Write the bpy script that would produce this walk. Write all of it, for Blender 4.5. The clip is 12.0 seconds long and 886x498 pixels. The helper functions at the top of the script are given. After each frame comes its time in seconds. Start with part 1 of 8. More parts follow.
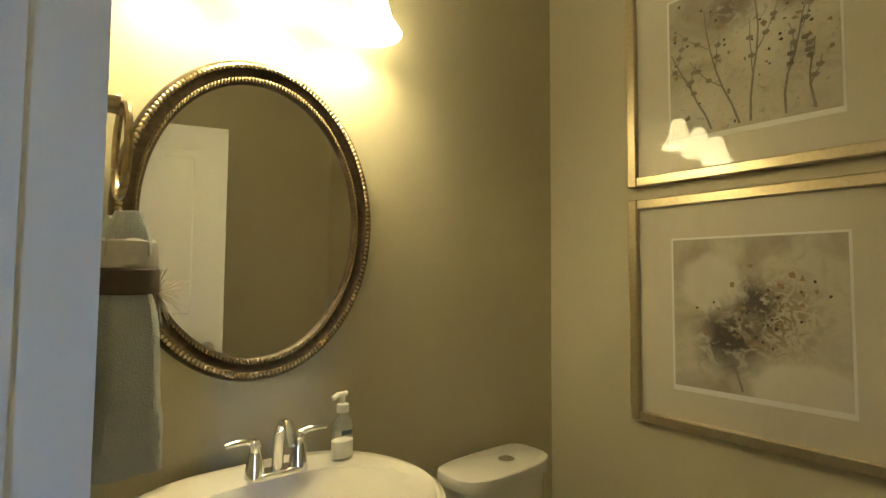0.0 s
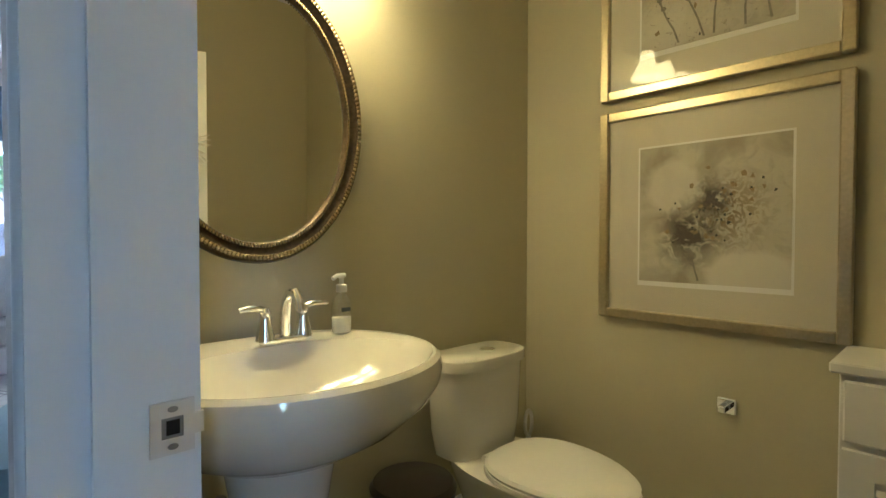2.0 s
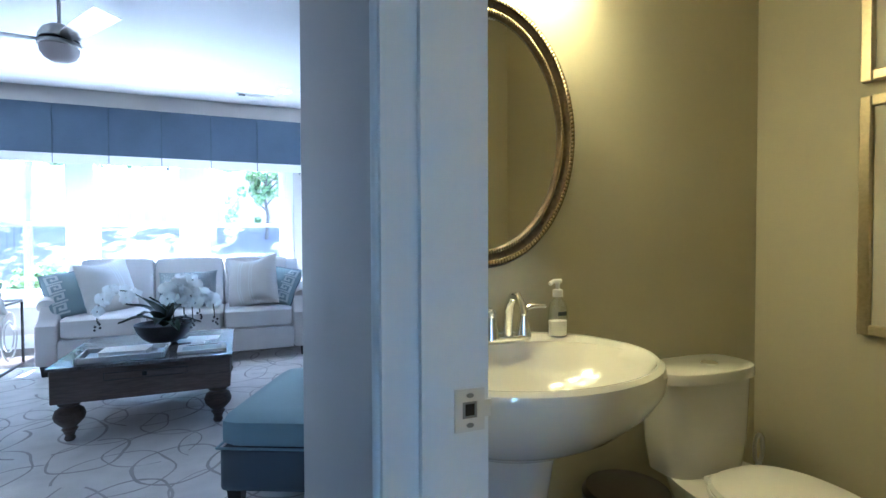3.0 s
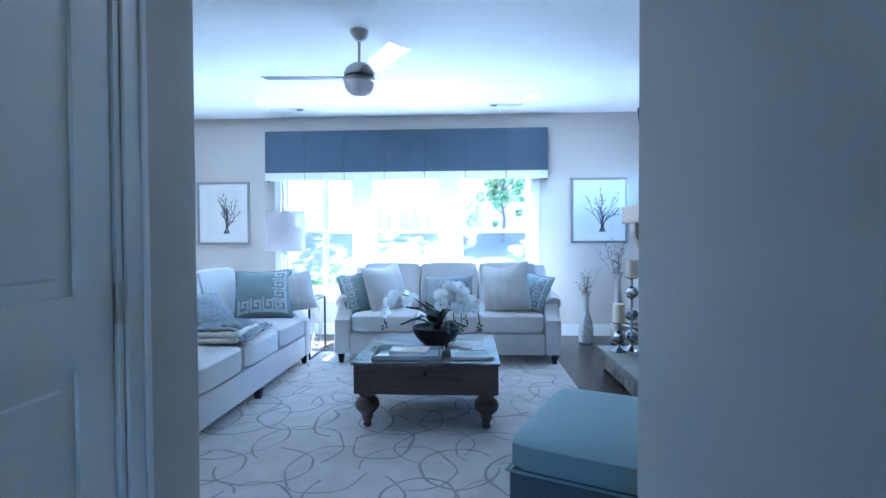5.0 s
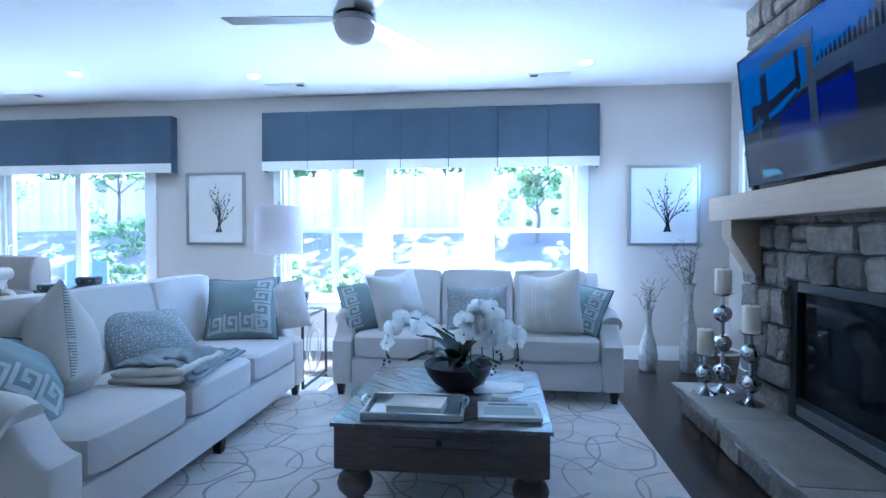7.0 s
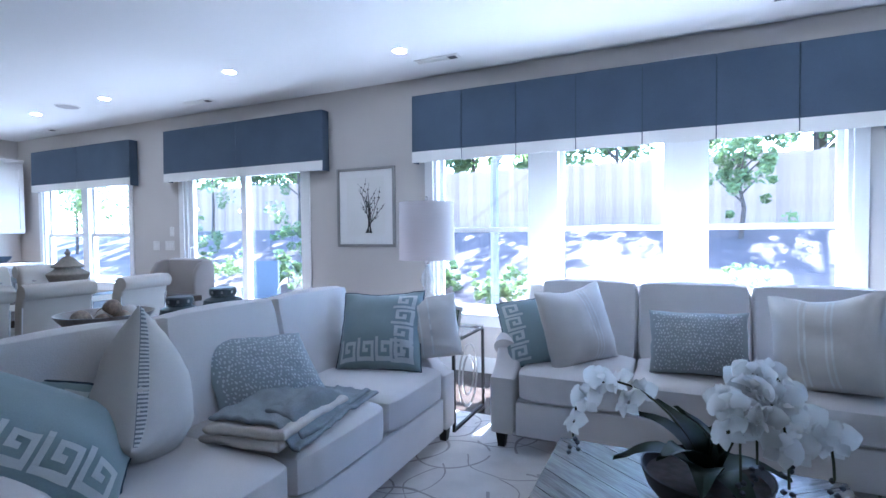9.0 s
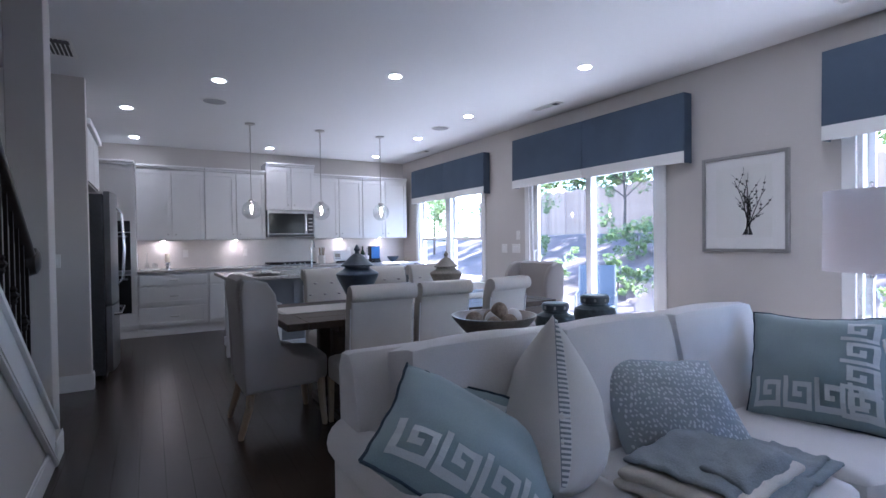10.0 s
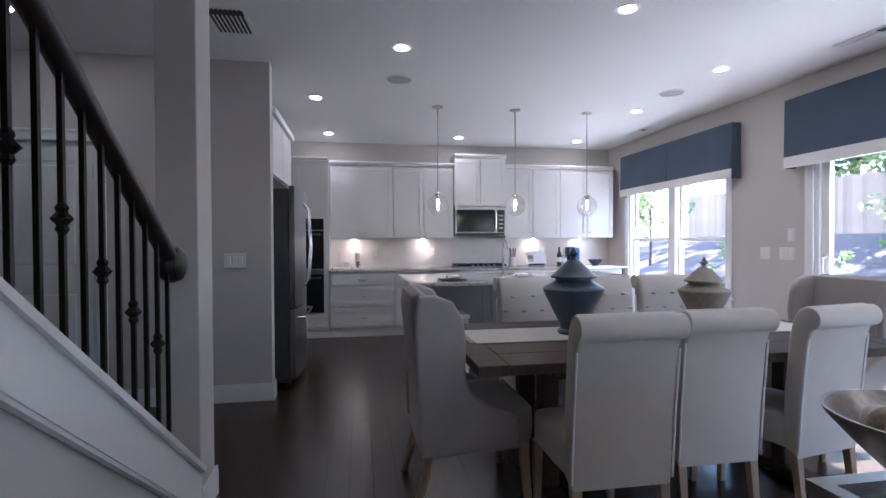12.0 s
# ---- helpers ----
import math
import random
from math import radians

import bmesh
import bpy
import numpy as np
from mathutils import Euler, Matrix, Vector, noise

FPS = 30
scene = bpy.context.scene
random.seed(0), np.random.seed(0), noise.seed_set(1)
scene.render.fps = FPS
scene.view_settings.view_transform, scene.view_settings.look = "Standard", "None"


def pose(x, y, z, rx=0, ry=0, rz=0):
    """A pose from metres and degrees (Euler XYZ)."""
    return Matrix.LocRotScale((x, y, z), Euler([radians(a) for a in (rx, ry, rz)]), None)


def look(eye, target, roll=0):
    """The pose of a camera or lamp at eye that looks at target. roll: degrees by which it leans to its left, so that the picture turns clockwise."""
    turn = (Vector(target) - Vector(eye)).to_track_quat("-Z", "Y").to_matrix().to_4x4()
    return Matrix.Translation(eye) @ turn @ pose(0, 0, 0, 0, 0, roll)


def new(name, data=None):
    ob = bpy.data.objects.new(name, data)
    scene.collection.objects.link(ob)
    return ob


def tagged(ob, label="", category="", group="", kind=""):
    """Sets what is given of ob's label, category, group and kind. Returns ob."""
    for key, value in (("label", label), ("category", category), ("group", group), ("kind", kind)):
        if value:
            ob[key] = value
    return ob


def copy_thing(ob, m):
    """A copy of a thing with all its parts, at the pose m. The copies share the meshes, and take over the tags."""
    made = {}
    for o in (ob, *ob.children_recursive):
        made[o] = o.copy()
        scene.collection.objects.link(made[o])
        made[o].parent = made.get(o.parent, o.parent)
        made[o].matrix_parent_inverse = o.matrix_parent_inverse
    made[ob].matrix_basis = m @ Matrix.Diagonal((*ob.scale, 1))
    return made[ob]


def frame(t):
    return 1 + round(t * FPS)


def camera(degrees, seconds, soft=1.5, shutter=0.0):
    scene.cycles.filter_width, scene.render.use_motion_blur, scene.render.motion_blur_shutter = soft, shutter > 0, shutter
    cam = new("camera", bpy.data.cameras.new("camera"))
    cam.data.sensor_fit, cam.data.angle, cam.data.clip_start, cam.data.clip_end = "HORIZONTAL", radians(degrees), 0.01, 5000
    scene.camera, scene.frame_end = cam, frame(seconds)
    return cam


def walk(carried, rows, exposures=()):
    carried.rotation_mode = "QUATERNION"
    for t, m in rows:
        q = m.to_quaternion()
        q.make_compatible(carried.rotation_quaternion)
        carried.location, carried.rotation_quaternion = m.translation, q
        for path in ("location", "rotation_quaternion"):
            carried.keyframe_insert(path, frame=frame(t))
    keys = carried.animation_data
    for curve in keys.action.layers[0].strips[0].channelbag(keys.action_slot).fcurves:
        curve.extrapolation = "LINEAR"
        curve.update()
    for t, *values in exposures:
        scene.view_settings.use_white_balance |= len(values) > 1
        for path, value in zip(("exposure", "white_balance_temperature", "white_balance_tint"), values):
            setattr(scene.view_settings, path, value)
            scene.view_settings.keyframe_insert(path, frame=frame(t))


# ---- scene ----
cam = camera(83.4, 12.0)
PATH = [
    (0, (0.88, 0.794, 1.316), (2.164, 2.323, 1.425), 0.4),
    (0.5, (0.855, 0.791, 1.251), (2.31, 2.164, 1.261), 0.6),
    (1, (0.852, 0.78, 1.174), (2.368, 2.084, 1.141), 0.4),
    (1.5, (0.828, 0.778, 1.126), (2.374, 2.046, 1.083), 0.4),
    (2, (0.771, 0.752, 1.122), (2.15, 2.201, 1.078), 0.1),
    (2.5, (0.724, 0.732, 1.132), (1.786, 2.426, 1.079), 0.0),
    (3, (0.665, 0.737, 1.146), (1.422, 2.587, 1.098), -0.2),
    (3.5, (0.625, 0.762, 1.152), (1.087, 2.707, 1.113), -0.4),
    (3.7, (0.603, 0.763, 1.16), (0.96, 2.731, 1.12), -0.5),
    (5.3, (0.414, 1.065, 1.216), (0.265, 3.058, 1.172), -0.2),
    (5.5, (0.413, 1.15, 1.213), (0.251, 3.143, 1.168), -0.2),
    (6, (0.435, 1.428, 1.212), (0.257, 3.419, 1.173), -0.3),
    (6.5, (0.412, 1.696, 1.208), (0.202, 3.684, 1.169), -0.1),
    (8.3, (0.323, 2.664, 1.269), (0.071, 4.647, 1.209), 0.4),
    (8.5, (0.268, 2.721, 1.268), (-0.043, 4.696, 1.208), 0.1),
    (9, (0.095, 2.934, 1.273), (-0.744, 4.748, 1.21), -0.6),
    (9.5, (-0.166, 3.019, 1.255), (-1.547, 4.465, 1.211), -0.7),
    (10, (-0.453, 2.992, 1.27), (-2.177, 4.005, 1.237), -0.8),
    (10.5, (-0.737, 3.037, 1.312), (-2.627, 3.69, 1.276), -1.0),
    (11, (-1.019, 3.099, 1.311), (-2.977, 3.506, 1.278), -0.8),
    (11.5, (-1.313, 3.142, 1.305), (-3.284, 3.479, 1.276), -0.5),
    (12, (-1.591, 3.227, 1.283), (-3.563, 3.558, 1.254), -0.3),
]
EXPOSURES = [(0.0, 4.8, 5000, 7), (1.5, 4.87, 5000, 7), (2.5, 5.0, 4650, 5), (3.5, 5.02, 4300, 3), (5.5, 4.95, 4130, 0), (6.5, 4.8, 4130, 2), (8.5, 4.55, 4500, 6), (9.5, 4.08, 4850, 14), (10.5, 3.97, 5250, 17), (12.0, 4.13, 5380, 17)]
walk(cam, [(t, look(eye, target, roll)) for t, eye, target, roll in PATH], EXPOSURES)

# ---- world, sun and large lights ----
world = bpy.data.worlds.new("world")
scene.world = world
world.use_nodes = True
wn = world.node_tree.nodes
sky = wn.new("ShaderNodeTexSky")
sky.sky_type = "NISHITA"
sky.sun_disc = False
sky.sun_elevation = radians(54)
sky.sun_rotation = radians(12)
world.node_tree.links.new(sky.outputs[0], wn["Background"].inputs[0])
wn["Background"].inputs[1].default_value = 0.15

sun_data = bpy.data.lights.new("sun", "SUN")
sun_data.energy, sun_data.angle, sun_data.color = 4.2, radians(0.6), (1.0, 0.95, 0.88)
sun = new("sun", sun_data)
sun.matrix_basis = look((2.0, 12, 13.56), (0.8, 6.0, 5.1))

# ---- materials ----


def mat(name, col, rough=0.5, metal=0.0, var=0.12, scale=3.0, fine=60.0, bump=0.05, col2=None, stretch=(1, 1, 1),
        trans=0.0, emit=None, power=0.0, sheen=0.0, coat=0.0, island=0.0, alpha=1.0):
    m = bpy.data.materials.new(name)
    m.use_nodes = True
    n, ln = m.node_tree.nodes, m.node_tree.links
    b = n["Principled BSDF"]
    b.inputs["Roughness"].default_value = rough
    b.inputs["Metallic"].default_value = metal
    b.inputs["Transmission Weight"].default_value = trans
    b.inputs["Sheen Weight"].default_value = sheen
    b.inputs["Coat Weight"].default_value = coat
    b.inputs["Alpha"].default_value = alpha
    c2 = col2 or tuple(max(0.0, c * (1 - var * 2)) for c in col)
    if emit:
        b.inputs["Emission Color"].default_value = (*emit, 1)
        b.inputs["Emission Strength"].default_value = power
    tc = n.new("ShaderNodeTexCoord")
    mp = n.new("ShaderNodeMapping")
    mp.inputs["Scale"].default_value = stretch
    ln.new(tc.outputs["Object"], mp.inputs[0])
    big = n.new("ShaderNodeTexNoise")
    big.inputs["Scale"].default_value = scale
    big.inputs["Detail"].default_value = 4
    ln.new(mp.outputs[0], big.inputs[0])
    small = n.new("ShaderNodeTexNoise")
    small.inputs["Scale"].default_value = fine
    small.inputs["Detail"].default_value = 2
    ln.new(mp.outputs[0], small.inputs[0])
    add = n.new("ShaderNodeMath")
    add.operation = "MULTIPLY_ADD"
    ln.new(small.outputs[0], add.inputs[0])
    add.inputs[1].default_value = 0.5
    half = n.new("ShaderNodeMath")
    half.operation = "MULTIPLY"
    ln.new(big.outputs[0], half.inputs[0])
    half.inputs[1].default_value = 0.5
    ln.new(half.outputs[0], add.inputs[2])
    fac = add.outputs[0]
    ramp = n.new("ShaderNodeValToRGB")
    ramp.color_ramp.elements[0].position = 0.3
    ramp.color_ramp.elements[1].position = 0.7
    ramp.color_ramp.elements[0].color = (*c2, 1)
    ramp.color_ramp.elements[1].color = (*col, 1)
    ln.new(fac, ramp.inputs[0])
    out = ramp.outputs[0]
    if island:
        oi = n.new("ShaderNodeObjectInfo")
        geo = n.new("ShaderNodeNewGeometry")
        s = n.new("ShaderNodeMath")
        s.operation = "ADD"
        ln.new(oi.outputs["Random"], s.inputs[0])
        ln.new(geo.outputs["Random Per Island"], s.inputs[1])
        fr = n.new("ShaderNodeMath")
        fr.operation = "FRACT"
        ln.new(s.outputs[0], fr.inputs[0])
        mr = n.new("ShaderNodeMapRange")
        mr.inputs["To Min"].default_value = 1 - island
        mr.inputs["To Max"].default_value = 1 + island
        ln.new(fr.outputs[0], mr.inputs[0])
        hsv = n.new("ShaderNodeHueSaturation")
        ln.new(out, hsv.inputs["Color"])
        ln.new(mr.outputs[0], hsv.inputs["Value"])
        out = hsv.outputs[0]
    ln.new(out, b.inputs["Base Color"])
    if bump:
        bp = n.new("ShaderNodeBump")
        bp.inputs["Strength"].default_value = bump
        bp.inputs["Distance"].default_value = 0.01
        ln.new(fac, bp.inputs["Height"])
        ln.new(bp.outputs[0], b.inputs["Normal"])
    return m


M_WALL = mat("wall_paint", (0.56, 0.53, 0.50), 0.7, var=0.015, scale=1.2, fine=180, bump=0.03)
M_BATH = mat("bath_paint", (0.50, 0.462, 0.32), 0.55, var=0.02, scale=1.2, fine=180, bump=0.03)
M_CEIL = mat("ceiling_paint", (0.77, 0.77, 0.77), 0.85, var=0.01, scale=1.0, fine=120, bump=0.03)
M_TRIM = mat("white_trim_paint", (0.80, 0.80, 0.79), 0.32, var=0.012, scale=2, fine=90, bump=0.01)
M_DOOR = mat("white_door_paint", (0.78, 0.78, 0.77), 0.38, var=0.012, scale=2, fine=90, bump=0.01)
M_FLOOR = mat("dark_hardwood", (0.048, 0.031, 0.022), 0.27, var=0.25, scale=2.0, fine=26, bump=0.10, stretch=(0.6, 7, 1), island=0.16)
M_TILE = mat("bath_floor_tile", (0.36, 0.31, 0.25), 0.4, var=0.1)
M_SOFA = mat("oatmeal_linen", (0.76, 0.72, 0.69), 0.9, var=0.06, scale=6, fine=260, bump=0.28, sheen=0.2)
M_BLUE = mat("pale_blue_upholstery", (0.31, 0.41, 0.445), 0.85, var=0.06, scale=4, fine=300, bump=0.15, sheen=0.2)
# the same blue cloth, with the shade on its sides painted in darker
M_BLUE_SHADE = mat("blue_upholstery_side_shade", (0.12, 0.135, 0.148), 0.85, var=0.06, scale=4, fine=300, bump=0.15)
M_LEG = mat("espresso_wood", (0.022, 0.016, 0.013), 0.35, var=0.2, scale=8, stretch=(6, 6, 1))
M_VAL = mat("slate_blue_valance_cloth", (0.078, 0.108, 0.158), 0.9, var=0.14, scale=3, fine=260, bump=0.2)
M_SPOTW = mat("pale_woven_spots", (0.76, 0.78, 0.79), 0.9, var=0.08, fine=260, bump=0.15)
M_GRILLE = mat("speaker_grille_mesh", (0.42, 0.42, 0.43), 0.8, var=0.06, fine=420, bump=0.3)
M_VALW = mat("white_valance_band", (0.78, 0.77, 0.74), 0.9, var=0.03, fine=260, bump=0.15)
M_PIPE = mat("dark_piping", (0.05, 0.08, 0.11), 0.8)
M_RUG = mat("ivory_rug_pile", (0.70, 0.665, 0.63), 0.95, var=0.13, scale=7, fine=420, bump=0.35)
M_RUGL = mat("taupe_rug_line", (0.43, 0.40, 0.385), 0.95, var=0.2, scale=6, fine=420, bump=0.35)
M_TABLE = mat("weathered_grey_wood", (0.14, 0.092, 0.068), 0.6, scale=2.2, fine=11, bump=0.3, stretch=(1.2, 9, 11), island=0.12, col2=(0.045, 0.03, 0.024))
M_TABLET, M_TABLETL = (mat("weathered_table_top", (0.24, 0.215, 0.20), 0.19, scale=2.5, fine=12, bump=0.35, island=0.2, col2=(0.07, 0.06, 0.055)) for _ in range(2))
for _w, _a in ((M_TABLET, 38), (M_TABLETL, -38)):
    _p = _w.node_tree.nodes["Mapping"]
    _p.vector_type = "TEXTURE"
    _p.inputs["Rotation"].default_value = (0, 0, radians(_a))
    _p.inputs["Scale"].default_value = (0.9, 0.09, 0.2)
M_STONE = mat("stacked_stone", (0.33, 0.285, 0.245), 0.85, var=0.24, scale=5, fine=34, bump=0.9, island=0.38, col2=(0.115, 0.10, 0.09))
M_SLAB = mat("hearth_slab_stone", (0.30, 0.275, 0.25), 0.6, var=0.18, scale=6, fine=70, bump=0.4)
M_MORTAR = mat("mortar", (0.10, 0.095, 0.09), 0.95, var=0.2, fine=90, bump=0.4)
M_MANTEL = mat("whitewashed_mantel_wood", (0.56, 0.45, 0.34), 0.6, var=0.12, scale=3, fine=30, bump=0.15, stretch=(10, 1, 10))
M_BLACK = mat("black_metal", (0.012, 0.012, 0.013), 0.35, metal=0.3, var=0.1)
M_IRON = mat("wrought_iron_bronze", (0.018, 0.014, 0.012), 0.42, metal=0.5, var=0.15)
M_FIREGL = mat("firebox_glass", (0.006, 0.006, 0.008), 0.06, var=0.05, bump=0.0)
M_FIREGL.node_tree.nodes["Principled BSDF"].inputs["Specular IOR Level"].default_value = 0.22
M_SCREEN = mat("tv_bezel_black", (0.008, 0.008, 0.01), 0.12, var=0.05, bump=0)
M_SCREEN.node_tree.nodes["Principled BSDF"].inputs["Specular IOR Level"].default_value = 0.25
M_CHROME = mat("chrome", (0.85, 0.85, 0.86), 0.06, metal=1.0, var=0.02, bump=0)
M_NICKEL = mat("brushed_nickel", (0.52, 0.50, 0.48), 0.28, metal=1.0, var=0.06, fine=200, bump=0.02)
M_STEEL = mat("stainless_steel", (0.30, 0.30, 0.31), 0.3, metal=1.0, var=0.06, fine=200, bump=0.02, stretch=(1, 1, 12))
M_MERC = mat("mercury_glass", (0.72, 0.72, 0.73), 0.10, metal=1.0, var=0.2, scale=14, fine=60, bump=0.08)
M_WAX = mat("ivory_candle_wax", (0.80, 0.72, 0.58), 0.5, var=0.04, bump=0.02)
M_PORC = mat("white_porcelain", (0.70, 0.68, 0.63), 0.15, var=0.01, bump=0, coat=0.5)
M_PLAST = mat("white_plastic", (0.76, 0.75, 0.72), 0.35, var=0.02, bump=0.01)
M_CAB = mat("white_cabinet_paint", (0.72, 0.71, 0.70), 0.4, var=0.012, scale=2, bump=0.01)
M_ISL = mat("grey_island_paint", (0.26, 0.27, 0.28), 0.45, var=0.03, bump=0.01)
M_GRAN = mat("granite_counter", (0.62, 0.59, 0.55), 0.15, var=0.3, scale=22, fine=140, bump=0.01, col2=(0.22, 0.20, 0.19))
M_SPLASH = mat("pale_backsplash_tile", (0.66, 0.63, 0.60), 0.25, var=0.05, scale=6, bump=0.03)
M_DWOOD = mat("grey_brown_dining_wood", (0.10, 0.072, 0.054), 0.5, var=0.25, scale=3, fine=24, bump=0.12, stretch=(12, 1.5, 2))
M_DWOOD.node_tree.nodes["Principled BSDF"].inputs["Specular IOR Level"].default_value = 0.12
M_OAK = mat("light_oak_leg", (0.40, 0.29, 0.19), 0.5, var=0.15, scale=5, fine=30, stretch=(8, 8, 1))
M_CHAIR = mat("beige_chair_linen", (0.58, 0.525, 0.455), 0.9, var=0.05, scale=6, fine=320, bump=0.18, sheen=0.15)
M_WING = mat("greige_wing_chair_linen", (0.40, 0.36, 0.33), 0.9, var=0.06, scale=6, fine=320, bump=0.18, sheen=0.15)
M_RUNNER = mat("cream_table_runner", (0.66, 0.62, 0.55), 0.9, var=0.06, fine=240, bump=0.3)
M_URN = mat("slate_blue_ceramic", (0.070, 0.095, 0.125), 0.3, var=0.2, scale=9, fine=50, bump=0.12)
M_URNB = mat("stone_beige_ceramic", (0.33, 0.28, 0.22), 0.5, var=0.2, scale=9, fine=50, bump=0.12)
M_JAR = mat("dark_teal_ceramic", (0.10, 0.125, 0.135), 0.35, var=0.3, scale=10, fine=50, bump=0.15)
M_BOWL = mat("tarnished_metal_bowl", (0.40, 0.35, 0.31), 0.32, metal=0.7, var=0.2, scale=8)
M_POT = mat("dark_bronze_planter", (0.055, 0.05, 0.05), 0.45, metal=0.3, var=0.25, scale=8, bump=0.1)
M_BALL = mat("decorative_wood_ball", (0.36, 0.27, 0.19), 0.8, var=0.3, scale=18, fine=70, bump=0.4)
M_PETAL = mat("white_orchid_petal", (0.84, 0.83, 0.82), 0.6, var=0.03, bump=0.03)
pn, pl = M_PETAL.node_tree.nodes, M_PETAL.node_tree.links
glow_through = pn.new("ShaderNodeBsdfTranslucent")
glow_through.inputs["Color"].default_value = (0.92, 0.92, 0.90, 1)
thin = pn.new("ShaderNodeMixShader")
thin.inputs[0].default_value = 0.6
pl.new(pn["Principled BSDF"].outputs[0], thin.inputs[1])
pl.new(glow_through.outputs[0], thin.inputs[2])
pl.new(thin.outputs[0], pn["Material Output"].inputs["Surface"])
M_LEAF = mat("dark_green_leaf", (0.018, 0.034, 0.014), 0.5, var=0.2, bump=0.05)
M_STEM = mat("green_brown_stem", (0.06, 0.07, 0.03), 0.6, var=0.2)
M_PAPER = mat("white_paper", (0.80, 0.79, 0.77), 0.7, var=0.02, bump=0.01)
M_MATB = mat("cream_picture_mat", (0.60, 0.56, 0.46), 0.7, var=0.02, bump=0.01)
M_GOLD = mat("champagne_gold_frame", (0.66, 0.57, 0.38), 0.30, metal=0.9, var=0.12, scale=10, fine=90, bump=0.05)
M_COVE = mat("dark_bronze_cove", (0.11, 0.08, 0.05), 0.42, metal=0.6, var=0.3, scale=20, fine=80, bump=0.1)
M_BRONZE = mat("antique_bronze_mirror_frame", (0.46, 0.37, 0.22), 0.26, metal=0.9, var=0.3, scale=14, fine=60, bump=0.05)
M_SILV = mat("silver_grey_frame", (0.36, 0.35, 0.34), 0.4, metal=0.5, var=0.1)
M_INK = mat("ink_grey", (0.06, 0.06, 0.065), 0.7, var=0.2)
M_SATIN = mat("satin_nickel_plate", (0.74, 0.72, 0.70), 0.38, metal=0.9, var=0.03, bump=0.01)
M_MIRROR = mat("mirror_glass", (0.90, 0.90, 0.88), 0.01, metal=1.0, var=0.0, bump=0)
M_TOWEL = mat("grey_blue_terry", (0.47, 0.50, 0.53), 0.95, var=0.12, scale=10, fine=380, bump=0.5)
M_RIBBON = mat("brown_ribbon", (0.10, 0.075, 0.06), 0.6)
M_RIBBONW = mat("sheer_white_ribbon", (0.62, 0.60, 0.58), 0.7)
M_FEATH = mat("cream_feather", (0.72, 0.68, 0.60), 0.9, var=0.08)
M_TEAL = mat("dusty_teal_pillow", (0.32, 0.40, 0.415), 0.85, var=0.10, scale=4, fine=300, bump=0.15, sheen=0.3)
M_KEY = mat("pale_key_embroidery", (0.66, 0.69, 0.68), 0.85, var=0.05, fine=300, bump=0.2)
M_CREAM = mat("cream_linen_pillow", (0.73, 0.69, 0.64), 0.9, var=0.06, scale=5, fine=320, bump=0.2)
M_SPOT = mat("spotted_grey_pillow", (0.42, 0.46, 0.48), 0.85, var=0.1, scale=4, fine=200, bump=0.15)
M_OCHRE = mat("ochre_ink_wash", (0.33, 0.25, 0.14), 0.8, var=0.2, scale=30)
M_GREYW = mat("grey_ink_wash", (0.26, 0.24, 0.21), 0.8, var=0.2, scale=30)
M_THROW = mat("grey_knit_throw", (0.31, 0.335, 0.35), 0.95, var=0.15, scale=8, fine=170, bump=0.6)
M_THROWC = mat("cream_fleece_lining", (0.72, 0.66, 0.59), 0.95, var=0.08, scale=8, fine=200, bump=0.5)
M_SHADE = mat("white_lamp_shade", (0.82, 0.79, 0.78), 0.8, var=0.02, fine=220, bump=0.05)
_n, _l = M_SHADE.node_tree.nodes, M_SHADE.node_tree.links
_t = _n.new("ShaderNodeBsdfTranslucent")
_t.inputs[0].default_value = (0.85, 0.80, 0.80, 1)
_m = _n.new("ShaderNodeMixShader")
_m.inputs[0].default_value = 0.5
_l.new(_n["Principled BSDF"].outputs[0], _m.inputs[1])
_l.new(_t.outputs[0], _m.inputs[2])
_l.new(_m.outputs[0], _n["Material Output"].inputs[0])
M_BASKET = mat("wicker", (0.30, 0.23, 0.15), 0.8, var=0.3, scale=6, fine=60, bump=0.5, stretch=(1, 1, 5))
M_VASE = mat("capiz_vase", (0.50, 0.48, 0.44), 0.22, var=0.25, scale=16, fine=60, bump=0.1)
M_TWIG = mat("dried_twig", (0.16, 0.14, 0.12), 0.8, var=0.3)
M_BULB = mat("lit_bulb", (1, 1, 1), 0.5, emit=(1.0, 0.80, 0.55), power=14, bump=0)
M_CAN = mat("lit_downlight", (1, 1, 1), 0.5, emit=(1.0, 0.93, 0.85), power=7, bump=0)
M_PUCK = mat("lit_puck", (1, 1, 1), 0.5, emit=(1.0, 0.80, 0.66), power=11, bump=0)
M_BATHB = mat("lit_bath_shade", (1, 0.95, 0.85), 0.4, emit=(1.0, 0.70, 0.26), power=0.85, bump=0)
M_BATHL = mat("lit_bath_bulb", (1, 1, 1), 0.4, emit=(1.0, 0.72, 0.30), power=3.0, bump=0)
M_MULCH = mat("mulch_bank", (0.115, 0.085, 0.075), 0.95, var=0.35, scale=3, fine=40, bump=0.8)
M_PATIO = mat("pale_concrete", (0.34, 0.33, 0.31), 0.9, var=0.1, scale=2, fine=40, bump=0.2)
M_FENCE = mat("cedar_fence_board", (0.40, 0.27, 0.19), 0.85, var=0.2, scale=3, fine=30, bump=0.2, stretch=(8, 8, 1), island=0.2)
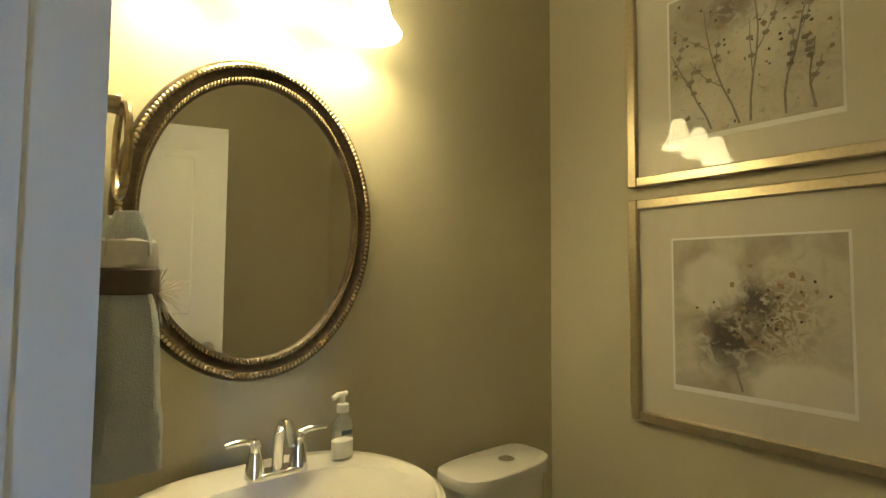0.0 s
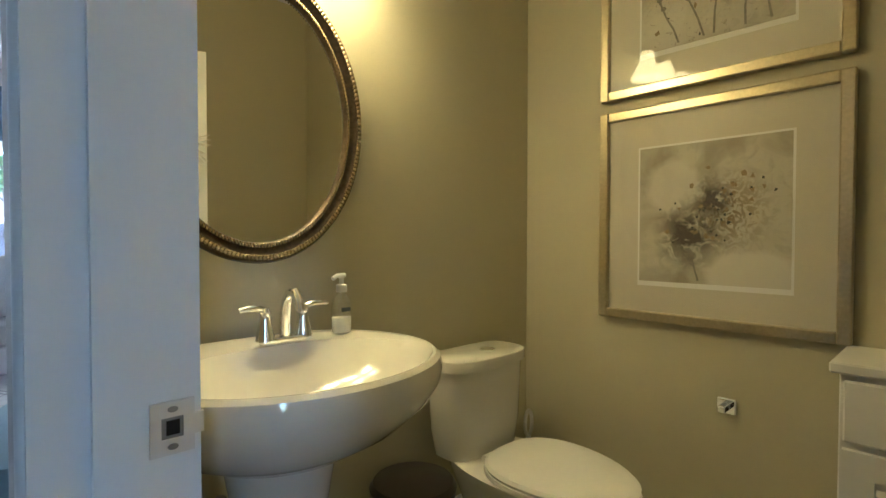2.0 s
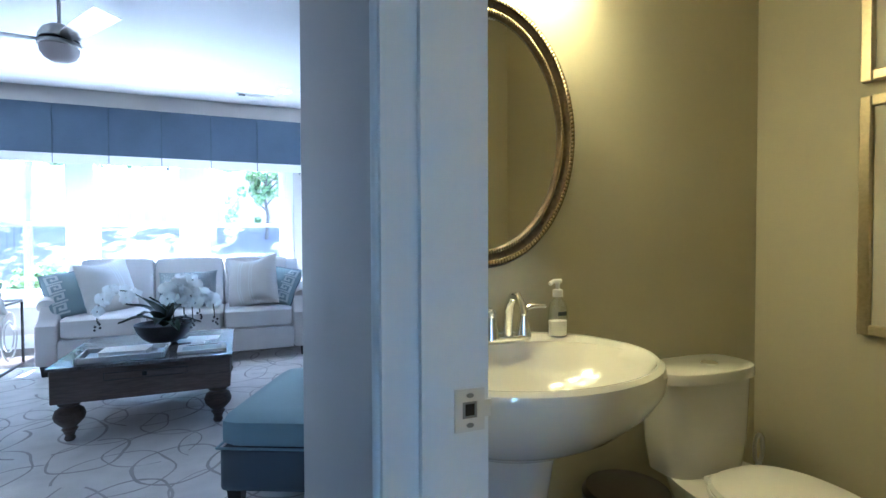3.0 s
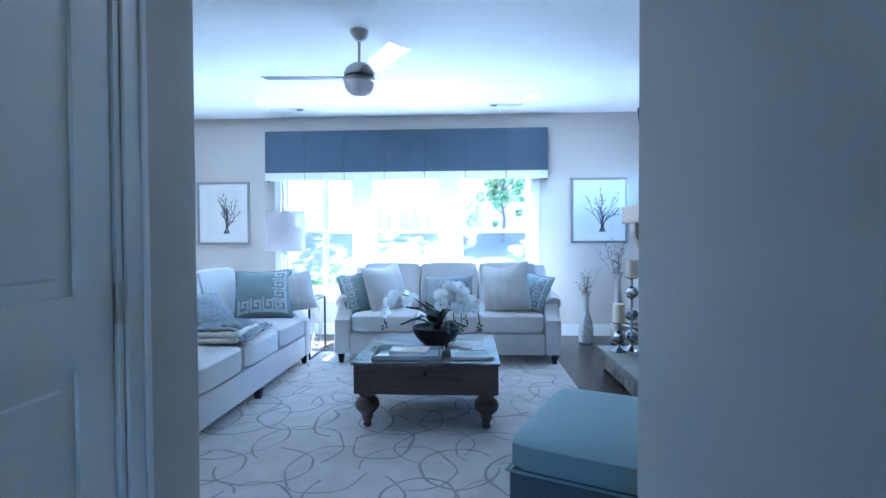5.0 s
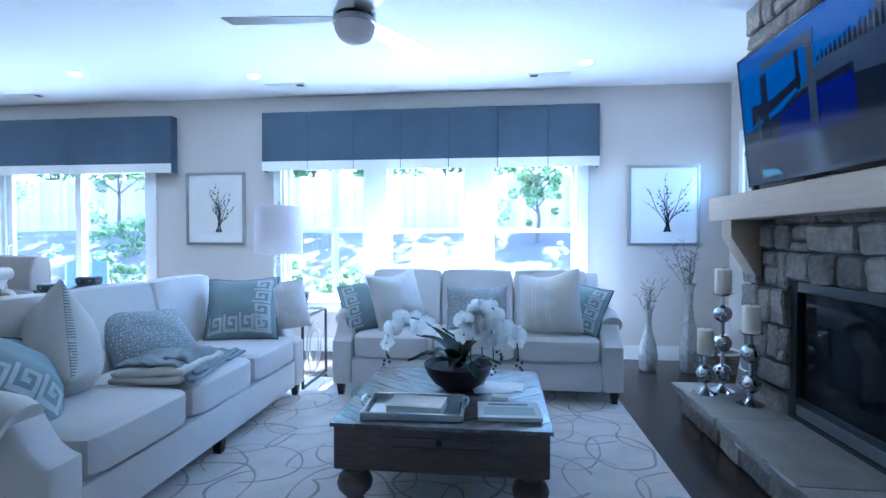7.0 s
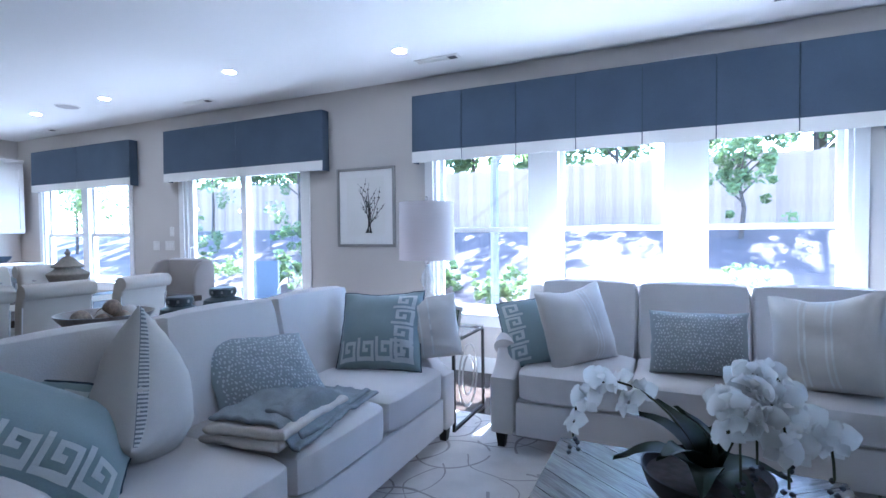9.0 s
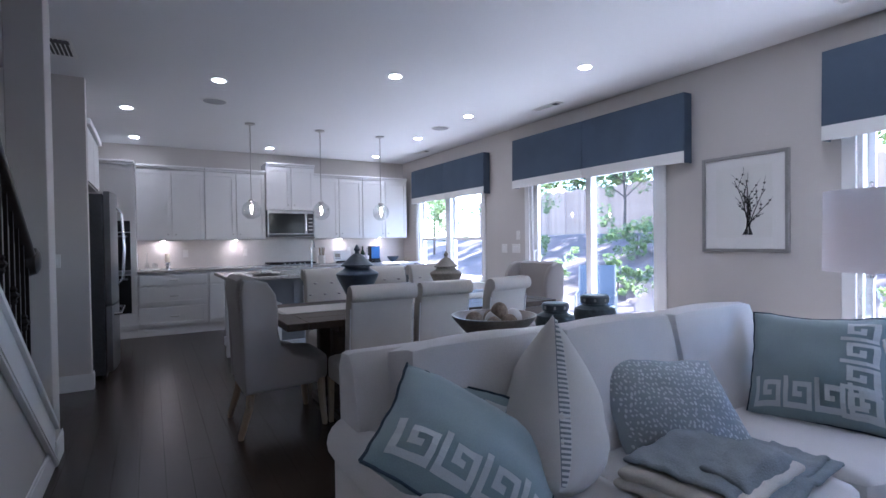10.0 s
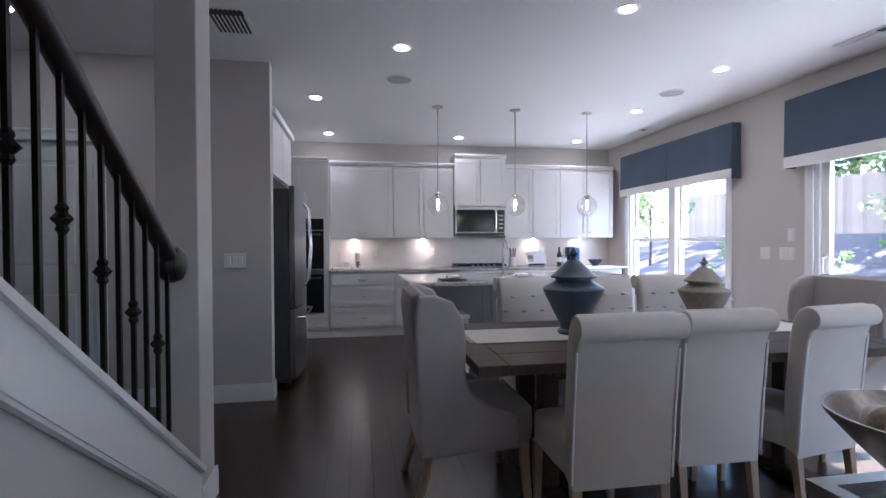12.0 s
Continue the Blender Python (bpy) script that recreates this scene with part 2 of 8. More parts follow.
M_FOL = mat("garden_foliage", (0.10, 0.15, 0.06), 0.6, var=0.25, scale=2, bump=0, island=0.4)
M_FOLY = mat("yellow_green_foliage", (0.20, 0.25, 0.10), 0.6, var=0.25, scale=2, bump=0, island=0.4)
for _f in (M_FOL, M_FOLY):
    _n, _l = _f.node_tree.nodes, _f.node_tree.links
    _t = _n.new("ShaderNodeBsdfTranslucent")
    _t.inputs[0].default_value = (0.22, 0.30, 0.10, 1)
    _m = _n.new("ShaderNodeMixShader")
    _m.inputs[0].default_value = 0.4
    _l.new(_n["Principled BSDF"].outputs[0], _m.inputs[1])
    _l.new(_t.outputs[0], _m.inputs[2])
    _l.new(_m.outputs[0], _n["Material Output"].inputs[0])
M_BARK = mat("bark", (0.10, 0.075, 0.055), 0.95, var=0.3, scale=6, fine=30, bump=0.6, stretch=(4, 4, 1))
M_GUTTER = mat("dark_downspout", (0.10, 0.11, 0.12), 0.5, var=0.1)
M_PATCH = mat("outdoor_sling_blue", (0.03, 0.05, 0.08), 0.7)
M_BLUEB = mat("bright_blue_packaging", (0.02, 0.16, 0.50), 0.4, var=0.1)
M_GREENB = mat("green_bottle", (0.03, 0.06, 0.03), 0.15, var=0.1)
M_DARKLID = mat("dark_brown_plastic", (0.035, 0.028, 0.024), 0.3, var=0.1)


def glass_mat(name, tint=(1, 1, 1), mixf=0.0):
    m = bpy.data.materials.new(name)
    m.use_nodes = True
    n, ln = m.node_tree.nodes, m.node_tree.links
    n.remove(n["Principled BSDF"])
    t = n.new("ShaderNodeBsdfTransparent")
    t.inputs[0].default_value = (*tint, 1)
    g = n.new("ShaderNodeBsdfGlossy")
    g.inputs["Roughness"].default_value = 0.02
    mx = n.new("ShaderNodeMixShader")
    if mixf:
        mx.inputs[0].default_value = mixf
    else:
        fr = n.new("ShaderNodeFresnel")
        fr.inputs[0].default_value = 1.5
        ln.new(fr.outputs[0], mx.inputs[0])
    ln.new(t.outputs[0], mx.inputs[1])
    ln.new(g.outputs[0], mx.inputs[2])
    ln.new(mx.outputs[0], n["Material Output"].inputs[0])
    return m


M_GLASS = glass_mat("window_glass", mixf=0.05)
M_CLEAR = glass_mat("clear_glass", (0.95, 0.97, 0.97), 0.2)
M_PICGL = glass_mat("picture_glass", mixf=0.045)

# ---- building helpers ----


def box(bm, x0, x1, y0, y1, z0, z1, bevel=0.0, segs=1):
    r = bmesh.ops.create_cube(bm, size=1, matrix=Matrix.LocRotScale(((x0 + x1) / 2, (y0 + y1) / 2, (z0 + z1) / 2), None, (abs(x1 - x0), abs(y1 - y0), abs(z1 - z0))))
    if bevel:
        es = {e for v in r["verts"] for e in v.link_edges}
        bmesh.ops.bevel(bm, geom=list(es), offset=bevel, segments=segs, affect="EDGES", profile=0.5)
    return bm


def B(x0, x1, y0, y1, z0, z1, bevel=0.0, segs=1):
    return box(bmesh.new(), x0, x1, y0, y1, z0, z1, bevel, segs)


def lathe(profile, segs=24, at=(0, 0, 0), bm=None, squash=(1, 1)):
    bm = bm or bmesh.new()
    rings = []
    for r, z in profile:
        if r < 1e-5:
            rings.append([bm.verts.new((at[0], at[1], at[2] + z))])
        else:
            rings.append([bm.verts.new((at[0] + squash[0] * r * math.cos(2 * math.pi * i / segs), at[1] + squash[1] * r * math.sin(2 * math.pi * i / segs), at[2] + z)) for i in range(segs)])
    for a, b in zip(rings, rings[1:]):
        for i in range(segs):
            j = (i + 1) % segs
            if len(a) == 1 and len(b) == 1:
                continue
            if len(a) == 1:
                bm.faces.new((a[0], b[i], b[j]))
            elif len(b) == 1:
                bm.faces.new((a[i], a[j], b[0]))
            else:
                bm.faces.new((a[i], a[j], b[j], b[i]))
    for ring, flip in ((rings[0], True), (rings[-1], False)):
        if len(ring) > 1:
            bm.faces.new(ring[::-1] if flip else ring)
    return bm


def tube(points, r, segs=8, bm=None, taper=1.0):
    bm = bm or bmesh.new()
    pts = [Vector(p) for p in points]
    rings = []
    for i, p in enumerate(pts):
        d = (pts[min(i + 1, len(pts) - 1)] - pts[max(i - 1, 0)]).normalized()
        if i == 0:
            up = Vector((0, 0, 1)) if abs(d.z) < 0.9 else Vector((1, 0, 0))
            a = d.cross(up).normalized()
        else:
            a = (a - d * a.dot(d)).normalized()
        b = d.cross(a)
        rr = r * (1 + (taper - 1) * i / max(1, len(pts) - 1))
        rings.append([bm.verts.new(p + rr * (a * math.cos(2 * math.pi * k / segs) + b * math.sin(2 * math.pi * k / segs))) for k in range(segs)])
    for u, v in zip(rings, rings[1:]):
        for k in range(segs):
            bm.faces.new((u[k], u[(k + 1) % segs], v[(k + 1) % segs], v[k]))
    bm.faces.new(rings[0][::-1])
    bm.faces.new(rings[-1])
    return bm


def extrude_profile(pts, x0, x1, bevel=0.0, axis="x", bm=None, segs=2):
    """A closed outline, extruded along an axis: outline in (y, z) for x, (x, z) for y, (x, y) for z."""
    bm = bm or bmesh.new()

    def place(t, a, b):
        return {"x": (t, a, b), "y": (a, t, b), "z": (a, b, t)}[axis]
    lo = [bm.verts.new(place(x0, *p)) for p in pts]
    hi = [bm.verts.new(place(x1, *p)) for p in pts]
    n = len(pts)
    caps = [bm.faces.new(lo), bm.faces.new(hi[::-1])]
    for i in range(n):
        bm.faces.new((lo[i], hi[i], hi[(i + 1) % n], lo[(i + 1) % n]))
    bmesh.ops.recalc_face_normals(bm, faces=bm.faces)
    if bevel:
        es = {e for f in caps for e in f.edges}
        bmesh.ops.bevel(bm, geom=list(es), offset=bevel, segments=segs, affect="EDGES", profile=0.5)
    return bm


def puff(w, d, h, crown=0.02, rim=0.04, at=(0, 0, 0), nx=10, ny=10, m=None, squish=6.0):
    """A soft box cushion: rounded in plan and section, with a crowned top."""
    bm = bmesh.new()
    bmesh.ops.create_cube(bm, size=2)
    bmesh.ops.subdivide_edges(bm, edges=bm.edges, cuts=7, use_grid_fill=True)
    for v in bm.verts:
        x, y, z = v.co
        k = (abs(x) ** squish + abs(y) ** squish + abs(z) ** squish) ** (1 / squish)
        x, y, z = x / k, y / k, z / k
        c = crown * (1 - x * x) * (1 - y * y) * (1 if z > 0 else 0.3)
        v.co = (at[0] + x * w / 2, at[1] + y * d / 2, at[2] + z * (h / 2 + c))
    if m:
        bmesh.ops.transform(bm, matrix=m, verts=bm.verts)
    return bm


def finish(bm, name, material, smooth=True):
    bmesh.ops.recalc_face_normals(bm, faces=bm.faces)
    me = bpy.data.meshes.new(name)
    bm.to_mesh(me)
    bm.free()
    me.materials.append(material)
    if smooth:
        me.shade_smooth()
        me.set_sharp_from_angle(angle=radians(38))
    return me


def part(name, bm, material, parent, label="", smooth=True, m=None):
    """One mesh object under a thing or under a part."""
    me = bm if isinstance(bm, bpy.types.Mesh) else finish(bm, name, material, smooth)
    ob = new(name, me)
    ob.parent = parent
    if m is not None:
        ob.matrix_basis = m
    if label:
        ob["label"] = label
    return ob


def thing(name, m, label, category, group=""):
    e = new(name)
    e.empty_display_size = 0.1
    e.matrix_basis = m
    return tagged(e, label, category, group)


def solid(name, bm, material, label, category, group="", m=None, smooth=True, kind=""):
    ob = new(name, finish(bm, name, material, smooth))
    if m is not None:
        ob.matrix_basis = m
    return tagged(ob, label, category, group, kind)


def struct(name, bm, material, label="", category="", smooth=False):
    return solid(name, bm, material, label, category, kind="structure", smooth=smooth)


# ---- large structure ----
H = 2.74


def wall_run(name, axis, a0, a1, t0, t1, holes, material, label, z1=H):
    """A wall along x or y from a0 to a1, t0 to t1 thick, with holes (from, to, bottom, top)."""
    bm = bmesh.new()

    def bx(p, q, z0, zz):
        if q - p > 1e-4 and zz - z0 > 1e-4:
            box(bm, *((p, q, t0, t1) if axis == "x" else (t0, t1, p, q)), z0, zz)
    cur = a0
    for p, q, zb, zt in sorted(holes):
        bx(cur, p, 0, z1)
        bx(p, q, 0, zb)
        bx(p, q, zt, z1)
        cur = q
    bx(cur, a1, 0, z1)
    return struct(name, bm, material, label, "wall")


WIN_A, SLIDER, WIN_C = (-1.95, 1.20, 0.54, 2.14), (-5.35, -3.49, 0.0, 2.08), (-8.39, -6.40, 0.66, 2.14)
WIN_E = (5.85, 6.87, 1.62, 2.14)
wall_run("wall_north", "x", -9.14, 2.78, 7.16, 7.30, [WIN_A, SLIDER, WIN_C], M_WALL, "warm greige painted wall with windows and sliding door")
wall_run("wall_east", "y", 2.15, 7.16, 2.64, 2.78, [WIN_E], M_WALL, "warm greige painted wall beside the fireplace")
wall_run("wall_south_living", "x", 0.88, 2.64, 2.11, 2.15, [], M_WALL, "warm greige painted living room wall")
wall_run("wall_bath_north", "x", 0.935, 2.53, 2.07, 2.11, [], M_BATH, "olive beige painted powder room wall")
wall_run("wall_bath_east", "y", 0.05, 2.11, 2.53, 2.60, [], M_BATH, "olive beige painted powder room wall")
wall_run("wall_bath_south", "x", 0.88, 2.53, 0.00, 0.10, [], M_BATH, "olive beige painted powder room wall")
BATH_DOOR = (0.50, 1.25, 0.0, 2.06)
wall_run("wall_hall_east", "y", -1.2, 2.15, 0.824, 0.88, [BATH_DOOR], M_WALL, "grey painted hall wall with doorway")
wall_run("wall_bath_west", "y", 0.10, 2.07, 0.88, 0.920, [BATH_DOOR], M_BATH, "olive beige painted powder room wall")
CLOSET = (1.38, 2.14, 0.0, 2.06)
wall_run("wall_hall_west", "y", 1.20, 2.36, -0.55, -0.43, [CLOSET], M_WALL, "grey painted hall wall with a closet door")
# unseen opening, added to bring daylight onto the hall walls and bath jamb
WIN_FILL = (-0.17, 0.13, 0.80, 2.05)
wall_run("wall_hall_south", "x", -5.92, 0.88, -1.32, -1.2, [WIN_FILL], M_WALL, "grey painted hall wall")
wall_run("wall_stair_side", "x", -2.36, -0.43, 2.36, 2.48, [], M_WALL, "greige painted wall beside the stairs")
wall_run("wall_stair_back", "x", -3.90, -0.55, 1.30, 1.40, [], M_WALL, "greige painted stairwell wall")
FOYER = (0.42, 1.22, 0.0, 2.06)
wall_run("wall_foyer", "y", -1.2, 2.52, -5.92, -5.80, [FOYER], M_WALL, "greige painted wall end beside the kitchen")
wall_run("wall_kitchen_south", "x", -9.02, -5.92, 1.80, 1.90, [], M_WALL, "greige painted kitchen wall")
wall_run("wall_kitchen_west", "y", 1.80, 7.16, -9.14, -9.02, [], M_WALL, "greige painted kitchen wall")
struct("wall_post", B(-4.27, -4.05, 2.31, 2.49, 0, H, 0.004), M_WALL, "greige painted square wall post at the stair foot", "wall")
# unseen wall, added to stop outdoor light leaking over the foyer door
struct("wall_foyer_light_stop", B(-6.2, -6.1, 0.2, 1.45, 0, H), M_WALL, "plain unseen wall behind a closed door", "wall")
struct("wall_closet_back", B(-1.2, -0.55, 1.2, 1.25, 0, H), M_WALL, "plain unseen wall behind a closed door", "wall")
struct("ceiling", B(-9.2, 2.85, -1.4, 7.32, H, H + 0.1), M_CEIL, "flat white painted ceiling", "ceiling")
floor = struct("floor", B(-9.14, 2.78, -1.3, 7.30, -0.10, -0.012), M_FLOOR, "dark espresso hardwood plank floor", "floor")
struct("floor_bath", B(0.935, 2.53, 0.10, 2.07, -0.011, 0.003), M_TILE, "beige tile powder room floor", "floor")

# knee wall under the balustrade, with its sloping top
S0, SL = 0.294, 0.735


def curb(x):
    return S0 + SL * (x + 3.94)


struct("wall_stair_knee", extrude_profile([(-4.05, 0), (-2.36, 0), (-2.36, curb(-2.36) - 0.02), (-4.05, curb(-4.05) - 0.02)], 2.36, 2.48, axis="y"), M_WALL, "greige painted sloping knee wall under the stair rail", "wall")
bm = extrude_profile([(-4.05, curb(-4.05)), (-2.36, curb(-2.36)), (-2.36, curb(-2.36) + 0.03), (-4.05, curb(-4.05) + 0.03)], 2.33, 2.515, axis="y")
struct("trim_stair_cap", bm, M_TRIM, "white painted sloping stair cap", "trim")
bm = extrude_profile([(-4.05, curb(-4.05) - 0.19), (-2.36, curb(-2.36) - 0.19), (-2.36, curb(-2.36)), (-4.05, curb(-4.05))], 2.482, 2.496, axis="y")
extrude_profile([(-4.05, curb(-4.05) - 0.215), (-2.36, curb(-2.36) - 0.215), (-2.36, curb(-2.36) - 0.18), (-4.05, curb(-4.05) - 0.18)], 2.482, 2.506, axis="y", bm=bm)
extrude_profile([(-4.05, curb(-4.05) - 0.20), (-2.36, curb(-2.36) - 0.20), (-2.36, curb(-2.36) - 0.19), (-4.05, curb(-4.05) - 0.19)], 2.482, 2.512, axis="y", bm=bm)
struct("trim_stair_skirt", bm, M_TRIM, "white painted stair skirt board with moulding", "trim")

stair = thing("staircase", pose(-3.95, 1.9, 0), "carpetless dark wood stairs with white risers behind the rail", "stairs")
for i in range(9):
    part("riser", B(i * 0.26, i * 0.26 + 0.02, -0.48, 0.44, i * 0.183, i * 0.183 + 0.155), M_TRIM, stair, smooth=False)
    part("tread", B(i * 0.26 - 0.02, i * 0.26 + 0.28, -0.48, 0.44, i * 0.183 + 0.155, i * 0.183 + 0.183, 0.006), M_LEG, stair)

# ---- stair balustrade ----
rail = thing("stair_balustrade", pose(0, 2.42, 0), "black iron stair balustrade with a dark wooden handrail", "balustrade")


def hand(x):
    return 1.213 + 0.742 * (x + 3.90)


part("handrail", tube([(x, 0, hand(x)) for x in (-2.25, -2.6, -3.0, -3.4, -3.89)], 0.036, 12), M_LEG, rail)
bm = lathe([(0, -0.05), (0.045, -0.048), (0.07, -0.034), (0.082, 0), (0.07, 0.034), (0.045, 0.048), (0, 0.05)], 24)
bmesh.ops.transform(bm, matrix=pose(-3.93, 0, 1.19, 90, 0, 0), verts=bm.verts)
part("rail_end", bm, M_LEG, rail, "rounded volute end")
for i in range(15):
    x = -3.865 + i * 0.107
    top, bot = hand(x) - 0.02, curb(x) + 0.03
    bar = part("baluster", B(x - 0.0075, x + 0.0075, -0.0075, 0.0075, bot, top), M_IRON, rail, smooth=False)
    if i % 2 == 1:
        zc = bot + (top - bot) * (0.5)
        part("knuckle", lathe([(0.009, -0.045), (0.018, -0.03), (0.014, -0.018), (0.03, 0), (0.014, 0.018), (0.018, 0.03), (0.009, 0.045)], 8, (x, 0, zc)), M_IRON, bar, smooth=False)

# ---- baseboards and casings ----


def baseboard(name, x0, x1, y0, y1):
    bm = B(x0, x1, y0, y1, 0.002, 0.125)
    nx = 0.006 if (x1 - x0) < 0.03 else 0.0
    ny = 0.006 if (y1 - y0) < 0.03 else 0.0
    box(bm, x0 + nx * 0.5, x1 - nx * 0.5, y0 + ny * 0.5, y1 - ny * 0.5, 0.125, 0.145)
    struct(name, bm, M_TRIM, "white painted baseboard", "baseboard")


baseboard("baseboard_north", -3.40, 2.62, 7.145, 7.158)
baseboard("baseboard_north_2", -6.3, -5.46, 7.145, 7.158)
baseboard("baseboard_east", 2.625, 2.638, 5.56, 7.14)
baseboard("baseboard_south", 0.90, 2.62, 2.152, 2.165)
baseboard("baseboard_stair", -4.04, -0.45, 2.482, 2.495)
baseboard("baseboard_post_n", -4.285, -4.035, 2.492, 2.505)
baseboard("baseboard_post_e", -4.285, -4.272, 2.31, 2.49)
baseboard("baseboard_nib_e", -5.798, -5.785, 1.33, 2.535)
baseboard("baseboard_nib_n", -5.92, -5.80, 2.522, 2.535)
baseboard("baseboard_hall_e", 0.809, 0.822, 1.335, 2.14)
baseboard("baseboard_hall_w", -0.428, -0.415, 2.235, 2.47)
baseboard("baseboard_bath_n", 0.937, 2.51, 2.055, 2.068)
baseboard("baseboard_bath_e", 2.515, 2.528, 0.98, 2.05)


def casing_y(name, xf, side, y0, y1, top, w=0.075):
    """Door casing on a wall face at x = xf, facing side."""
    bm = bmesh.new()
    a, b, c = xf + side * 0.002, xf + side * 0.012, xf + side * 0.021
    for p, q in ((y0 - w, y0 - 0.006), (y1 + 0.006, y1 + w)):
        box(bm, min(a, b), max(a, b), p, q, 0.002, top + w, 0.002)
        out = (p, p + 0.022) if p < y0 else (q - 0.022, q)
        box(bm, min(b, c), max(b, c), *out, 0.002, top + w, 0.003)
    box(bm, min(a, b), max(a, b), y0 - 0.006, y1 + 0.006, top + 0.006, top + w, 0.002)
    box(bm, min(b, c), max(b, c), y0 - w, y1 + w, top + w - 0.022, top + w + 0.002, 0.003)
    struct(name, bm, M_TRIM, "white painted moulded door casing", "trim")


def jamb_y(name, x0, x1, y0, y1, top):
    bm = bmesh.new()
    box(bm, x0, x1, y0, y0 + 0.018, 0.002, top)
    box(bm, x0, x1, y1 - 0.018, y1, 0.002, top)
    box(bm, x0, x1, y0 + 0.018, y1 - 0.018, top - 0.018, top)
    xm = x1 - 0.065
    for yy in (y0 + 0.018, y1 - 0.028):
        box(bm, xm - 0.018, xm + 0.018, yy, yy + 0.010, 0.002, top - 0.02)
    return struct(name, bm, M_TRIM, "white painted door jamb with stop", "trim")




def beaded_casing(name, xf, y0, y1, top, w=0.07):
    """Casing on a wall face that looks to -x: a round bead along the opening, a flat field, a thin outer edge."""
    prof = [(0.0, 0.0), (0.0, 0.016)]
    prof += [(0.008 - 0.008 * math.cos(a), 0.020 + 0.009 * math.sin(a)) for a in [math.pi * k / 10 for k in range(1, 10)]]
    prof += [(0.017, 0.017), (0.024, 0.019), (w - 0.02, 0.017), (w - 0.006, 0.012), (w, 0.006), (w, 0.0)]
    bm = bmesh.new()
    for s, ye in ((-1, y0), (1, y1)):
        extrude_profile([(xf - 0.002 - d, ye + s * (u - 0.008)) for u, d in prof], 0.002, top + w, axis="z", bm=bm)
    extrude_profile([(xf - 0.002 - d, top + u - 0.008) for u, d in prof], y0 + 0.008, y1 - 0.008, axis="y", bm=bm)
    struct(name, bm, M_TRIM, "white painted moulded door casing with a bead", "trim", smooth=True)


beaded_casing("trim_bath_casing", 0.824, 0.50, 1.25, 2.06)
jamb_y("trim_bath_jamb", 0.799, 0.922, 0.50, 1.25, 2.06)
casing_y("trim_closet_casing", -0.43, 1, 1.38, 2.14, 2.06, 0.085)
jamb_y("trim_closet_jamb", -0.55, -0.426, 1.38, 2.14, 2.06)
casing_y("trim_foyer_casing", -5.80, 1, 0.42, 1.22, 2.06, 0.09)

strike = thing("strike_plate", pose(0.898, 1.2318, 0.955) @ Matrix.Diagonal((1.0, 1, 0.59, 1)), "satin nickel strike plate screwed to the door jamb", "strike plate")
bm = bmesh.new()
for z0, z1 in ((-0.040, -0.016), (0.016, 0.040)):
    box(bm, -0.018, 0.018, -0.0025, 0.0, z0, z1)
for x0, x1 in ((-0.018, -0.009), (0.009, 0.026)):
    box(bm, x0, x1, -0.0025, 0.0, -0.016, 0.016)
part("plate", bm, M_SATIN, strike, smooth=False)
part("latch_hole", B(-0.009, 0.009, -0.0012, 0.0, -0.016, 0.016), M_STEEL, strike)
part("latch_slot", B(-0.005, 0.006, -0.0016, -0.0012, -0.011, 0.011), M_BLACK, strike)
for z in (-0.028, 0.028):
    bm = lathe([(0.0045, 0), (0.0045, 0.001), (0, 0.0015)], 10)
    bmesh.ops.transform(bm, matrix=pose(0, -0.0025, z, 90, 0, 0), verts=bm.verts)
    part("screw", bm, M_STEEL, strike)


def panel_door(name, m, w, h, label, lever=True, hinges=True):
    """Two-panel door in local coordinates: hinge edge at x = 0, leaf towards +x, face towards -y."""
    d = thing(name, m, label, "door")
    t = 0.035
    stile, rails = 0.11, ((0.0, 0.22), (0.92, 1.08), (h - 0.12, h))
    bm = bmesh.new()
    box(bm, 0, stile, 0, t, 0, h)
    box(bm, w - stile, w, 0, t, 0, h)
    for a, b in rails:
        box(bm, stile, w - stile, 0, t, a, b)
    part("leaf_frame", bm, M_DOOR, d, smooth=False)
    for a, b in ((0.22, 0.92), (1.08, h - 0.12)):
        bm = B(stile, w - stile, 0.010, t - 0.010, a, b)
        box(bm, stile + 0.035, w - stile - 0.035, 0.004, t - 0.004, a + 0.035, b - 0.035, 0.006)
        part("panel", bm, M_DOOR, d, smooth=False)
    if hinges:
        for z in (0.25, 1.05, h - 0.2):
            part("hinge", tube([(-0.004, -0.014, z - 0.05), (-0.004, -0.014, z + 0.05)], 0.0105, 10), M_NICKEL, d)
    if lever:
        for s, y in ((-1, 0), (1, t)):
            hd = part("lever_handle", lathe([(0.032, 0), (0.032, 0.006), (0.024, 0.012), (0.012, 0.014), (0.012, 0.05), (0, 0.05)], 20), M_NICKEL, d, "satin nickel scroll lever", m=pose(w - 0.065, y, 0.95, 90 * s * 1.0 if s < 0 else -90, 0, 0))
            yy = y + s * 0.05
            pts = [(w - 0.055 - 0.085 * u, yy + s * 0.008 * math.sin(3.1 * u), 0.95 + 0.012 * math.sin(3.1 * u) - 0.028 * u * u) for u in [i / 10 for i in range(11)]]
            pts += [(w - 0.1455, yy, 0.912), (w - 0.146, yy, 0.903), (w - 0.144, yy, 0.895), (w - 0.139, yy, 0.889), (w - 0.132, yy, 0.886), (w - 0.122, yy, 0.885)]
            part("lever", tube(pts, 0.0095, 14, taper=0.8), M_NICKEL, hd, m=(hd.matrix_basis.inverted()))
    return d


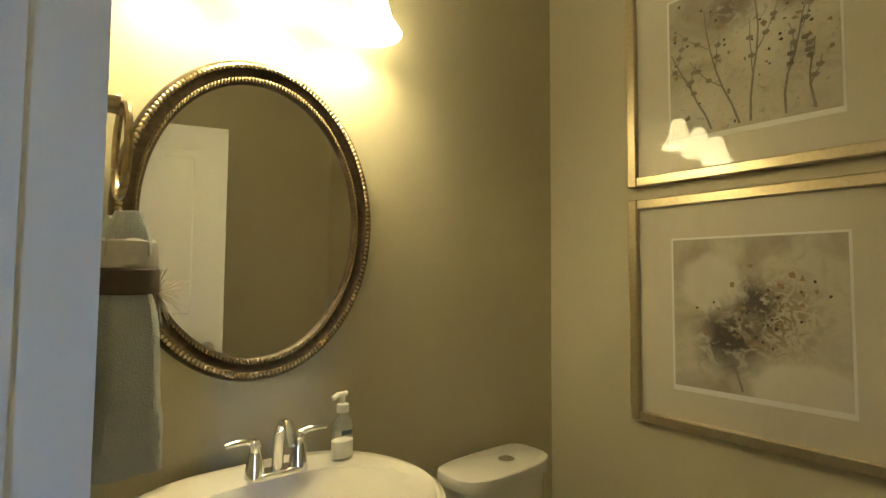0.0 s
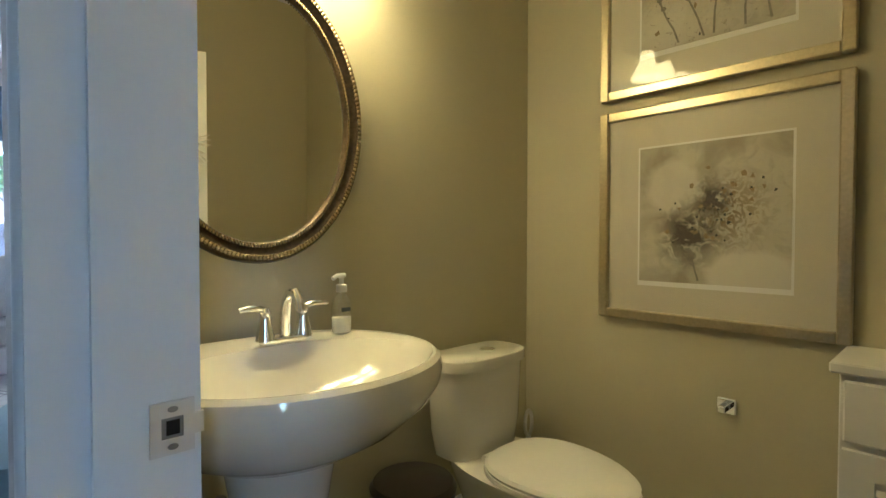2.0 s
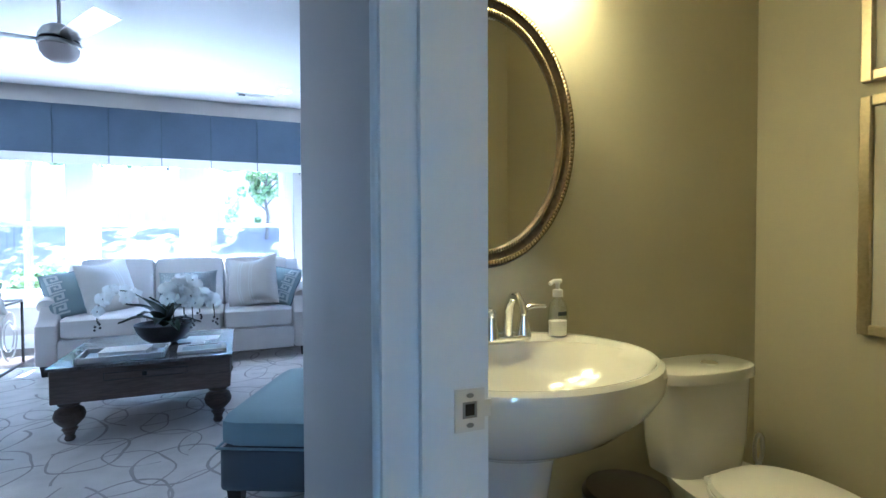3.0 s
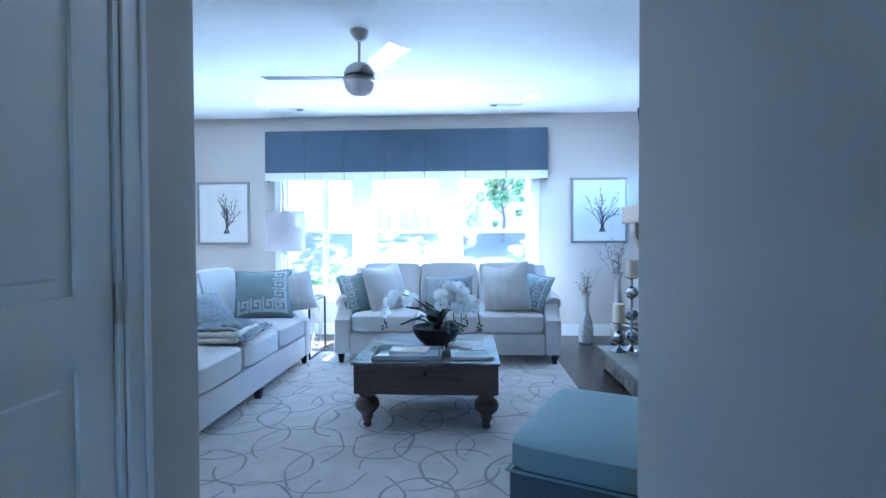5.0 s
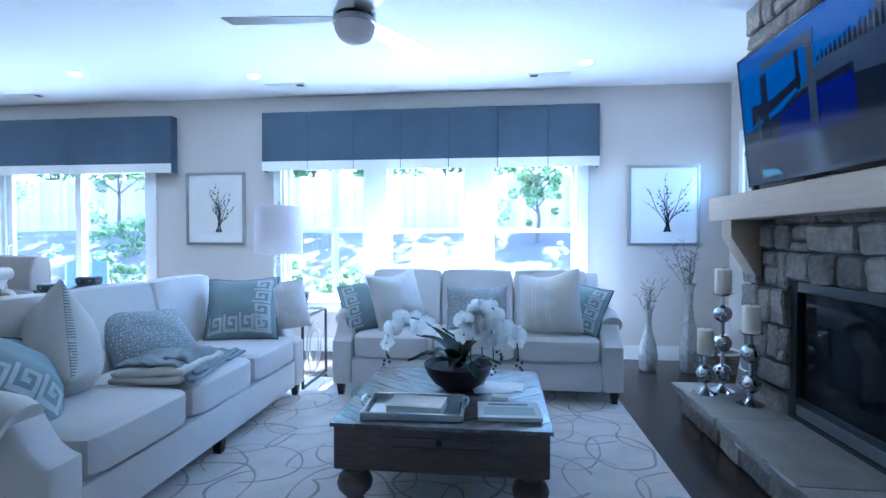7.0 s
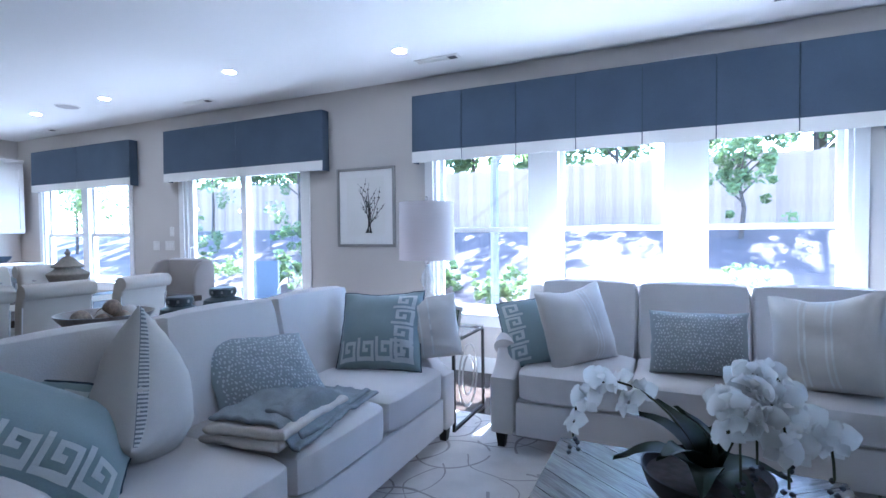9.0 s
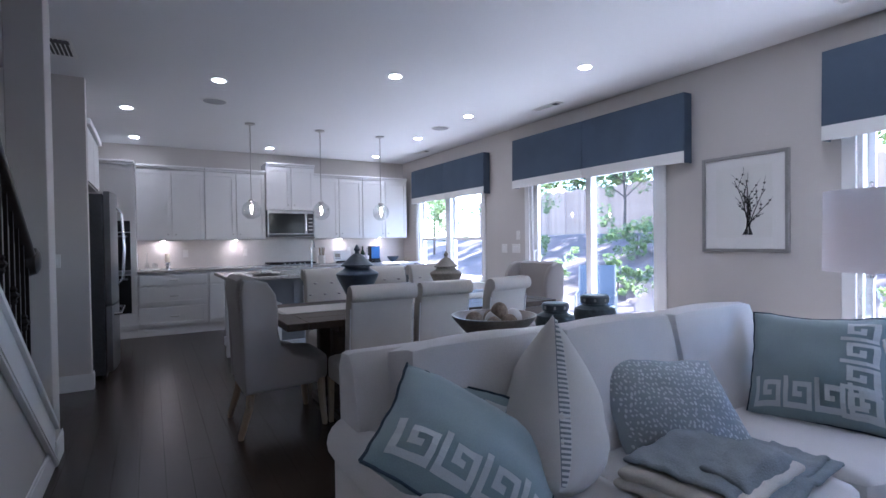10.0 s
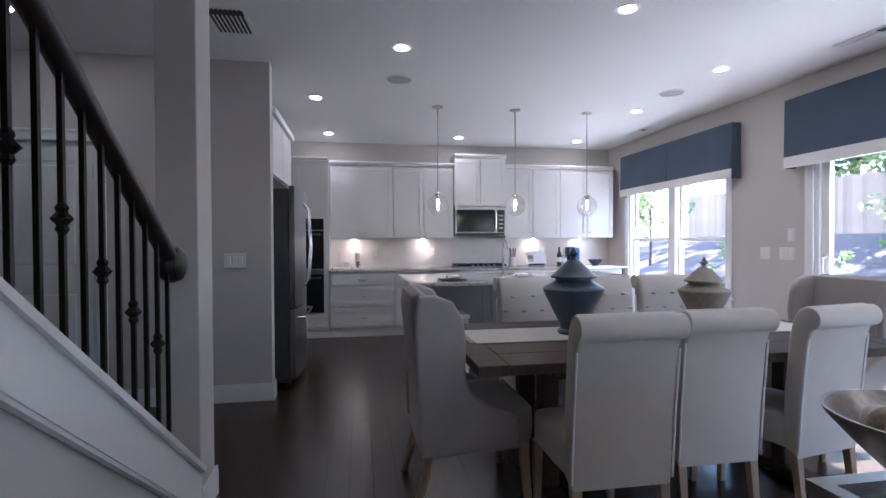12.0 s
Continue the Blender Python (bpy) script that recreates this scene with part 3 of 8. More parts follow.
A = math.degrees(math.atan2(0.235, 0.69))
panel_door("door_1", pose(0.945, 0.525, 0.01, 0, 0, A) @ Matrix.Diagonal((1, -1, 1, 1)), 0.725, 2.03, "open white two-panel powder room door with lever handle")
panel_door("door_2", pose(-0.434, 2.116, 0.01, 0, 0, -90) @ Matrix.Diagonal((1, -1, 1, 1)), 0.72, 2.03, "closed white two-panel hall closet door", lever=False)
panel_door("door_3", pose(-5.83, 1.215, 0.01, 0, 0, -90) @ Matrix.Diagonal((1, -1, 1, 1)), 0.79, 2.03, "closed white two-panel foyer door")

# ---- windows ----


def dh_unit(win, x0, x1, z0, z1, y=7.245, mid=1.30):
    """A double-hung unit: two sashes and their panes."""
    for a, b, yy in ((z0, mid + 0.02, y - 0.02), (mid - 0.02, z1, y + 0.012)):
        bm = bmesh.new()
        s = 0.042
        box(bm, x0, x0 + s, yy - 0.015, yy + 0.015, a, b)
        box(bm, x1 - s, x1, yy - 0.015, yy + 0.015, a, b)
        box(bm, x0 + s, x1 - s, yy - 0.015, yy + 0.015, a, a + s)
        box(bm, x0 + s, x1 - s, yy - 0.015, yy + 0.015, b - s, b)
        sash = part("sash", bm, M_TRIM, win, smooth=False)
        p = part("pane", B(x0 + s, x1 - s, yy - 0.002, yy + 0.002, a + s, b - s), M_GLASS, sash, smooth=False)
        p.visible_shadow = False


def window_x(name, hole, units, mull, label):
    x0, x1, z0, z1 = hole
    win = tagged(new(name), label, "window", kind="structure")
    bm = bmesh.new()
    c = 0.085
    box(bm, x0 - c, x0, 7.142, 7.158, z0 - 0.02, z1 + c, 0.003)
    box(bm, x1, x1 + c, 7.142, 7.158, z0 - 0.02, z1 + c, 0.003)
    box(bm, x0, x1, 7.142, 7.158, z1, z1 + c, 0.003)
    box(bm, x0 - c, x1 + c, 7.144, 7.158, z0 - 0.115, z0 - 0.022, 0.003)
    part("window_casing", bm, M_TRIM, win, smooth=False)
    part("window_sill", B(x0 - c - 0.02, x1 + c + 0.02, 7.115, 7.20, z0 - 0.022, z0, 0.004), M_TRIM, win, smooth=False)
    bm = bmesh.new()
    box(bm, x0 + 0.001, x0 + 0.03, 7.163, 7.297, z0, z1)
    box(bm, x1 - 0.03, x1 - 0.001, 7.163, 7.297, z0, z1)
    box(bm, x0 + 0.03, x1 - 0.03, 7.163, 7.297, z1 - 0.03, z1 - 0.001)
    box(bm, x0 + 0.03, x1 - 0.03, 7.20, 7.297, z0 + 0.001, z0 + 0.03)
    us = list(units)
    for (a, b), (c2, d) in zip(us, us[1:]):
        box(bm, b, c2, 7.17, 7.295, z0, z1)
    part("window_frame", bm, M_TRIM, win, smooth=False)
    for a, b in us:
        dh_unit(win, a, b, z0 + 0.03, z1 - 0.03)
    return win


window_x("window_1", WIN_A, [(-1.92, -1.02), (-0.79, 0.07), (0.30, 1.17)], 0.2, "white triple double-hung window above the window sofa")
window_x("window_2", WIN_C, [(-8.36, -7.46), (-7.32, -6.43)], 0.1, "white twin double-hung kitchen window")

win = tagged(new("window_3"), "small white fixed window beside the chimney breast", "window", kind="structure")
y0, y1, z0, z1 = WIN_E
bm = bmesh.new()
for p, q, r, s in ((y0 - 0.08, y0, z0 - 0.08, z1 + 0.08), (y1, y1 + 0.08, z0 - 0.08, z1 + 0.08), (y0, y1, z1, z1 + 0.08), (y0, y1, z0 - 0.08, z0)):
    box(bm, 2.622, 2.638, p, q, r, s, 0.003)
part("window_casing", bm, M_TRIM, win, smooth=False)
bm = bmesh.new()
for p, q, r, s in ((y0, y0 + 0.05, z0, z1), (y1 - 0.05, y1, z0, z1), (y0 + 0.05, y1 - 0.05, z1 - 0.05, z1), (y0 + 0.05, y1 - 0.05, z0, z0 + 0.05)):
    box(bm, 2.66, 2.75, p, q, r, s)
part("window_frame", bm, M_TRIM, win, smooth=False)
p = part("pane", B(2.70, 2.704, y0 + 0.05, y1 - 0.05, z0 + 0.05, z1 - 0.05), M_GLASS, win, smooth=False)
p.visible_shadow = False

# frame and pane of the added hall opening, out of view
win = tagged(new("window_4"), "narrow white unseen window added to light the hall", "window", kind="structure")
x0, x1, z0, z1 = WIN_FILL
bm = bmesh.new()
for a, b, c, d in ((x0, x0 + 0.04, z0, z1), (x1 - 0.04, x1, z0, z1), (x0 + 0.04, x1 - 0.04, z0, z0 + 0.04), (x0 + 0.04, x1 - 0.04, z1 - 0.04, z1)):
    box(bm, a, b, -1.30, -1.22, c, d)
part("window_frame", bm, M_TRIM, win, smooth=False)
p = part("pane", B(x0 + 0.04, x1 - 0.04, -1.262, -1.258, z0 + 0.04, z1 - 0.04), M_GLASS, win, smooth=False)
p.visible_shadow = False

slide = tagged(new("door_4"), "white sliding glass patio door with two panels", "sliding door", kind="structure")
x0, x1, _, z1 = SLIDER
bm = bmesh.new()
c = 0.085
box(bm, x0 - c, x0, 7.142, 7.158, 0.002, z1 + c, 0.003)
box(bm, x1, x1 + c, 7.142, 7.158, 0.002, z1 + c, 0.003)
box(bm, x0, x1, 7.142, 7.158, z1, z1 + c, 0.003)
part("door_casing", bm, M_TRIM, slide, smooth=False)
bm = bmesh.new()
box(bm, x0 + 0.001, x0 + 0.04, 7.163, 7.297, 0.002, z1)
box(bm, x1 - 0.04, x1 - 0.001, 7.163, 7.297, 0.002, z1)
box(bm, x0 + 0.04, x1 - 0.04, 7.163, 7.297, z1 - 0.04, z1 - 0.001)
box(bm, x0 + 0.04, x1 - 0.04, 7.163, 7.297, 0.002, 0.03)
part("door_frame", bm, M_TRIM, slide, smooth=False)
for a, b, yy in ((x0 + 0.04, -4.36, 7.21), (-4.44, x1 - 0.04, 7.255)):
    s = 0.075
    bm = bmesh.new()
    box(bm, a, a + s, yy - 0.02, yy + 0.02, 0.03, z1 - 0.04)
    box(bm, b - s, b, yy - 0.02, yy + 0.02, 0.03, z1 - 0.04)
    box(bm, a + s, b - s, yy - 0.02, yy + 0.02, 0.03, 0.13)
    box(bm, a + s, b - s, yy - 0.02, yy + 0.02, z1 - 0.12, z1 - 0.04)
    pn = part("sliding_panel", bm, M_TRIM, slide, smooth=False)
    g = part("pane", B(a + s, b - s, yy - 0.003, yy + 0.003, 0.13, z1 - 0.12), M_GLASS, pn, smooth=False)
    g.visible_shadow = False
part("pull_handle", tube([(-5.26, 7.19, 0.92), (-5.26, 7.15, 0.94), (-5.26, 7.145, 1.03), (-5.26, 7.15, 1.12), (-5.26, 7.19, 1.14)], 0.009, 8), M_PLAST, slide)

# ---- valances ----


def valance(x0, x1, panels, label, z0=1.93, z1=2.545):
    v = thing("valance", pose(x0, 7.155, 0), label, "valance", "box-pleated valances")
    w, dep = x1 - x0, 0.115
    zb = z0 + 0.10
    part("return", B(0, 0.012, -dep + 0.014, 0, z0, z1), M_VAL, v, smooth=False)
    part("return", B(w - 0.012, w, -dep + 0.014, 0, z0, z1), M_VAL, v, smooth=False)
    part("top_board", B(0.012, w - 0.012, -dep + 0.014, 0, z1 - 0.02, z1), M_VAL, v, smooth=False)
    part("pleat_backing", B(0.012, w - 0.012, -dep + 0.010, -dep + 0.013, z0 + 0.01, z1 - 0.02), M_PIPE, v, smooth=False)
    pw = w / panels
    for i in range(panels):
        a, b = i * pw + (0.004 if i else 0), (i + 1) * pw - (0.004 if i < panels - 1 else 0)
        n = 6
        for name, za, zz, mm in (("panel", zb, z1, M_VAL), ("hem_band", z0, zb - 0.0005, M_VALW)):
            bm = bmesh.new()
            rows = []
            for k in range(n + 1):
                u = k / n
                x = a + (b - a) * u
                edge = 0.010 * (abs(2 * u - 1) ** 6)
                flare = 0.010
                sag = 0.006 * math.sin(math.pi * u) * (1 if name == "hem_band" else 1)
                yb = -dep + edge * 0.6 - flare * ((z1 - za) / (z1 - z0))
                yt = -dep + edge * 0.6 - flare * ((z1 - zz) / (z1 - z0))
                dz = -0.004 * math.sin(math.pi * u * 2 + i) if name == "hem_band" else 0
                rows.append([bm.verts.new(p) for p in ((x, yb, za + dz), (x, yt, zz), (x, yt + 0.007, zz), (x, yb + 0.007, za + dz))])
            for r, s in zip(rows, rows[1:]):
                for k in range(4):
                    bm.faces.new((r[k], s[k], s[(k + 1) % 4], r[(k + 1) % 4]))
            bm.faces.new(rows[0])
            bm.faces.new(rows[-1][::-1])
            part(name, bm, mm, v, "white linen hem band" if name == "hem_band" else "")
    return v


valance(-2.11, 1.37, 7, "slate blue box-pleated valance with white hem over the triple window")
valance(-5.55, -3.15, 2, "slate blue box-pleated valance with white hem over the patio door")
valance(-8.43, -6.20, 2, "slate blue box-pleated valance with white hem over the kitchen window", z1=2.51)

# ---- ceiling fittings ----
SPEAKERS = ((-6.07, 3.59), (-6.08, 6.28))
cans = [(-5.34, 3.55), (-4.50, 4.90), (-6.75, 2.80), (-8.42, 2.83), (-8.45, 4.61), (-8.46, 6.37), (-6.78, 6.32), (-5.39, 6.27), (-3.52, 6.23), (-1.90, 6.46), (1.14, 6.44), (-2.71, 4.73), (1.14, 3.9), (-5.08, 1.07)]
can = thing("recessed_downlight", pose(*cans[0], H), "lit round recessed downlight with white trim ring", "downlight", "recessed ceiling lights")
part("trim_ring", lathe([(0.052, -0.002), (0.075, -0.002), (0.078, 0.0), (0.052, 0.0)], 24), M_PLAST, can)
part("lens", lathe([(0, -0.004), (0.05, -0.004), (0.05, -0.001), (0, -0.001)], 24), M_CAN, can, "glowing lens")
for x, y in cans[1:]:
    copy_thing(can, pose(x, y, H))
for x, y in SPEAKERS:
    sp = thing("ceiling_speaker", pose(x, y, H), "round white in-ceiling speaker grille", "speaker", "ceiling speakers")
    part("grille", lathe([(0, -0.006), (0.105, -0.006), (0.11, -0.003), (0.11, 0), (0, 0)], 28), M_GRILLE, sp)
    part("rim", lathe([(0.1105, -0.0005), (0.112, -0.007), (0.121, -0.006), (0.124, -0.0004)], 28), M_PLAST, sp)


def vent(x, y, w, d, n=7, side=1):
    v = thing("ceiling_vent", pose(x, y, H), "white louvered ceiling air vent", "vent", "ceiling vents")
    bm = bmesh.new()
    for a, b, c, e in ((-w / 2, w / 2, -d / 2, -d / 2 + 0.015), (-w / 2, w / 2, d / 2 - 0.015, d / 2), (-w / 2, -w / 2 + 0.015, -d / 2 + 0.015, d / 2 - 0.015), (w / 2 - 0.015, w / 2, -d / 2 + 0.015, d / 2 - 0.015)):
        box(bm, a, b, c, e, -0.008, -0.001)
    part("frame", bm, M_PLAST, v, smooth=False)
    part("backing", B(-w / 2 + 0.015, w / 2 - 0.015, -d / 2 + 0.015, d / 2 - 0.015, -0.003, -0.001), M_INK, v, smooth=False)
    part("damper_gap", B((w / 2 - 0.06) * side - 0.035, (w / 2 - 0.06) * side + 0.035, -d / 2 + 0.016, d / 2 - 0.016, -0.0105, -0.0095), M_INK, v, "dark open damper end", smooth=False)
    for i in range(n):
        yy = -d / 2 + 0.02 + (d - 0.04) * i / max(1, n - 1)
        part("slat", B(-w / 2 + 0.015, w / 2 - 0.015, yy - 0.004, yy + 0.003, -0.009, -0.004), M_PLAST, v, smooth=False)


for x, y, w, d in ((-1.71, 6.76, 0.40, 0.10), (0.85, 6.72, 0.40, 0.10), (-4.62, 6.80, 0.40, 0.10), (-7.71, 6.90, 0.36, 0.10)):
    vent(x, y, w, d, 5, -1 if x > 0 else 1)
vent(-5.06, 2.40, 0.40, 0.26, 9)

fan = thing("ceiling_fan", pose(-0.38, 4.62, H), "brushed nickel three-blade ceiling fan with a ball motor", "ceiling fan")
part("canopy", lathe([(0.068, 0), (0.07, -0.01), (0.055, -0.05), (0.028, -0.075), (0.014, -0.08), (0, -0.08)], 28), M_NICKEL, fan)
part("down_rod", tube([(0, 0, -0.07), (0, 0, -0.26)], 0.011, 12), M_NICKEL, fan)
DROP = -0.037
part("motor_housing", lathe([(r * 1.07, z + DROP) for r, z in ((0.014, -0.20), (0.05, -0.205), (0.085, -0.232), (0.104, -0.27), (0.108, -0.295))], 40), M_NICKEL, fan)
part("motor_band", lathe([(r * 1.07, z + DROP) for r, z in ((0.098, -0.2955), (0.098, -0.313))], 40), M_IRON, fan, "dark recessed ring")
part("lower_ring", lathe([(r * 1.07, z + DROP) for r, z in ((0.106, -0.3135), (0.110, -0.32), (0.110, -0.338), (0.104, -0.343))], 40), M_NICKEL, fan)
part("light_dome", lathe([(r * 1.07, z + DROP) for r, z in ((0.102, -0.3435), (0.098, -0.375), (0.078, -0.41), (0.045, -0.432), (0, -0.44))], 36), M_SHADE, fan, "frosted white dome")
for a in (183, -57, 63):
    bm = bmesh.new()
    st = []
    for u, w in ((0.09, 0.03), (0.16, 0.05), (0.35, 0.066), (0.6, 0.070), (0.70, 0.070), (0.705, 0.068)):
        st.append([bm.verts.new((u, q * w, -0.305 + DROP - q * 0.011 * (w / 0.07) + dz)) for q, dz in ((-1, 0), (1, 0), (1, 0.005), (-1, 0.005))])
    for r, t in zip(st, st[1:]):
        for k in range(4):
            bm.faces.new((r[k], r[(k + 1) % 4], t[(k + 1) % 4], t[k]))
    bm.faces.new(st[0])
    bm.faces.new(st[-1])
    part("blade", bm, M_NICKEL, fan, "silver blade", m=pose(0, 0, 0, 0, 0, a), smooth=False)

# ---- fireplace ----
FX, FY0, FY1 = 2.03, 3.56, 5.54
fp = tagged(new("chimney_breast"), "stacked grey-brown stone chimney breast with a raised hearth", "fireplace", kind="structure")
FB0, FB1, FBZ0, FBZ1 = 4.08, 5.03, 0.207, 0.98
bm = bmesh.new()
box(bm, FX + 0.03, 2.64, FY0 + 0.03, FB0, 0, H)
box(bm, FX + 0.03, 2.64, FB1, FY1 - 0.03, 0, H)
box(bm, FX + 0.03, 2.64, FB0, FB1, FBZ1, H)
box(bm, FX + 0.03, 2.64, FB0, FB1, 0, FBZ0)
part("mortar_core", bm, M_MORTAR, fp, smooth=False)
rng = random.Random(5)


def stone_block(x0, x1, y0, y1, z0, z1, bulge=0.012):
    """A rough-hewn ledge stone: rounded corners, an uneven face and wavering edges."""
    bm = B(x0, x1, y0, y1, z0, z1, min(0.014, 0.25 * min(abs(y1 - y0), abs(z1 - z0), abs(x1 - x0))), 1)
    bmesh.ops.subdivide_edges(bm, edges=[e for e in bm.edges if e.calc_length() > 0.05], cuts=2, use_grid_fill=True)
    o = rng.uniform(0, 50)
    for v in bm.verts:
        p = v.co
        v.co = p + Vector((noise.noise((p.y * 11 + o, p.z * 13, o)), noise.noise((p.z * 9, o, p.x * 9)), 0.9 * noise.noise((o, p.y * 8, p.x * 8)))) * bulge
    return bm


z = 0.005
while z < H - 0.02:
    h = min(rng.choice((0.12, 0.15, 0.18, 0.22)), H - 0.004 - z)
    if H - z - h < 0.06:
        h = H - 0.004 - z
    y = FY0
    while y < FY1 - 0.01:
        w = rng.choice((rng.uniform(0.12, 0.2), rng.uniform(0.2, 0.42)))
        if FY1 - y - w < 0.12:
            w = FY1 - y
        cuts = [0.0, 1.0]
        if h > 0.12 and rng.random() < 0.22:
            cuts = [0.0, rng.uniform(0.35, 0.65), 1.0]
        for c0, c1 in zip(cuts, cuts[1:]):
            za, zb = z + h * c0, z + h * c1
            spans = [(y, y + w)]
            if zb > FBZ0 and za < FBZ1:
                spans = [(max(p, lo), min(q, hi)) for p, q in spans for lo, hi in ((FY0, FB0 - 0.004), (FB1 + 0.004, FY1))]
            for p, q in spans:
                if q - p > 0.04 and zb > 0.2:
                    part("stone", stone_block(FX + rng.uniform(-0.022, 0.014), FX + 0.09, p + 0.007, q - 0.007, za + 0.006, zb - 0.006, 0.016), M_STONE, fp)
        y += w
    if z < FBZ1 < z + h - 0.02:
        y = FB0
        while y < FB1 - 0.01:
            w = rng.uniform(0.18, 0.36)
            if FB1 - y - w < 0.12:
                w = FB1 - y
            part("stone", stone_block(FX + rng.uniform(-0.02, 0.01), FX + 0.09, y + 0.006, y + w - 0.006, FBZ1 + 0.006, z + h - 0.006, 0.014), M_STONE, fp)
            y += w
    x = FX + 0.1
    while x < 2.63:
        w = min(rng.uniform(0.16, 0.3), 2.635 - x)
        if w > 0.03:
            part("stone", stone_block(x + 0.005, x + w - 0.005, FY1 - 0.07, FY1 + rng.uniform(-0.008, 0.01), z + 0.005, z + h - 0.005), M_STONE, fp)
        x += w
    z += h
HX = 1.66
y = 3.50
while y < 5.60:
    w = min(rng.uniform(0.22, 0.4), 5.60 - y)
    if 5.60 - y - w < 0.1:
        w = 5.60 - y
    part("hearth_stone", stone_block(HX, HX + 0.10, y + 0.005, y + w - 0.005, 0.002, 0.148), M_STONE, fp)
    y += w
x = HX + 0.1
while x < 2.0:
    part("hearth_stone", stone_block(x + 0.004, min(x + 0.2, 2.02), 5.50, 5.60, 0.002, 0.148), M_STONE, fp)
    x += 0.2
part("hearth_core", B(HX + 0.05, FX + 0.03, 3.52, 5.56, 0.002, 0.146), M_MORTAR, fp, smooth=False)
yy = 3.44
for w in (0.72, 0.78, 0.72):
    bm = B(HX - 0.05, FX + 0.02, yy + 0.003, yy + w - 0.003, 0.150, 0.205, 0.008, 2)
    bmesh.ops.subdivide_edges(bm, edges=[e for e in bm.edges if e.calc_length() > 0.2], cuts=6)
    for v in bm.verts:
        if v.co.x < HX - 0.03:
            v.co.x += rng.uniform(-0.012, 0.012)
    part("hearth_slab", bm, M_SLAB, fp)
    yy += w
fb = thing("gas_fireplace_insert", pose(FX, (FB0 + FB1) / 2, FBZ0), "black glass-fronted gas fireplace insert", "fireplace insert")
w, h = (FB1 - FB0) / 2, FBZ1 - FBZ0
bm = bmesh.new()
for a, b, c, d in ((-w, -w + 0.06, 0.005, h), (w - 0.06, w, 0.005, h), (-w + 0.06, w - 0.06, h - 0.06, h), (-w + 0.06, w - 0.06, 0.005, 0.12)):
    box(bm, 0.02, 0.06, a, b, c, d, 0.004)
part("surround_frame", bm, M_BLACK, fb, smooth=False)
part("firebox", B(0.40, 0.43, -w + 0.02, w - 0.02, 0.01, h - 0.02), M_BLACK, fb, smooth=False)
part("glass_front", B(0.045, 0.050, -w + 0.06, w - 0.06, 0.12, h - 0.06), M_FIREGL, fb, smooth=False)
part("vent_grille", B(0.012, 0.02, -w + 0.08, w - 0.08, 0.03, 0.09), M_STEEL, fb, smooth=False)

mantel = thing("mantel_shelf", pose(FX - 0.005, 4.55, 0), "pale whitewashed wooden mantel beam on two corbels", "mantel")
part("beam", B(-0.21, 0.0, -1.12, 1.03, 1.335, 1.49, 0.008, 2), M_MANTEL, mantel)
for y in (-0.86, 0.82):
    part("corbel", extrude_profile([(-0.185, 1.334), (0.0, 1.334), (0.0, 0.985), (-0.03, 0.985), (-0.045, 1.0), (-0.17, 1.205), (-0.185, 1.23)], y - 0.07, y + 0.07, 0.006, axis="y"), M_MANTEL, mantel)

tv = thing("television", pose(1.89, 4.605, 1.918, 0, -6, 0), "large flat black television showing a blue resort picture", "television")
TW, TH = 0.66, 0.385
bm = bmesh.new()
for a, b, c, d in ((-TW, -TW + 0.014, -TH, TH), (TW - 0.014, TW, -TH, TH), (-TW + 0.014, TW - 0.014, TH - 0.014, TH), (-TW + 0.014, TW - 0.014, -TH, -TH + 0.02)):
    box(bm, -0.006, 0.0, a, b, c, d, 0.002)
box(bm, 0.0, 0.04, -TW, TW, -TH, TH, 0.004)
part("bezel", bm, M_SCREEN, tv, smooth=False)
part("wall_mount", B(0.041, 0.13, -0.2, 0.2, -0.2, 0.2), M_BLACK, tv, smooth=False)
for y in (-0.5, 0.62):
    part("foot", B(0.0, 0.03, y - 0.012, y + 0.012, -TH - 0.05, -TH + 0.001), M_BLACK, tv, smooth=False)


def lit(name, low, high, power=0.011):
    """A screen colour that runs from low to high up the picture and gives off its own light."""
    m = bpy.data.materials.new(name)
    m.use_nodes = True
    n, ln = m.node_tree.nodes, m.node_tree.links
    b = n["Principled BSDF"]
    b.inputs["Base Color"].default_value = (0.003, 0.003, 0.004, 1)
    b.inputs["Roughness"].default_value = 0.10
    b.inputs["Specular IOR Level"].default_value = 0.2
    tc = n.new("ShaderNodeTexCoord")
    sep = n.new("ShaderNodeSeparateXYZ")
    ln.new(tc.outputs["Object"], sep.inputs[0])
    nz = n.new("ShaderNodeTexNoise")
    nz.inputs["Scale"].default_value = 9
    nz.inputs["Detail"].default_value = 5
    ln.new(tc.outputs["Object"], nz.inputs[0])
    ma = n.new("ShaderNodeMath")
    ma.operation = "MULTIPLY_ADD"
    ln.new(nz.outputs[0], ma.inputs[0])
    ma.inputs[1].default_value = 0.16
    ln.new(sep.outputs["Z"], ma.inputs[2])
    mr = n.new("ShaderNodeMapRange")
    mr.inputs["From Min"].default_value, mr.inputs["From Max"].default_value = -0.30, 0.46
    ln.new(ma.outputs[0], mr.inputs[0])
    mx = n.new("ShaderNodeMix")
    mx.data_type = "RGBA"
    ln.new(mr.outputs[0], mx.inputs[0])
    mx.inputs[6].default_value, mx.inputs[7].default_value = (*low, 1), (*high, 1)
    ln.new(mx.outputs[2], b.inputs["Emission Color"])
    b.inputs["Emission Strength"].default_value = power
    return m


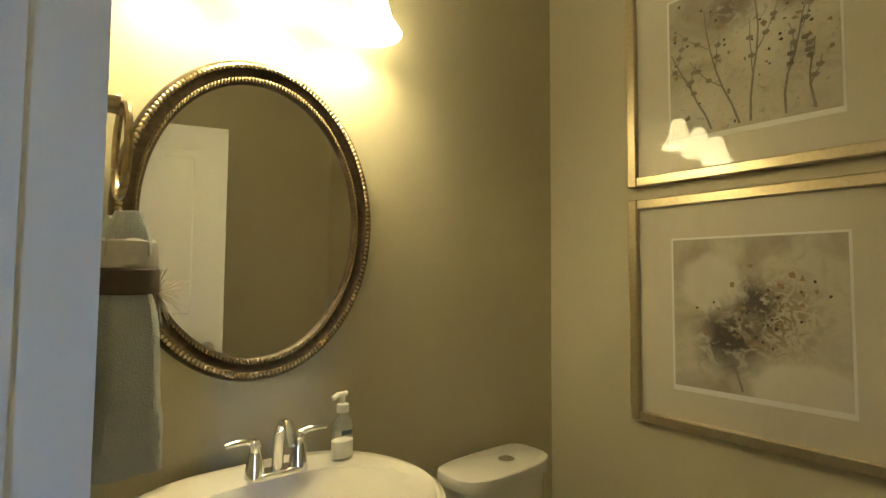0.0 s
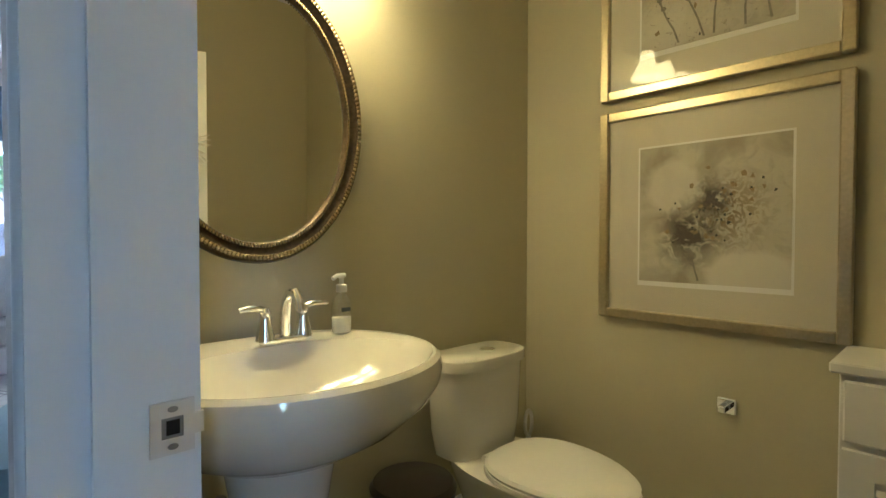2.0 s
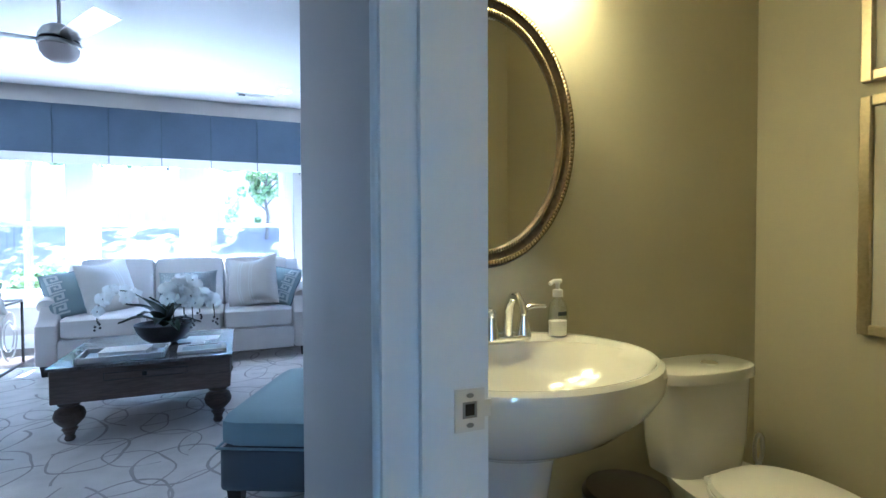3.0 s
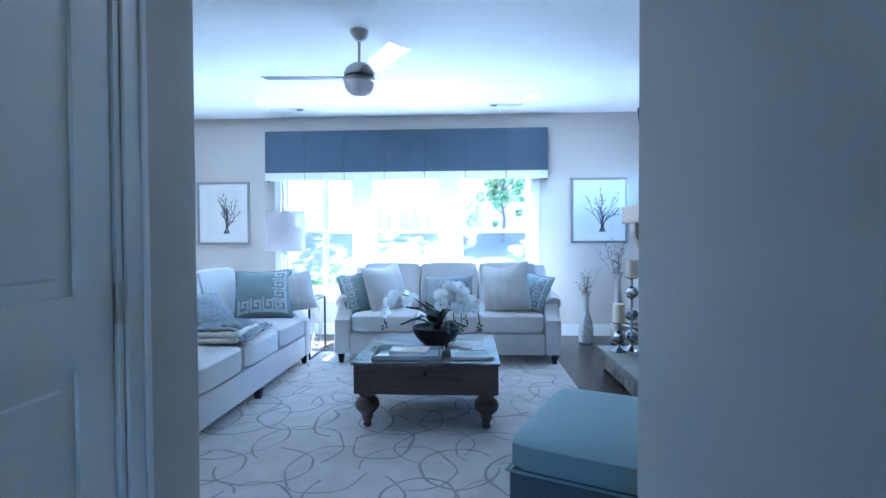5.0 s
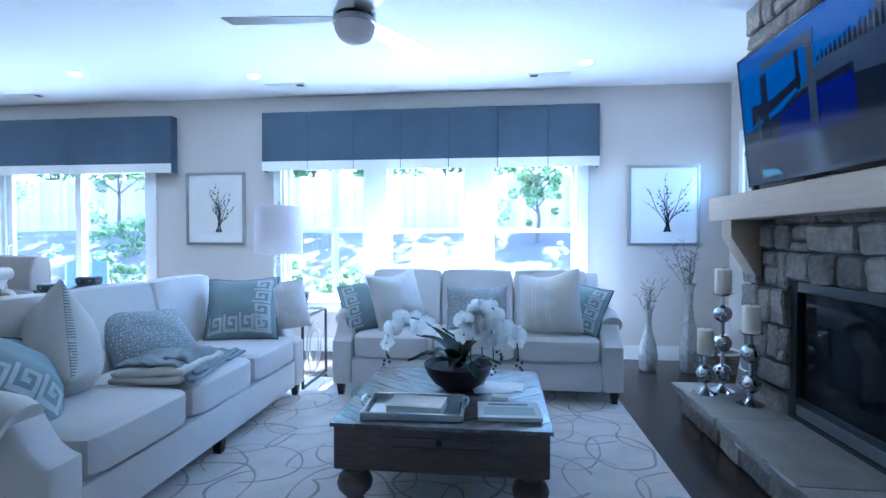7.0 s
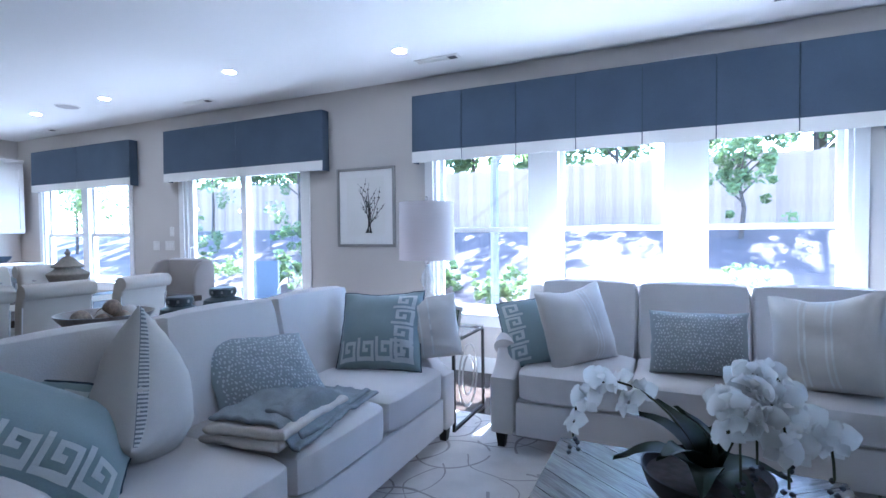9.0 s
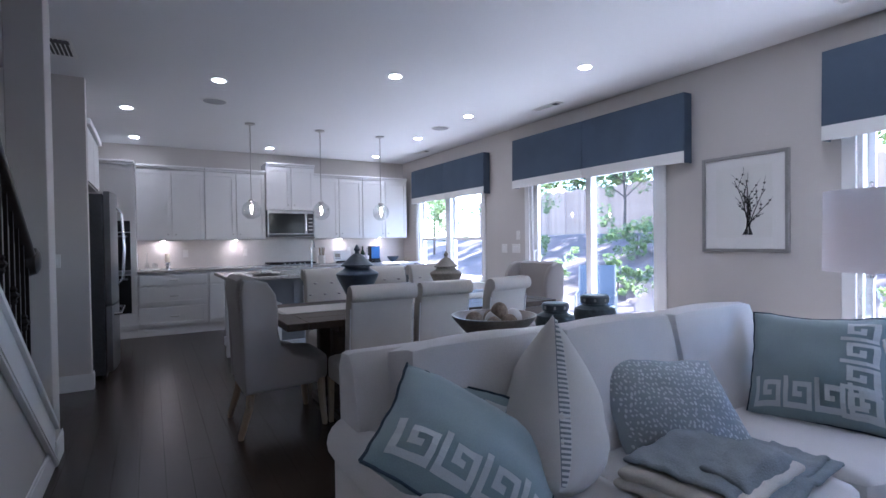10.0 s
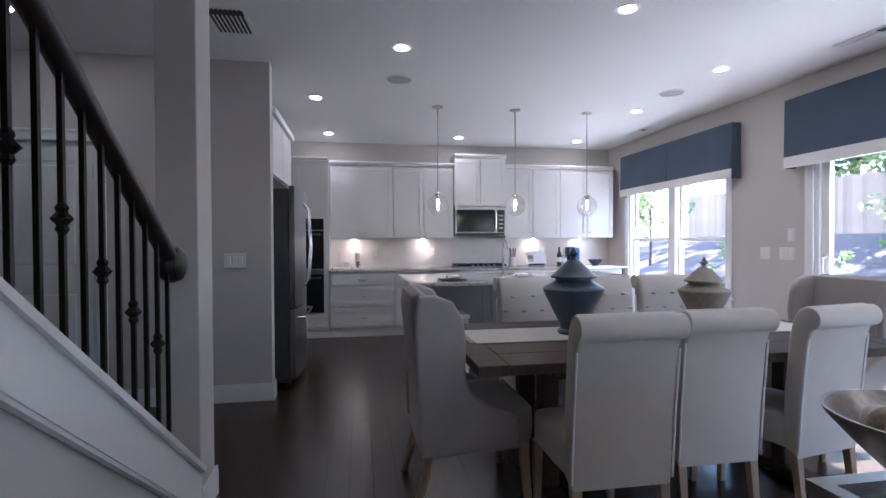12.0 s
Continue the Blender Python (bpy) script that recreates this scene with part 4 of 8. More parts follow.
SKY_S = lit("screen_sky", (0.03, 0.20, 0.50), (0.05, 0.24, 0.75))
SEA_S = lit("screen_water", (0.002, 0.004, 0.02), (0.01, 0.03, 0.55))
DECK_S = lit("screen_deck", (0.02, 0.03, 0.06), (0.16, 0.19, 0.26))
DARK_S = lit("screen_shade", (0.004, 0.006, 0.016), (0.02, 0.028, 0.05))
POST_S = lit("screen_beam", (0.06, 0.075, 0.10), (0.17, 0.18, 0.21))
screen = part("screen", B(-0.003, -0.0005, -TW + 0.014, TW - 0.014, -TH + 0.02, TH - 0.014), SKY_S, tv, "lit screen with blue water and sky", smooth=False)


def on_screen(pts, material, lift, name="picture_shape"):
    """A flat shape on the screen: u from the far edge to the near one, v from the bottom up, both 0 to 1."""
    flat = [((TW - 0.016) - u * 2 * (TW - 0.016), -TH + 0.022 + v * (2 * TH - 0.038)) for u, v in pts]
    bm = extrude_profile(flat, -0.0034 - 0.0004 * lift, -0.0032 - 0.0004 * lift + 0.0001, bm=None)
    part(name, bm, material, screen, smooth=False)


on_screen([(0, 0), (1, 0), (1, 0.66), (0.62, 0.57), (0.42, 0.55), (0.3, 0.47), (0, 0.40)], DARK_S, 0)
on_screen([(0.27, 0.22), (0.80, 0.26), (0.80, 0.52), (0.5, 0.52), (0.3, 0.45)], SEA_S, 1)
on_screen([(0.30, 0.42), (0.46, 0.55), (0.80, 0.58), (1, 0.66), (1, 0.82), (0.62, 0.70), (0.50, 0.62), (0.42, 0.52)], DECK_S, 2)
on_screen([(0.74, 0.50), (1, 0.46), (1, 0.66), (0.74, 0.60)], DECK_S, 3)
on_screen([(0.74, 0.10), (1, 0.06), (1, 0.46), (0.74, 0.50)], DARK_S, 4)
on_screen([(0.17, 0.28), (0.22, 0.28), (0.22, 0.80), (0.17, 0.80)], DARK_S, 3)
on_screen([(0.08, 0.44), (0.25, 0.50), (0.46, 0.60), (0.46, 0.66), (0.25, 0.58), (0.08, 0.60)], DARK_S, 5)
on_screen([(0.20, 0.82), (0.55, 0.84), (0.55, 0.91), (0.20, 0.88)], POST_S, 6)
on_screen([(0.50, 0.30), (0.545, 0.30), (0.545, 0.84), (0.50, 0.84)], POST_S, 7)
on_screen([(0.43, 0.56), (0.455, 0.56), (0.455, 0.83), (0.43, 0.83)], DARK_S, 6)
on_screen([(0.12, 0.30), (0.15, 0.30), (0.15, 0.50), (0.12, 0.50)], POST_S, 6)
on_screen([(0.84, 0.74), (1, 0.80), (1, 1), (0.87, 1)], POST_S, 5)
for k in range(3):
    on_screen([(0.885 + 0.034 * k, 0.84), (0.91 + 0.034 * k, 0.84), (0.91 + 0.034 * k, 0.98), (0.885 + 0.034 * k, 0.98)], SEA_S, 8)
rs = random.Random(31)
for k in range(14):
    u = 0.56 + 0.024 * k
    on_screen([(u, 0.68), (u + 0.016, 0.68), (u + 0.012, 0.70 + rs.uniform(0.01, 0.05) + 0.07 * k / 13), (u + 0.004, 0.70 + rs.uniform(0.0, 0.04) + 0.07 * k / 13)], DARK_S, 6)
on_screen([(0.13, 0.02), (0.29, 0.02), (0.24, 0.07), (0.12, 0.08)], lit("screen_glint", (0.25, 0.55, 0.7), (0.3, 0.6, 0.8)), 6)

# ---- soft furnishings ----


def sofa(name, m, W, D, seats, label, throw=False):
    """Local frame: width along x, back at +y, front at -y, origin on the floor under its middle."""
    s = thing(name, m, label, "sofa", "")
    aw = 0.15
    part("base", B(-W / 2 + aw + 0.003, W / 2 - aw - 0.003, -D / 2 + 0.03, D / 2 - 0.03, 0.107, 0.31, 0.015, 2), M_SOFA, s)
    part("front_rail", B(-W / 2 + aw + 0.002, W / 2 - aw - 0.002, -D / 2 + 0.008, -D / 2 + 0.06, 0.10, 0.30, 0.012, 2), M_SOFA, s)
    back = [(D / 2 - 0.30, 0.30), (D / 2 - 0.02, 0.30), (D / 2 + 0.0, 0.60), (D / 2 + 0.01, 0.86), (D / 2 - 0.02, 0.905), (D / 2 - 0.09, 0.91), (D / 2 - 0.13, 0.87)]
    part("back_frame", extrude_profile(back, -W / 2 + 0.03, W / 2 - 0.03, 0.02), M_SOFA, s)
    for sg in (-1, 1):
        prof = [(-D / 2, 0.105), (D / 2 - 0.02, 0.105), (D / 2 - 0.02, 0.645), (-D / 2 + 0.25, 0.625), (-D / 2 + 0.19, 0.61), (-D / 2 + 0.15, 0.575), (-D / 2 + 0.12, 0.525), (-D / 2 + 0.085, 0.475), (-D / 2 + 0.04, 0.445), (-D / 2, 0.43)]
        x0, x1 = sg * (W / 2 - aw), sg * W / 2
        arm = part("arm", extrude_profile(prof, min(x0, x1), max(x0, x1), 0.022, segs=3), M_SOFA, s)
        rx = sg * (W / 2 - 0.055)
        bm = tube([(rx, -D / 2 + 0.155, 0.565), (rx, -D / 2 + 0.19, 0.585), (rx, -D / 2 + 0.26, 0.597), (rx, D / 2 - 0.03, 0.61)], 0.078, 18)
        part("arm_roll", bm, M_SOFA, arm)
    sw = (W - 2 * aw) / seats
    for i in range(seats):
        cx = -W / 2 + aw + sw * (i + 0.5)
        w = sw - 0.006
        part("seat_cushion", puff(w, D - 0.20, 0.185, 0.018, at=(cx, -0.115, 0.395), squish=9), M_SOFA, s)
        bm = puff(w, 0.20, 0.50, 0.02, squish=15, m=pose(cx, D / 2 - 0.235, 0.685, -13, 0, 0))
        part("back_cushion", bm, M_SOFA, s)
    legs = [(-W / 2 + 0.06, -D / 2 + 0.05), (W / 2 - 0.06, -D / 2 + 0.05), (-W / 2 + 0.06, D / 2 - 0.06), (W / 2 - 0.06, D / 2 - 0.06)]
    if seats > 2:
        legs.append((0, -D / 2 + 0.05))
    for x, y in legs:
        bm = B(x - 0.03, x + 0.03, y - 0.03, y + 0.03, 0.012, 0.104)
        for v in bm.verts:
            if v.co.z < 0.05:
                v.co.x, v.co.y = x + (v.co.x - x) * 0.65, y + (v.co.y - y) * 0.65
        part("leg", bm, M_LEG, s, "dark tapered wooden leg", smooth=False)
    return s


sofa("sofa", pose(-1.60, 4.61, 0, 0, 0, 90), 2.22, 0.96, 3, "three-seat oatmeal linen sofa with rolled arms on dark legs")
sofa("sofa", pose(0.205, 6.14, 0), 2.17, 0.94, 3, "three-seat oatmeal linen sofa with rolled arms before the windows")

KEY = ("111111", "100001", "101101", "101001", "101111", "100000")


def pillow(name, m, w, h, t, material, label, key=None, stripe=None, piping=None, trim=None, spots=False, chop=0.0, twist=0.0, shear=0.0):
    """A throw pillow: local x and y across its face, z its thickness."""
    p = thing(name, m, label, "pillow", "throw pillows")

    def surf(u, v, s):
        o = m.translation * 11
        lean = 0.05 * noise.noise((o.x, o.y, 0.3))
        k = 1.02 - (0.055 + lean * 0.5) * (1 - v * v)
        q = 1.02 - (0.06 - lean * 0.5) * (1 - u * u) - chop * max(0.0, v) * max(0.0, 1 - (abs(u - lean) / 0.75) ** 1.5)
        th = t * 0.60 * (max(0.0, 1 - abs(u) ** 2.6) * max(0.0, 1 - abs(v) ** 2.6)) ** 0.62 * (1 - 0.22 * v)
        e = (1 - u ** 4) * (1 - v ** 4)
        th += e * (0.016 * noise.noise((u * 1.6 + o.x, v * 1.6 + o.y, s)) + 0.007 * noise.noise((u * 4 + v * 2 + o.x, v * 3 - o.y, 3 + s)))
        # creases that run in from the corners and the seams
        th += 0.006 * (1 - e) * noise.noise((u * 9 + o.x, v * 9, s)) * (1 - max(abs(u), abs(v)) ** 12)
        rip = 0.006 * noise.noise((u * 5 + o.x, v * 5, o.y))
        bend = twist * u * v
        return Vector((u * w / 2 * k + rip * u + shear * v * h / 2, v * h / 2 * q + rip * v, s * max(0.0, th) + bend))
    n = 22
    bm = bmesh.new()
    us = [math.sin(math.pi / 2 * (-1 + 2 * i / n)) for i in range(n + 1)]
    for s in (1, -1):
        g = [[bm.verts.new(surf(u, v, s)) for u in us] for v in us]
        for i in range(n):
            for j in range(n):
                f = (g[i][j], g[i][j + 1], g[i + 1][j + 1], g[i + 1][j])
                bm.faces.new(f if s > 0 else f[::-1])
    bmesh.ops.remove_doubles(bm, verts=bm.verts, dist=0.0005)
    part("cover", bm, material, p)

    def patch(bm, a, b, c, d, s=1):
        vs = [bm.verts.new(surf(u, v, s) + Vector((0, 0, s * 0.003))) for u, v in ((a, c), (b, c), (b, d), (a, d))]
        bm.faces.new(vs)
    if key:
        bm = bmesh.new()
        units = 4
        for side in key:
            for k in range(units):
                for r, row in enumerate(KEY):
                    for c, ch in enumerate(row):
                        if ch == "1":
                            u0 = -0.88 + 1.76 * (k + c / 6.6) / units
                            u1 = u0 + 1.76 / units / 6.6
                            v0 = 0.86 - 0.52 * (r + 1) / 6
                            v1 = v0 + 0.52 / 6
                            if side == "top":
                                patch(bm, u0, u1, v0, v1)
                            elif side == "bottom":
                                patch(bm, u0, u1, -v1, -v0)
                            elif side == "left":
                                patch(bm, -v1, -v0, u0, u1)
                            else:
                                patch(bm, v0, v1, u0, u1)
        part("key_border", bm, M_KEY, p, "pale Greek key embroidery")
    if stripe:
        for u0, wd in stripe:
            bm = bmesh.new()
            for k in range(20):
                a, b = -0.93 + 1.86 * k / 20, -0.93 + 1.86 * (k + 1) / 20
                patch(bm, u0, u0 + wd, a, b)
            part("stripe", bm, M_VALW, p, "woven white stripe")
    if spots:
        bm = bmesh.new()
        rs = random.Random(17)
        for i in range(27):
            for j in range(17):
                u, v = -0.9 + 1.8 * (i + 0.5 * (j % 2)) / 27 + rs.uniform(-0.018, 0.018), -0.88 + 1.76 * j / 16 + rs.uniform(-0.03, 0.03)
                r, st, tw = rs.uniform(0.011, 0.021), rs.uniform(1.3, 2.3), rs.uniform(-0.5, 0.5)
                ring = []
                for c in range(6):
                    a = math.pi * c / 3
                    du, dv = r * math.cos(a), r * st * math.sin(a)
                    ring.append(bm.verts.new(surf(u + du - tw * dv, v + dv * 1.1, 1) + Vector((0, 0, 0.0022))))
                bm.faces.new(ring)
        tagged(part("woven_spot_layer", bm, M_SPOTW, p, "raised white spots"), kind="stuff")
    if trim:
        # whip stitches over the seam along one side
        tape, stitches = bmesh.new(), bmesh.new()
        for k in range(34):
            v = -0.95 + 1.9 * k / 34
            for f in (-1,):
                for a, b in ((0.965, 0.985), (0.985, 0.999)):
                    patch(tape, a, b, v, v + 0.056, f)
                    patch(stitches, a, b, v + 0.01, v + 0.040, f)
        for q in stitches.verts:
            q.co.z += 0.0025 if q.co.z > 0 else -0.0025
        part("trim_tape", tape, M_THROW, p, "grey tape under the stitching")
        part("stitched_trim", stitches, M_VALW, p, "white whip-stitched edging")
    if piping:
        pts = []
        for a in range(61):
            q = a / 60 * 4
            i, f = int(q) % 4, (q - int(q)) * 2 - 1
            u, v = ((f, -1), (1, f), (-f, 1), (-1, -f))[i]
            pts.append(surf(u * 0.995, v * 0.995, 1))
        part("piping", tube(pts, 0.005, 6), piping, p)
    return p


def axes(center, normal, along):
    """The pose of a pillow from its middle, the way its face looks and the way its local x runs."""
    n = Vector(normal).normalized()
    e = Vector(along)
    e = (e - n * e.dot(n)).normalized()
    u = n.cross(e)
    return Matrix(((e.x, u.x, n.x, center[0]), (e.y, u.y, n.y, center[1]), (e.z, u.z, n.z, center[2]), (0, 0, 0, 1)))


# on the sofa
pillow("pillow", axes((-1.575, 3.73, 0.685), (0.66, 0.16, 0.72), (0.36, 0.72, -0.60)), 0.53, 0.40, 0.18, M_TEAL, "dusty teal pillow with pale Greek key border on the sofa arm", key=("bottom",), piping=M_PIPE, twist=0.02)
pillow("pillow", axes((-1.77, 3.76, 0.645), (0.80, -0.5, 0.33), (0.5, 0.75, -0.30)), 0.37, 0.38, 0.14, M_TEAL, "dusty teal Greek key pillow behind others on the sofa", key=("left", "top"), piping=M_PIPE)
pillow("pillow", axes((-1.665, 4.10, 0.69), (-0.62, -0.78, 0.02), (0.64, -0.51, 0.57)), 0.46, 0.50, 0.27, M_CREAM, "cream linen pillow with white whip-stitched edging", trim=True)
pillow("pillow", axes((-1.635, 4.67, 0.635), (0.72, -0.38, 0.55), (0.42, 0.90, -0.12)), 0.49, 0.37, 0.15, M_SPOT, "grey lumbar pillow with white spots on the sofa", spots=True, shear=-0.30)
pillow("pillow", axes((-1.47, 5.44, 0.70), (0.25, -0.80, 0.50), (0.92, 0.32, 0.02)), 0.49, 0.49, 0.20, M_TEAL, "dusty teal pillow with Greek key border on the sofa", key=("right", "bottom"), piping=M_PIPE, chop=0.05)
pillow("pillow", axes((-1.25, 5.58, 0.71), (0.45, -0.8, 0.35), (0.85, 0.5, 0.1)), 0.40, 0.38, 0.14, M_CREAM, "cream textured pillow leaning on the sofa arm", stripe=((-0.2, 0.05), (0.1, 0.05)))
# on the window sofa
pillow("pillow", axes((-0.67, 5.95, 0.665), (0.30, -0.82, 0.45), (0.93, 0.30, 0.20)), 0.43, 0.42, 0.17, M_TEAL, "dusty teal pillow leaning on the arm of the window sofa", key=("left",), piping=M_PIPE)
pillow("pillow", axes((-0.43, 5.98, 0.71), (0.72, -0.64, 0.27), (0.64, 0.76, 0.10)), 0.48, 0.47, 0.19, M_CREAM, "cream pillow with woven white stripes on the window sofa", stripe=((0.1, 0.04), (0.2, 0.04), (0.3, 0.04)), chop=0.10)
pillow("pillow", axes((0.22, 5.93, 0.665), (0.0, -0.95, 0.32), (1, 0, 0.02)), 0.48, 0.34, 0.17, M_SPOT, "blue-grey textured lumbar pillow on the window sofa", spots=True)
pillow("pillow", axes((0.78, 5.87, 0.725), (-0.46, -0.86, 0.25), (0.86, -0.46, 0.16)), 0.49, 0.48, 0.20, M_CREAM, "cream pillow with woven white stripes on the window sofa", stripe=((-0.4, 0.04), (-0.3, 0.04), (0.05, 0.04), (0.15, 0.04)), chop=0.13)
pillow("pillow", axes((1.02, 5.97, 0.67), (-0.42, -0.75, 0.50), (0.84, -0.5, -0.16)), 0.42, 0.40, 0.16, M_TEAL, "dusty teal pillow leaning on the arm of the window sofa", key=("right",), piping=M_PIPE)


def cloth(x0, x1, y0, y1, height, th, amp, seed, n=30):
    """A thick soft cloth layer with rolled edges, laid over the height function."""
    bm = bmesh.new()
    top, bot = [], []
    for i in range(n + 1):
        u = (1 - math.cos(math.pi * i / n)) / 2
        a, b = [], []
        for j in range(n + 1):
            v = (1 - math.cos(math.pi * j / n)) / 2
            x = x0 + (x1 - x0) * u + 0.022 * noise.noise((v * 2.5, seed, u))
            y = y0 + (y1 - y0) * v + 0.026 * noise.noise((u * 2.5, seed + 4, v))
            e = min(u * (x1 - x0), (1 - u) * (x1 - x0), v * (y1 - y0), (1 - v) * (y1 - y0))
            rnd = math.sqrt(max(0, 1 - (1 - min(1, e / (th * 0.55))) ** 2))
            wv = amp * (noise.noise((x * 9 + seed, y * 6, seed)) + 0.5 * noise.noise((x * 20 + y * 12, y * 15, seed + 2)))
            z = height(x, y) + th / 2 + max(wv, -0.3 * th)
            a.append(bm.verts.new((x, y, z + th / 2 * rnd)))
            b.append(bm.verts.new((x, y, z - th / 2 * rnd)))
        top.append(a)
        bot.append(b)
    for i in range(n):
        for j in range(n):
            bm.faces.new((top[i][j], top[i + 1][j], top[i + 1][j + 1], top[i][j + 1]))
            bm.faces.new((bot[i][j], bot[i][j + 1], bot[i + 1][j + 1], bot[i + 1][j]))
    bmesh.ops.remove_doubles(bm, verts=bm.verts, dist=0.0006)
    return bm


def over_stack(x, y):
    """Height of the folded stack under the grey layer, falling softly to the seat at its far sides."""
    sx = min(1, max(0, (0.185 - x) / 0.07))
    sy = min(1, max(0, (0.40 - y) / 0.22))
    return 0.076 * sx * sx * (3 - 2 * sx) * sy * sy * (3 - 2 * sy) + 0.004


throw = thing("throw_blanket", pose(-1.345, 4.44, 0.497, 0, 0, 8), "folded grey knit throw with cream fleece lining on the sofa seat", "throw")
part("lower_fold", cloth(-0.19, 0.16, -0.21, 0.26, lambda x, y: 0.0, 0.040, 0.008, 1), M_THROWC, throw)
part("middle_fold", cloth(-0.18, 0.17, -0.20, 0.28, lambda x, y: 0.036 - 0.02 * max(0, y), 0.040, 0.010, 2), M_THROWC, throw)
part("upper_fold", cloth(-0.18, 0.215, -0.17, 0.50, over_stack, 0.020, 0.020, 3, 54), M_THROW, throw, "rumpled grey knit side")
part("turned_fold", cloth(0.02, 0.19, -0.10, 0.46, lambda x, y: over_stack(x, y) + 0.012, 0.022, 0.022, 7, 40), M_THROW, throw, "rumpled grey knit fold")

# ---- rug ----
rug = thing("area_rug", pose(0, 0, 0), "ivory area rug with uneven overlapping taupe rings", "rug")
RX0, RX1, RY0, RY1 = -1.95, 1.29, 2.52, 6.16
part("rug_field", B(RX0, RX1, RY0, RY1, 0.001, 0.011, 0.003), M_RUG, rug)
rr = random.Random(11)
bm = bmesh.new()
step = 0.36
for i in range(-1, 11):
    for j in range(-1, 12):
        cx = RX0 + (i + 0.5 * (j % 2)) * step + rr.uniform(-0.07, 0.07)
        cy = RY0 + j * step * 0.92 + rr.uniform(-0.07, 0.07)
        rad, sq, turn, o = rr.uniform(0.20, 0.31), rr.uniform(0.75, 1.0), rr.uniform(0, 3.14), rr.uniform(0, 90)
        wd = rr.uniform(0.005, 0.010)
        gap0, gap = rr.uniform(0, 6.28), rr.uniform(0.0, 1.6)
        prev = None
        for k in range(41):
            a = 2 * math.pi * k / 40
            if (a - gap0) % (2 * math.pi) < gap:
                prev = None
                continue
            rk = rad * (1 + 0.13 * noise.noise((math.cos(a) * 1.4 + o, math.sin(a) * 1.4, o)))
            px, py = rk * math.cos(a), rk * sq * math.sin(a)
            c = Vector((cx + px * math.cos(turn) - py * math.sin(turn), cy + px * math.sin(turn) + py * math.cos(turn), 0.0112))
            if not (RX0 + 0.02 < c.x < RX1 - 0.02 and RY0 + 0.02 < c.y < RY1 - 0.02):
                prev = None
                continue
            side = Vector((c.x - cx, c.y - cy, 0)).normalized() * wd * (0.75 + 0.6 * noise.noise((a * 2, o, 1)))
            cur = (bm.verts.new(c + side), bm.verts.new(c - side))
            if prev:
                bm.faces.new((prev[0], prev[1], cur[1], cur[0]))
            prev = cur
vp = part("vein_pattern", bm, M_RUGL, rug, "taupe tufted ring lines", smooth=False)
tagged(vp, kind="stuff")

# ---- coffee table ----
ct = thing("coffee_table", pose(0.15, 4.475, 0.012), "square weathered grey wooden coffee table on turned legs", "coffee table")
hw = 0.465
part("apron", B(-hw + 0.012, hw - 0.012, -hw + 0.012, hw - 0.012, 0.225, 0.411, 0.006), M_TABLE, ct)
for half in (-1, 1):
    for i in range(-7, 8):
        bm = B(-0.9, 0.9, i * 0.105 + 0.0012, i * 0.105 + 0.1038, 0.412, 0.428)
        bmesh.ops.transform(bm, matrix=pose(half * hw / 2, 0, 0, 0, 0, half * 38), verts=bm.verts)
        x0, x1 = (-hw, -0.001) if half < 0 else (0.001, hw)
        for co, no in (((x0, 0, 0), (-1, 0, 0)), ((x1, 0, 0), (1, 0, 0)), ((0, -hw, 0), (0, -1, 0)), ((0, hw, 0), (0, 1, 0))):
            bmesh.ops.bisect_plane(bm, geom=bm.verts[:] + bm.edges[:] + bm.faces[:], plane_co=co, plane_no=no, clear_outer=True)
            bmesh.ops.holes_fill(bm, edges=bm.edges)
        if len(bm.faces) > 3:
            part("top_plank", bm, M_TABLETL if half < 0 else M_TABLET, ct, smooth=False)
        else:
            bm.free()
bm = bmesh.new()
for a, b, c, d in ((-0.20, 0.22, 0.375, 0.378), (-0.20, 0.22, 0.335, 0.338), (-0.20, -0.197, 0.335, 0.378), (0.217, 0.22, 0.335, 0.378)):
    box(bm, a, b, -hw + 0.008, -hw + 0.0125, c, d)
part("drawer_gap", bm, M_LEG, ct, smooth=False)
part("lock_plate", B(-0.012, 0.012, -hw + 0.006, -hw + 0.012, 0.345, 0.370), M_IRON, ct)
for sx in (-1, 1):
    for sy in (-1, 1):
        part("turned_leg", lathe([(0.02, 0), (0.028, 0.012), (0.022, 0.03), (0.032, 0.055), (0.04, 0.066), (0.03, 0.076), (0.045, 0.09), (0.072, 0.12), (0.078, 0.145), (0.068, 0.175), (0.042, 0.195), (0.055, 0.205), (0.055, 0.226)], 22, (sx * (hw - 0.085), sy * (hw - 0.085), 0)), M_TABLE, ct)

CT = 0.012 + 0.428
tray = thing("serving_tray", pose(0.02, 4.20, CT, 0, 0, 2), "antique silver tray with turned-up rim holding books", "tray")
bm = B(-0.20, 0.20, -0.13, 0.13, 0.001, 0.008, 0.002)
part("tray_base", bm, M_NICKEL, tray)
for a, b, c, d in ((-0.21, 0.21, -0.142, -0.13), (-0.21, 0.21, 0.13, 0.142), (-0.222, -0.21, -0.142, 0.142), (0.21, 0.222, -0.142, 0.142)):
    part("rim", B(a, b, c, d, 0.001, 0.036, 0.004), M_NICKEL, tray)
for s in (-1, 1):
    part("handle", tube([(s * 0.216, -0.06, 0.034), (s * 0.235, -0.05, 0.05), (s * 0.24, 0, 0.055), (s * 0.235, 0.05, 0.05), (s * 0.216, 0.06, 0.034)], 0.006, 8), M_NICKEL, tray)
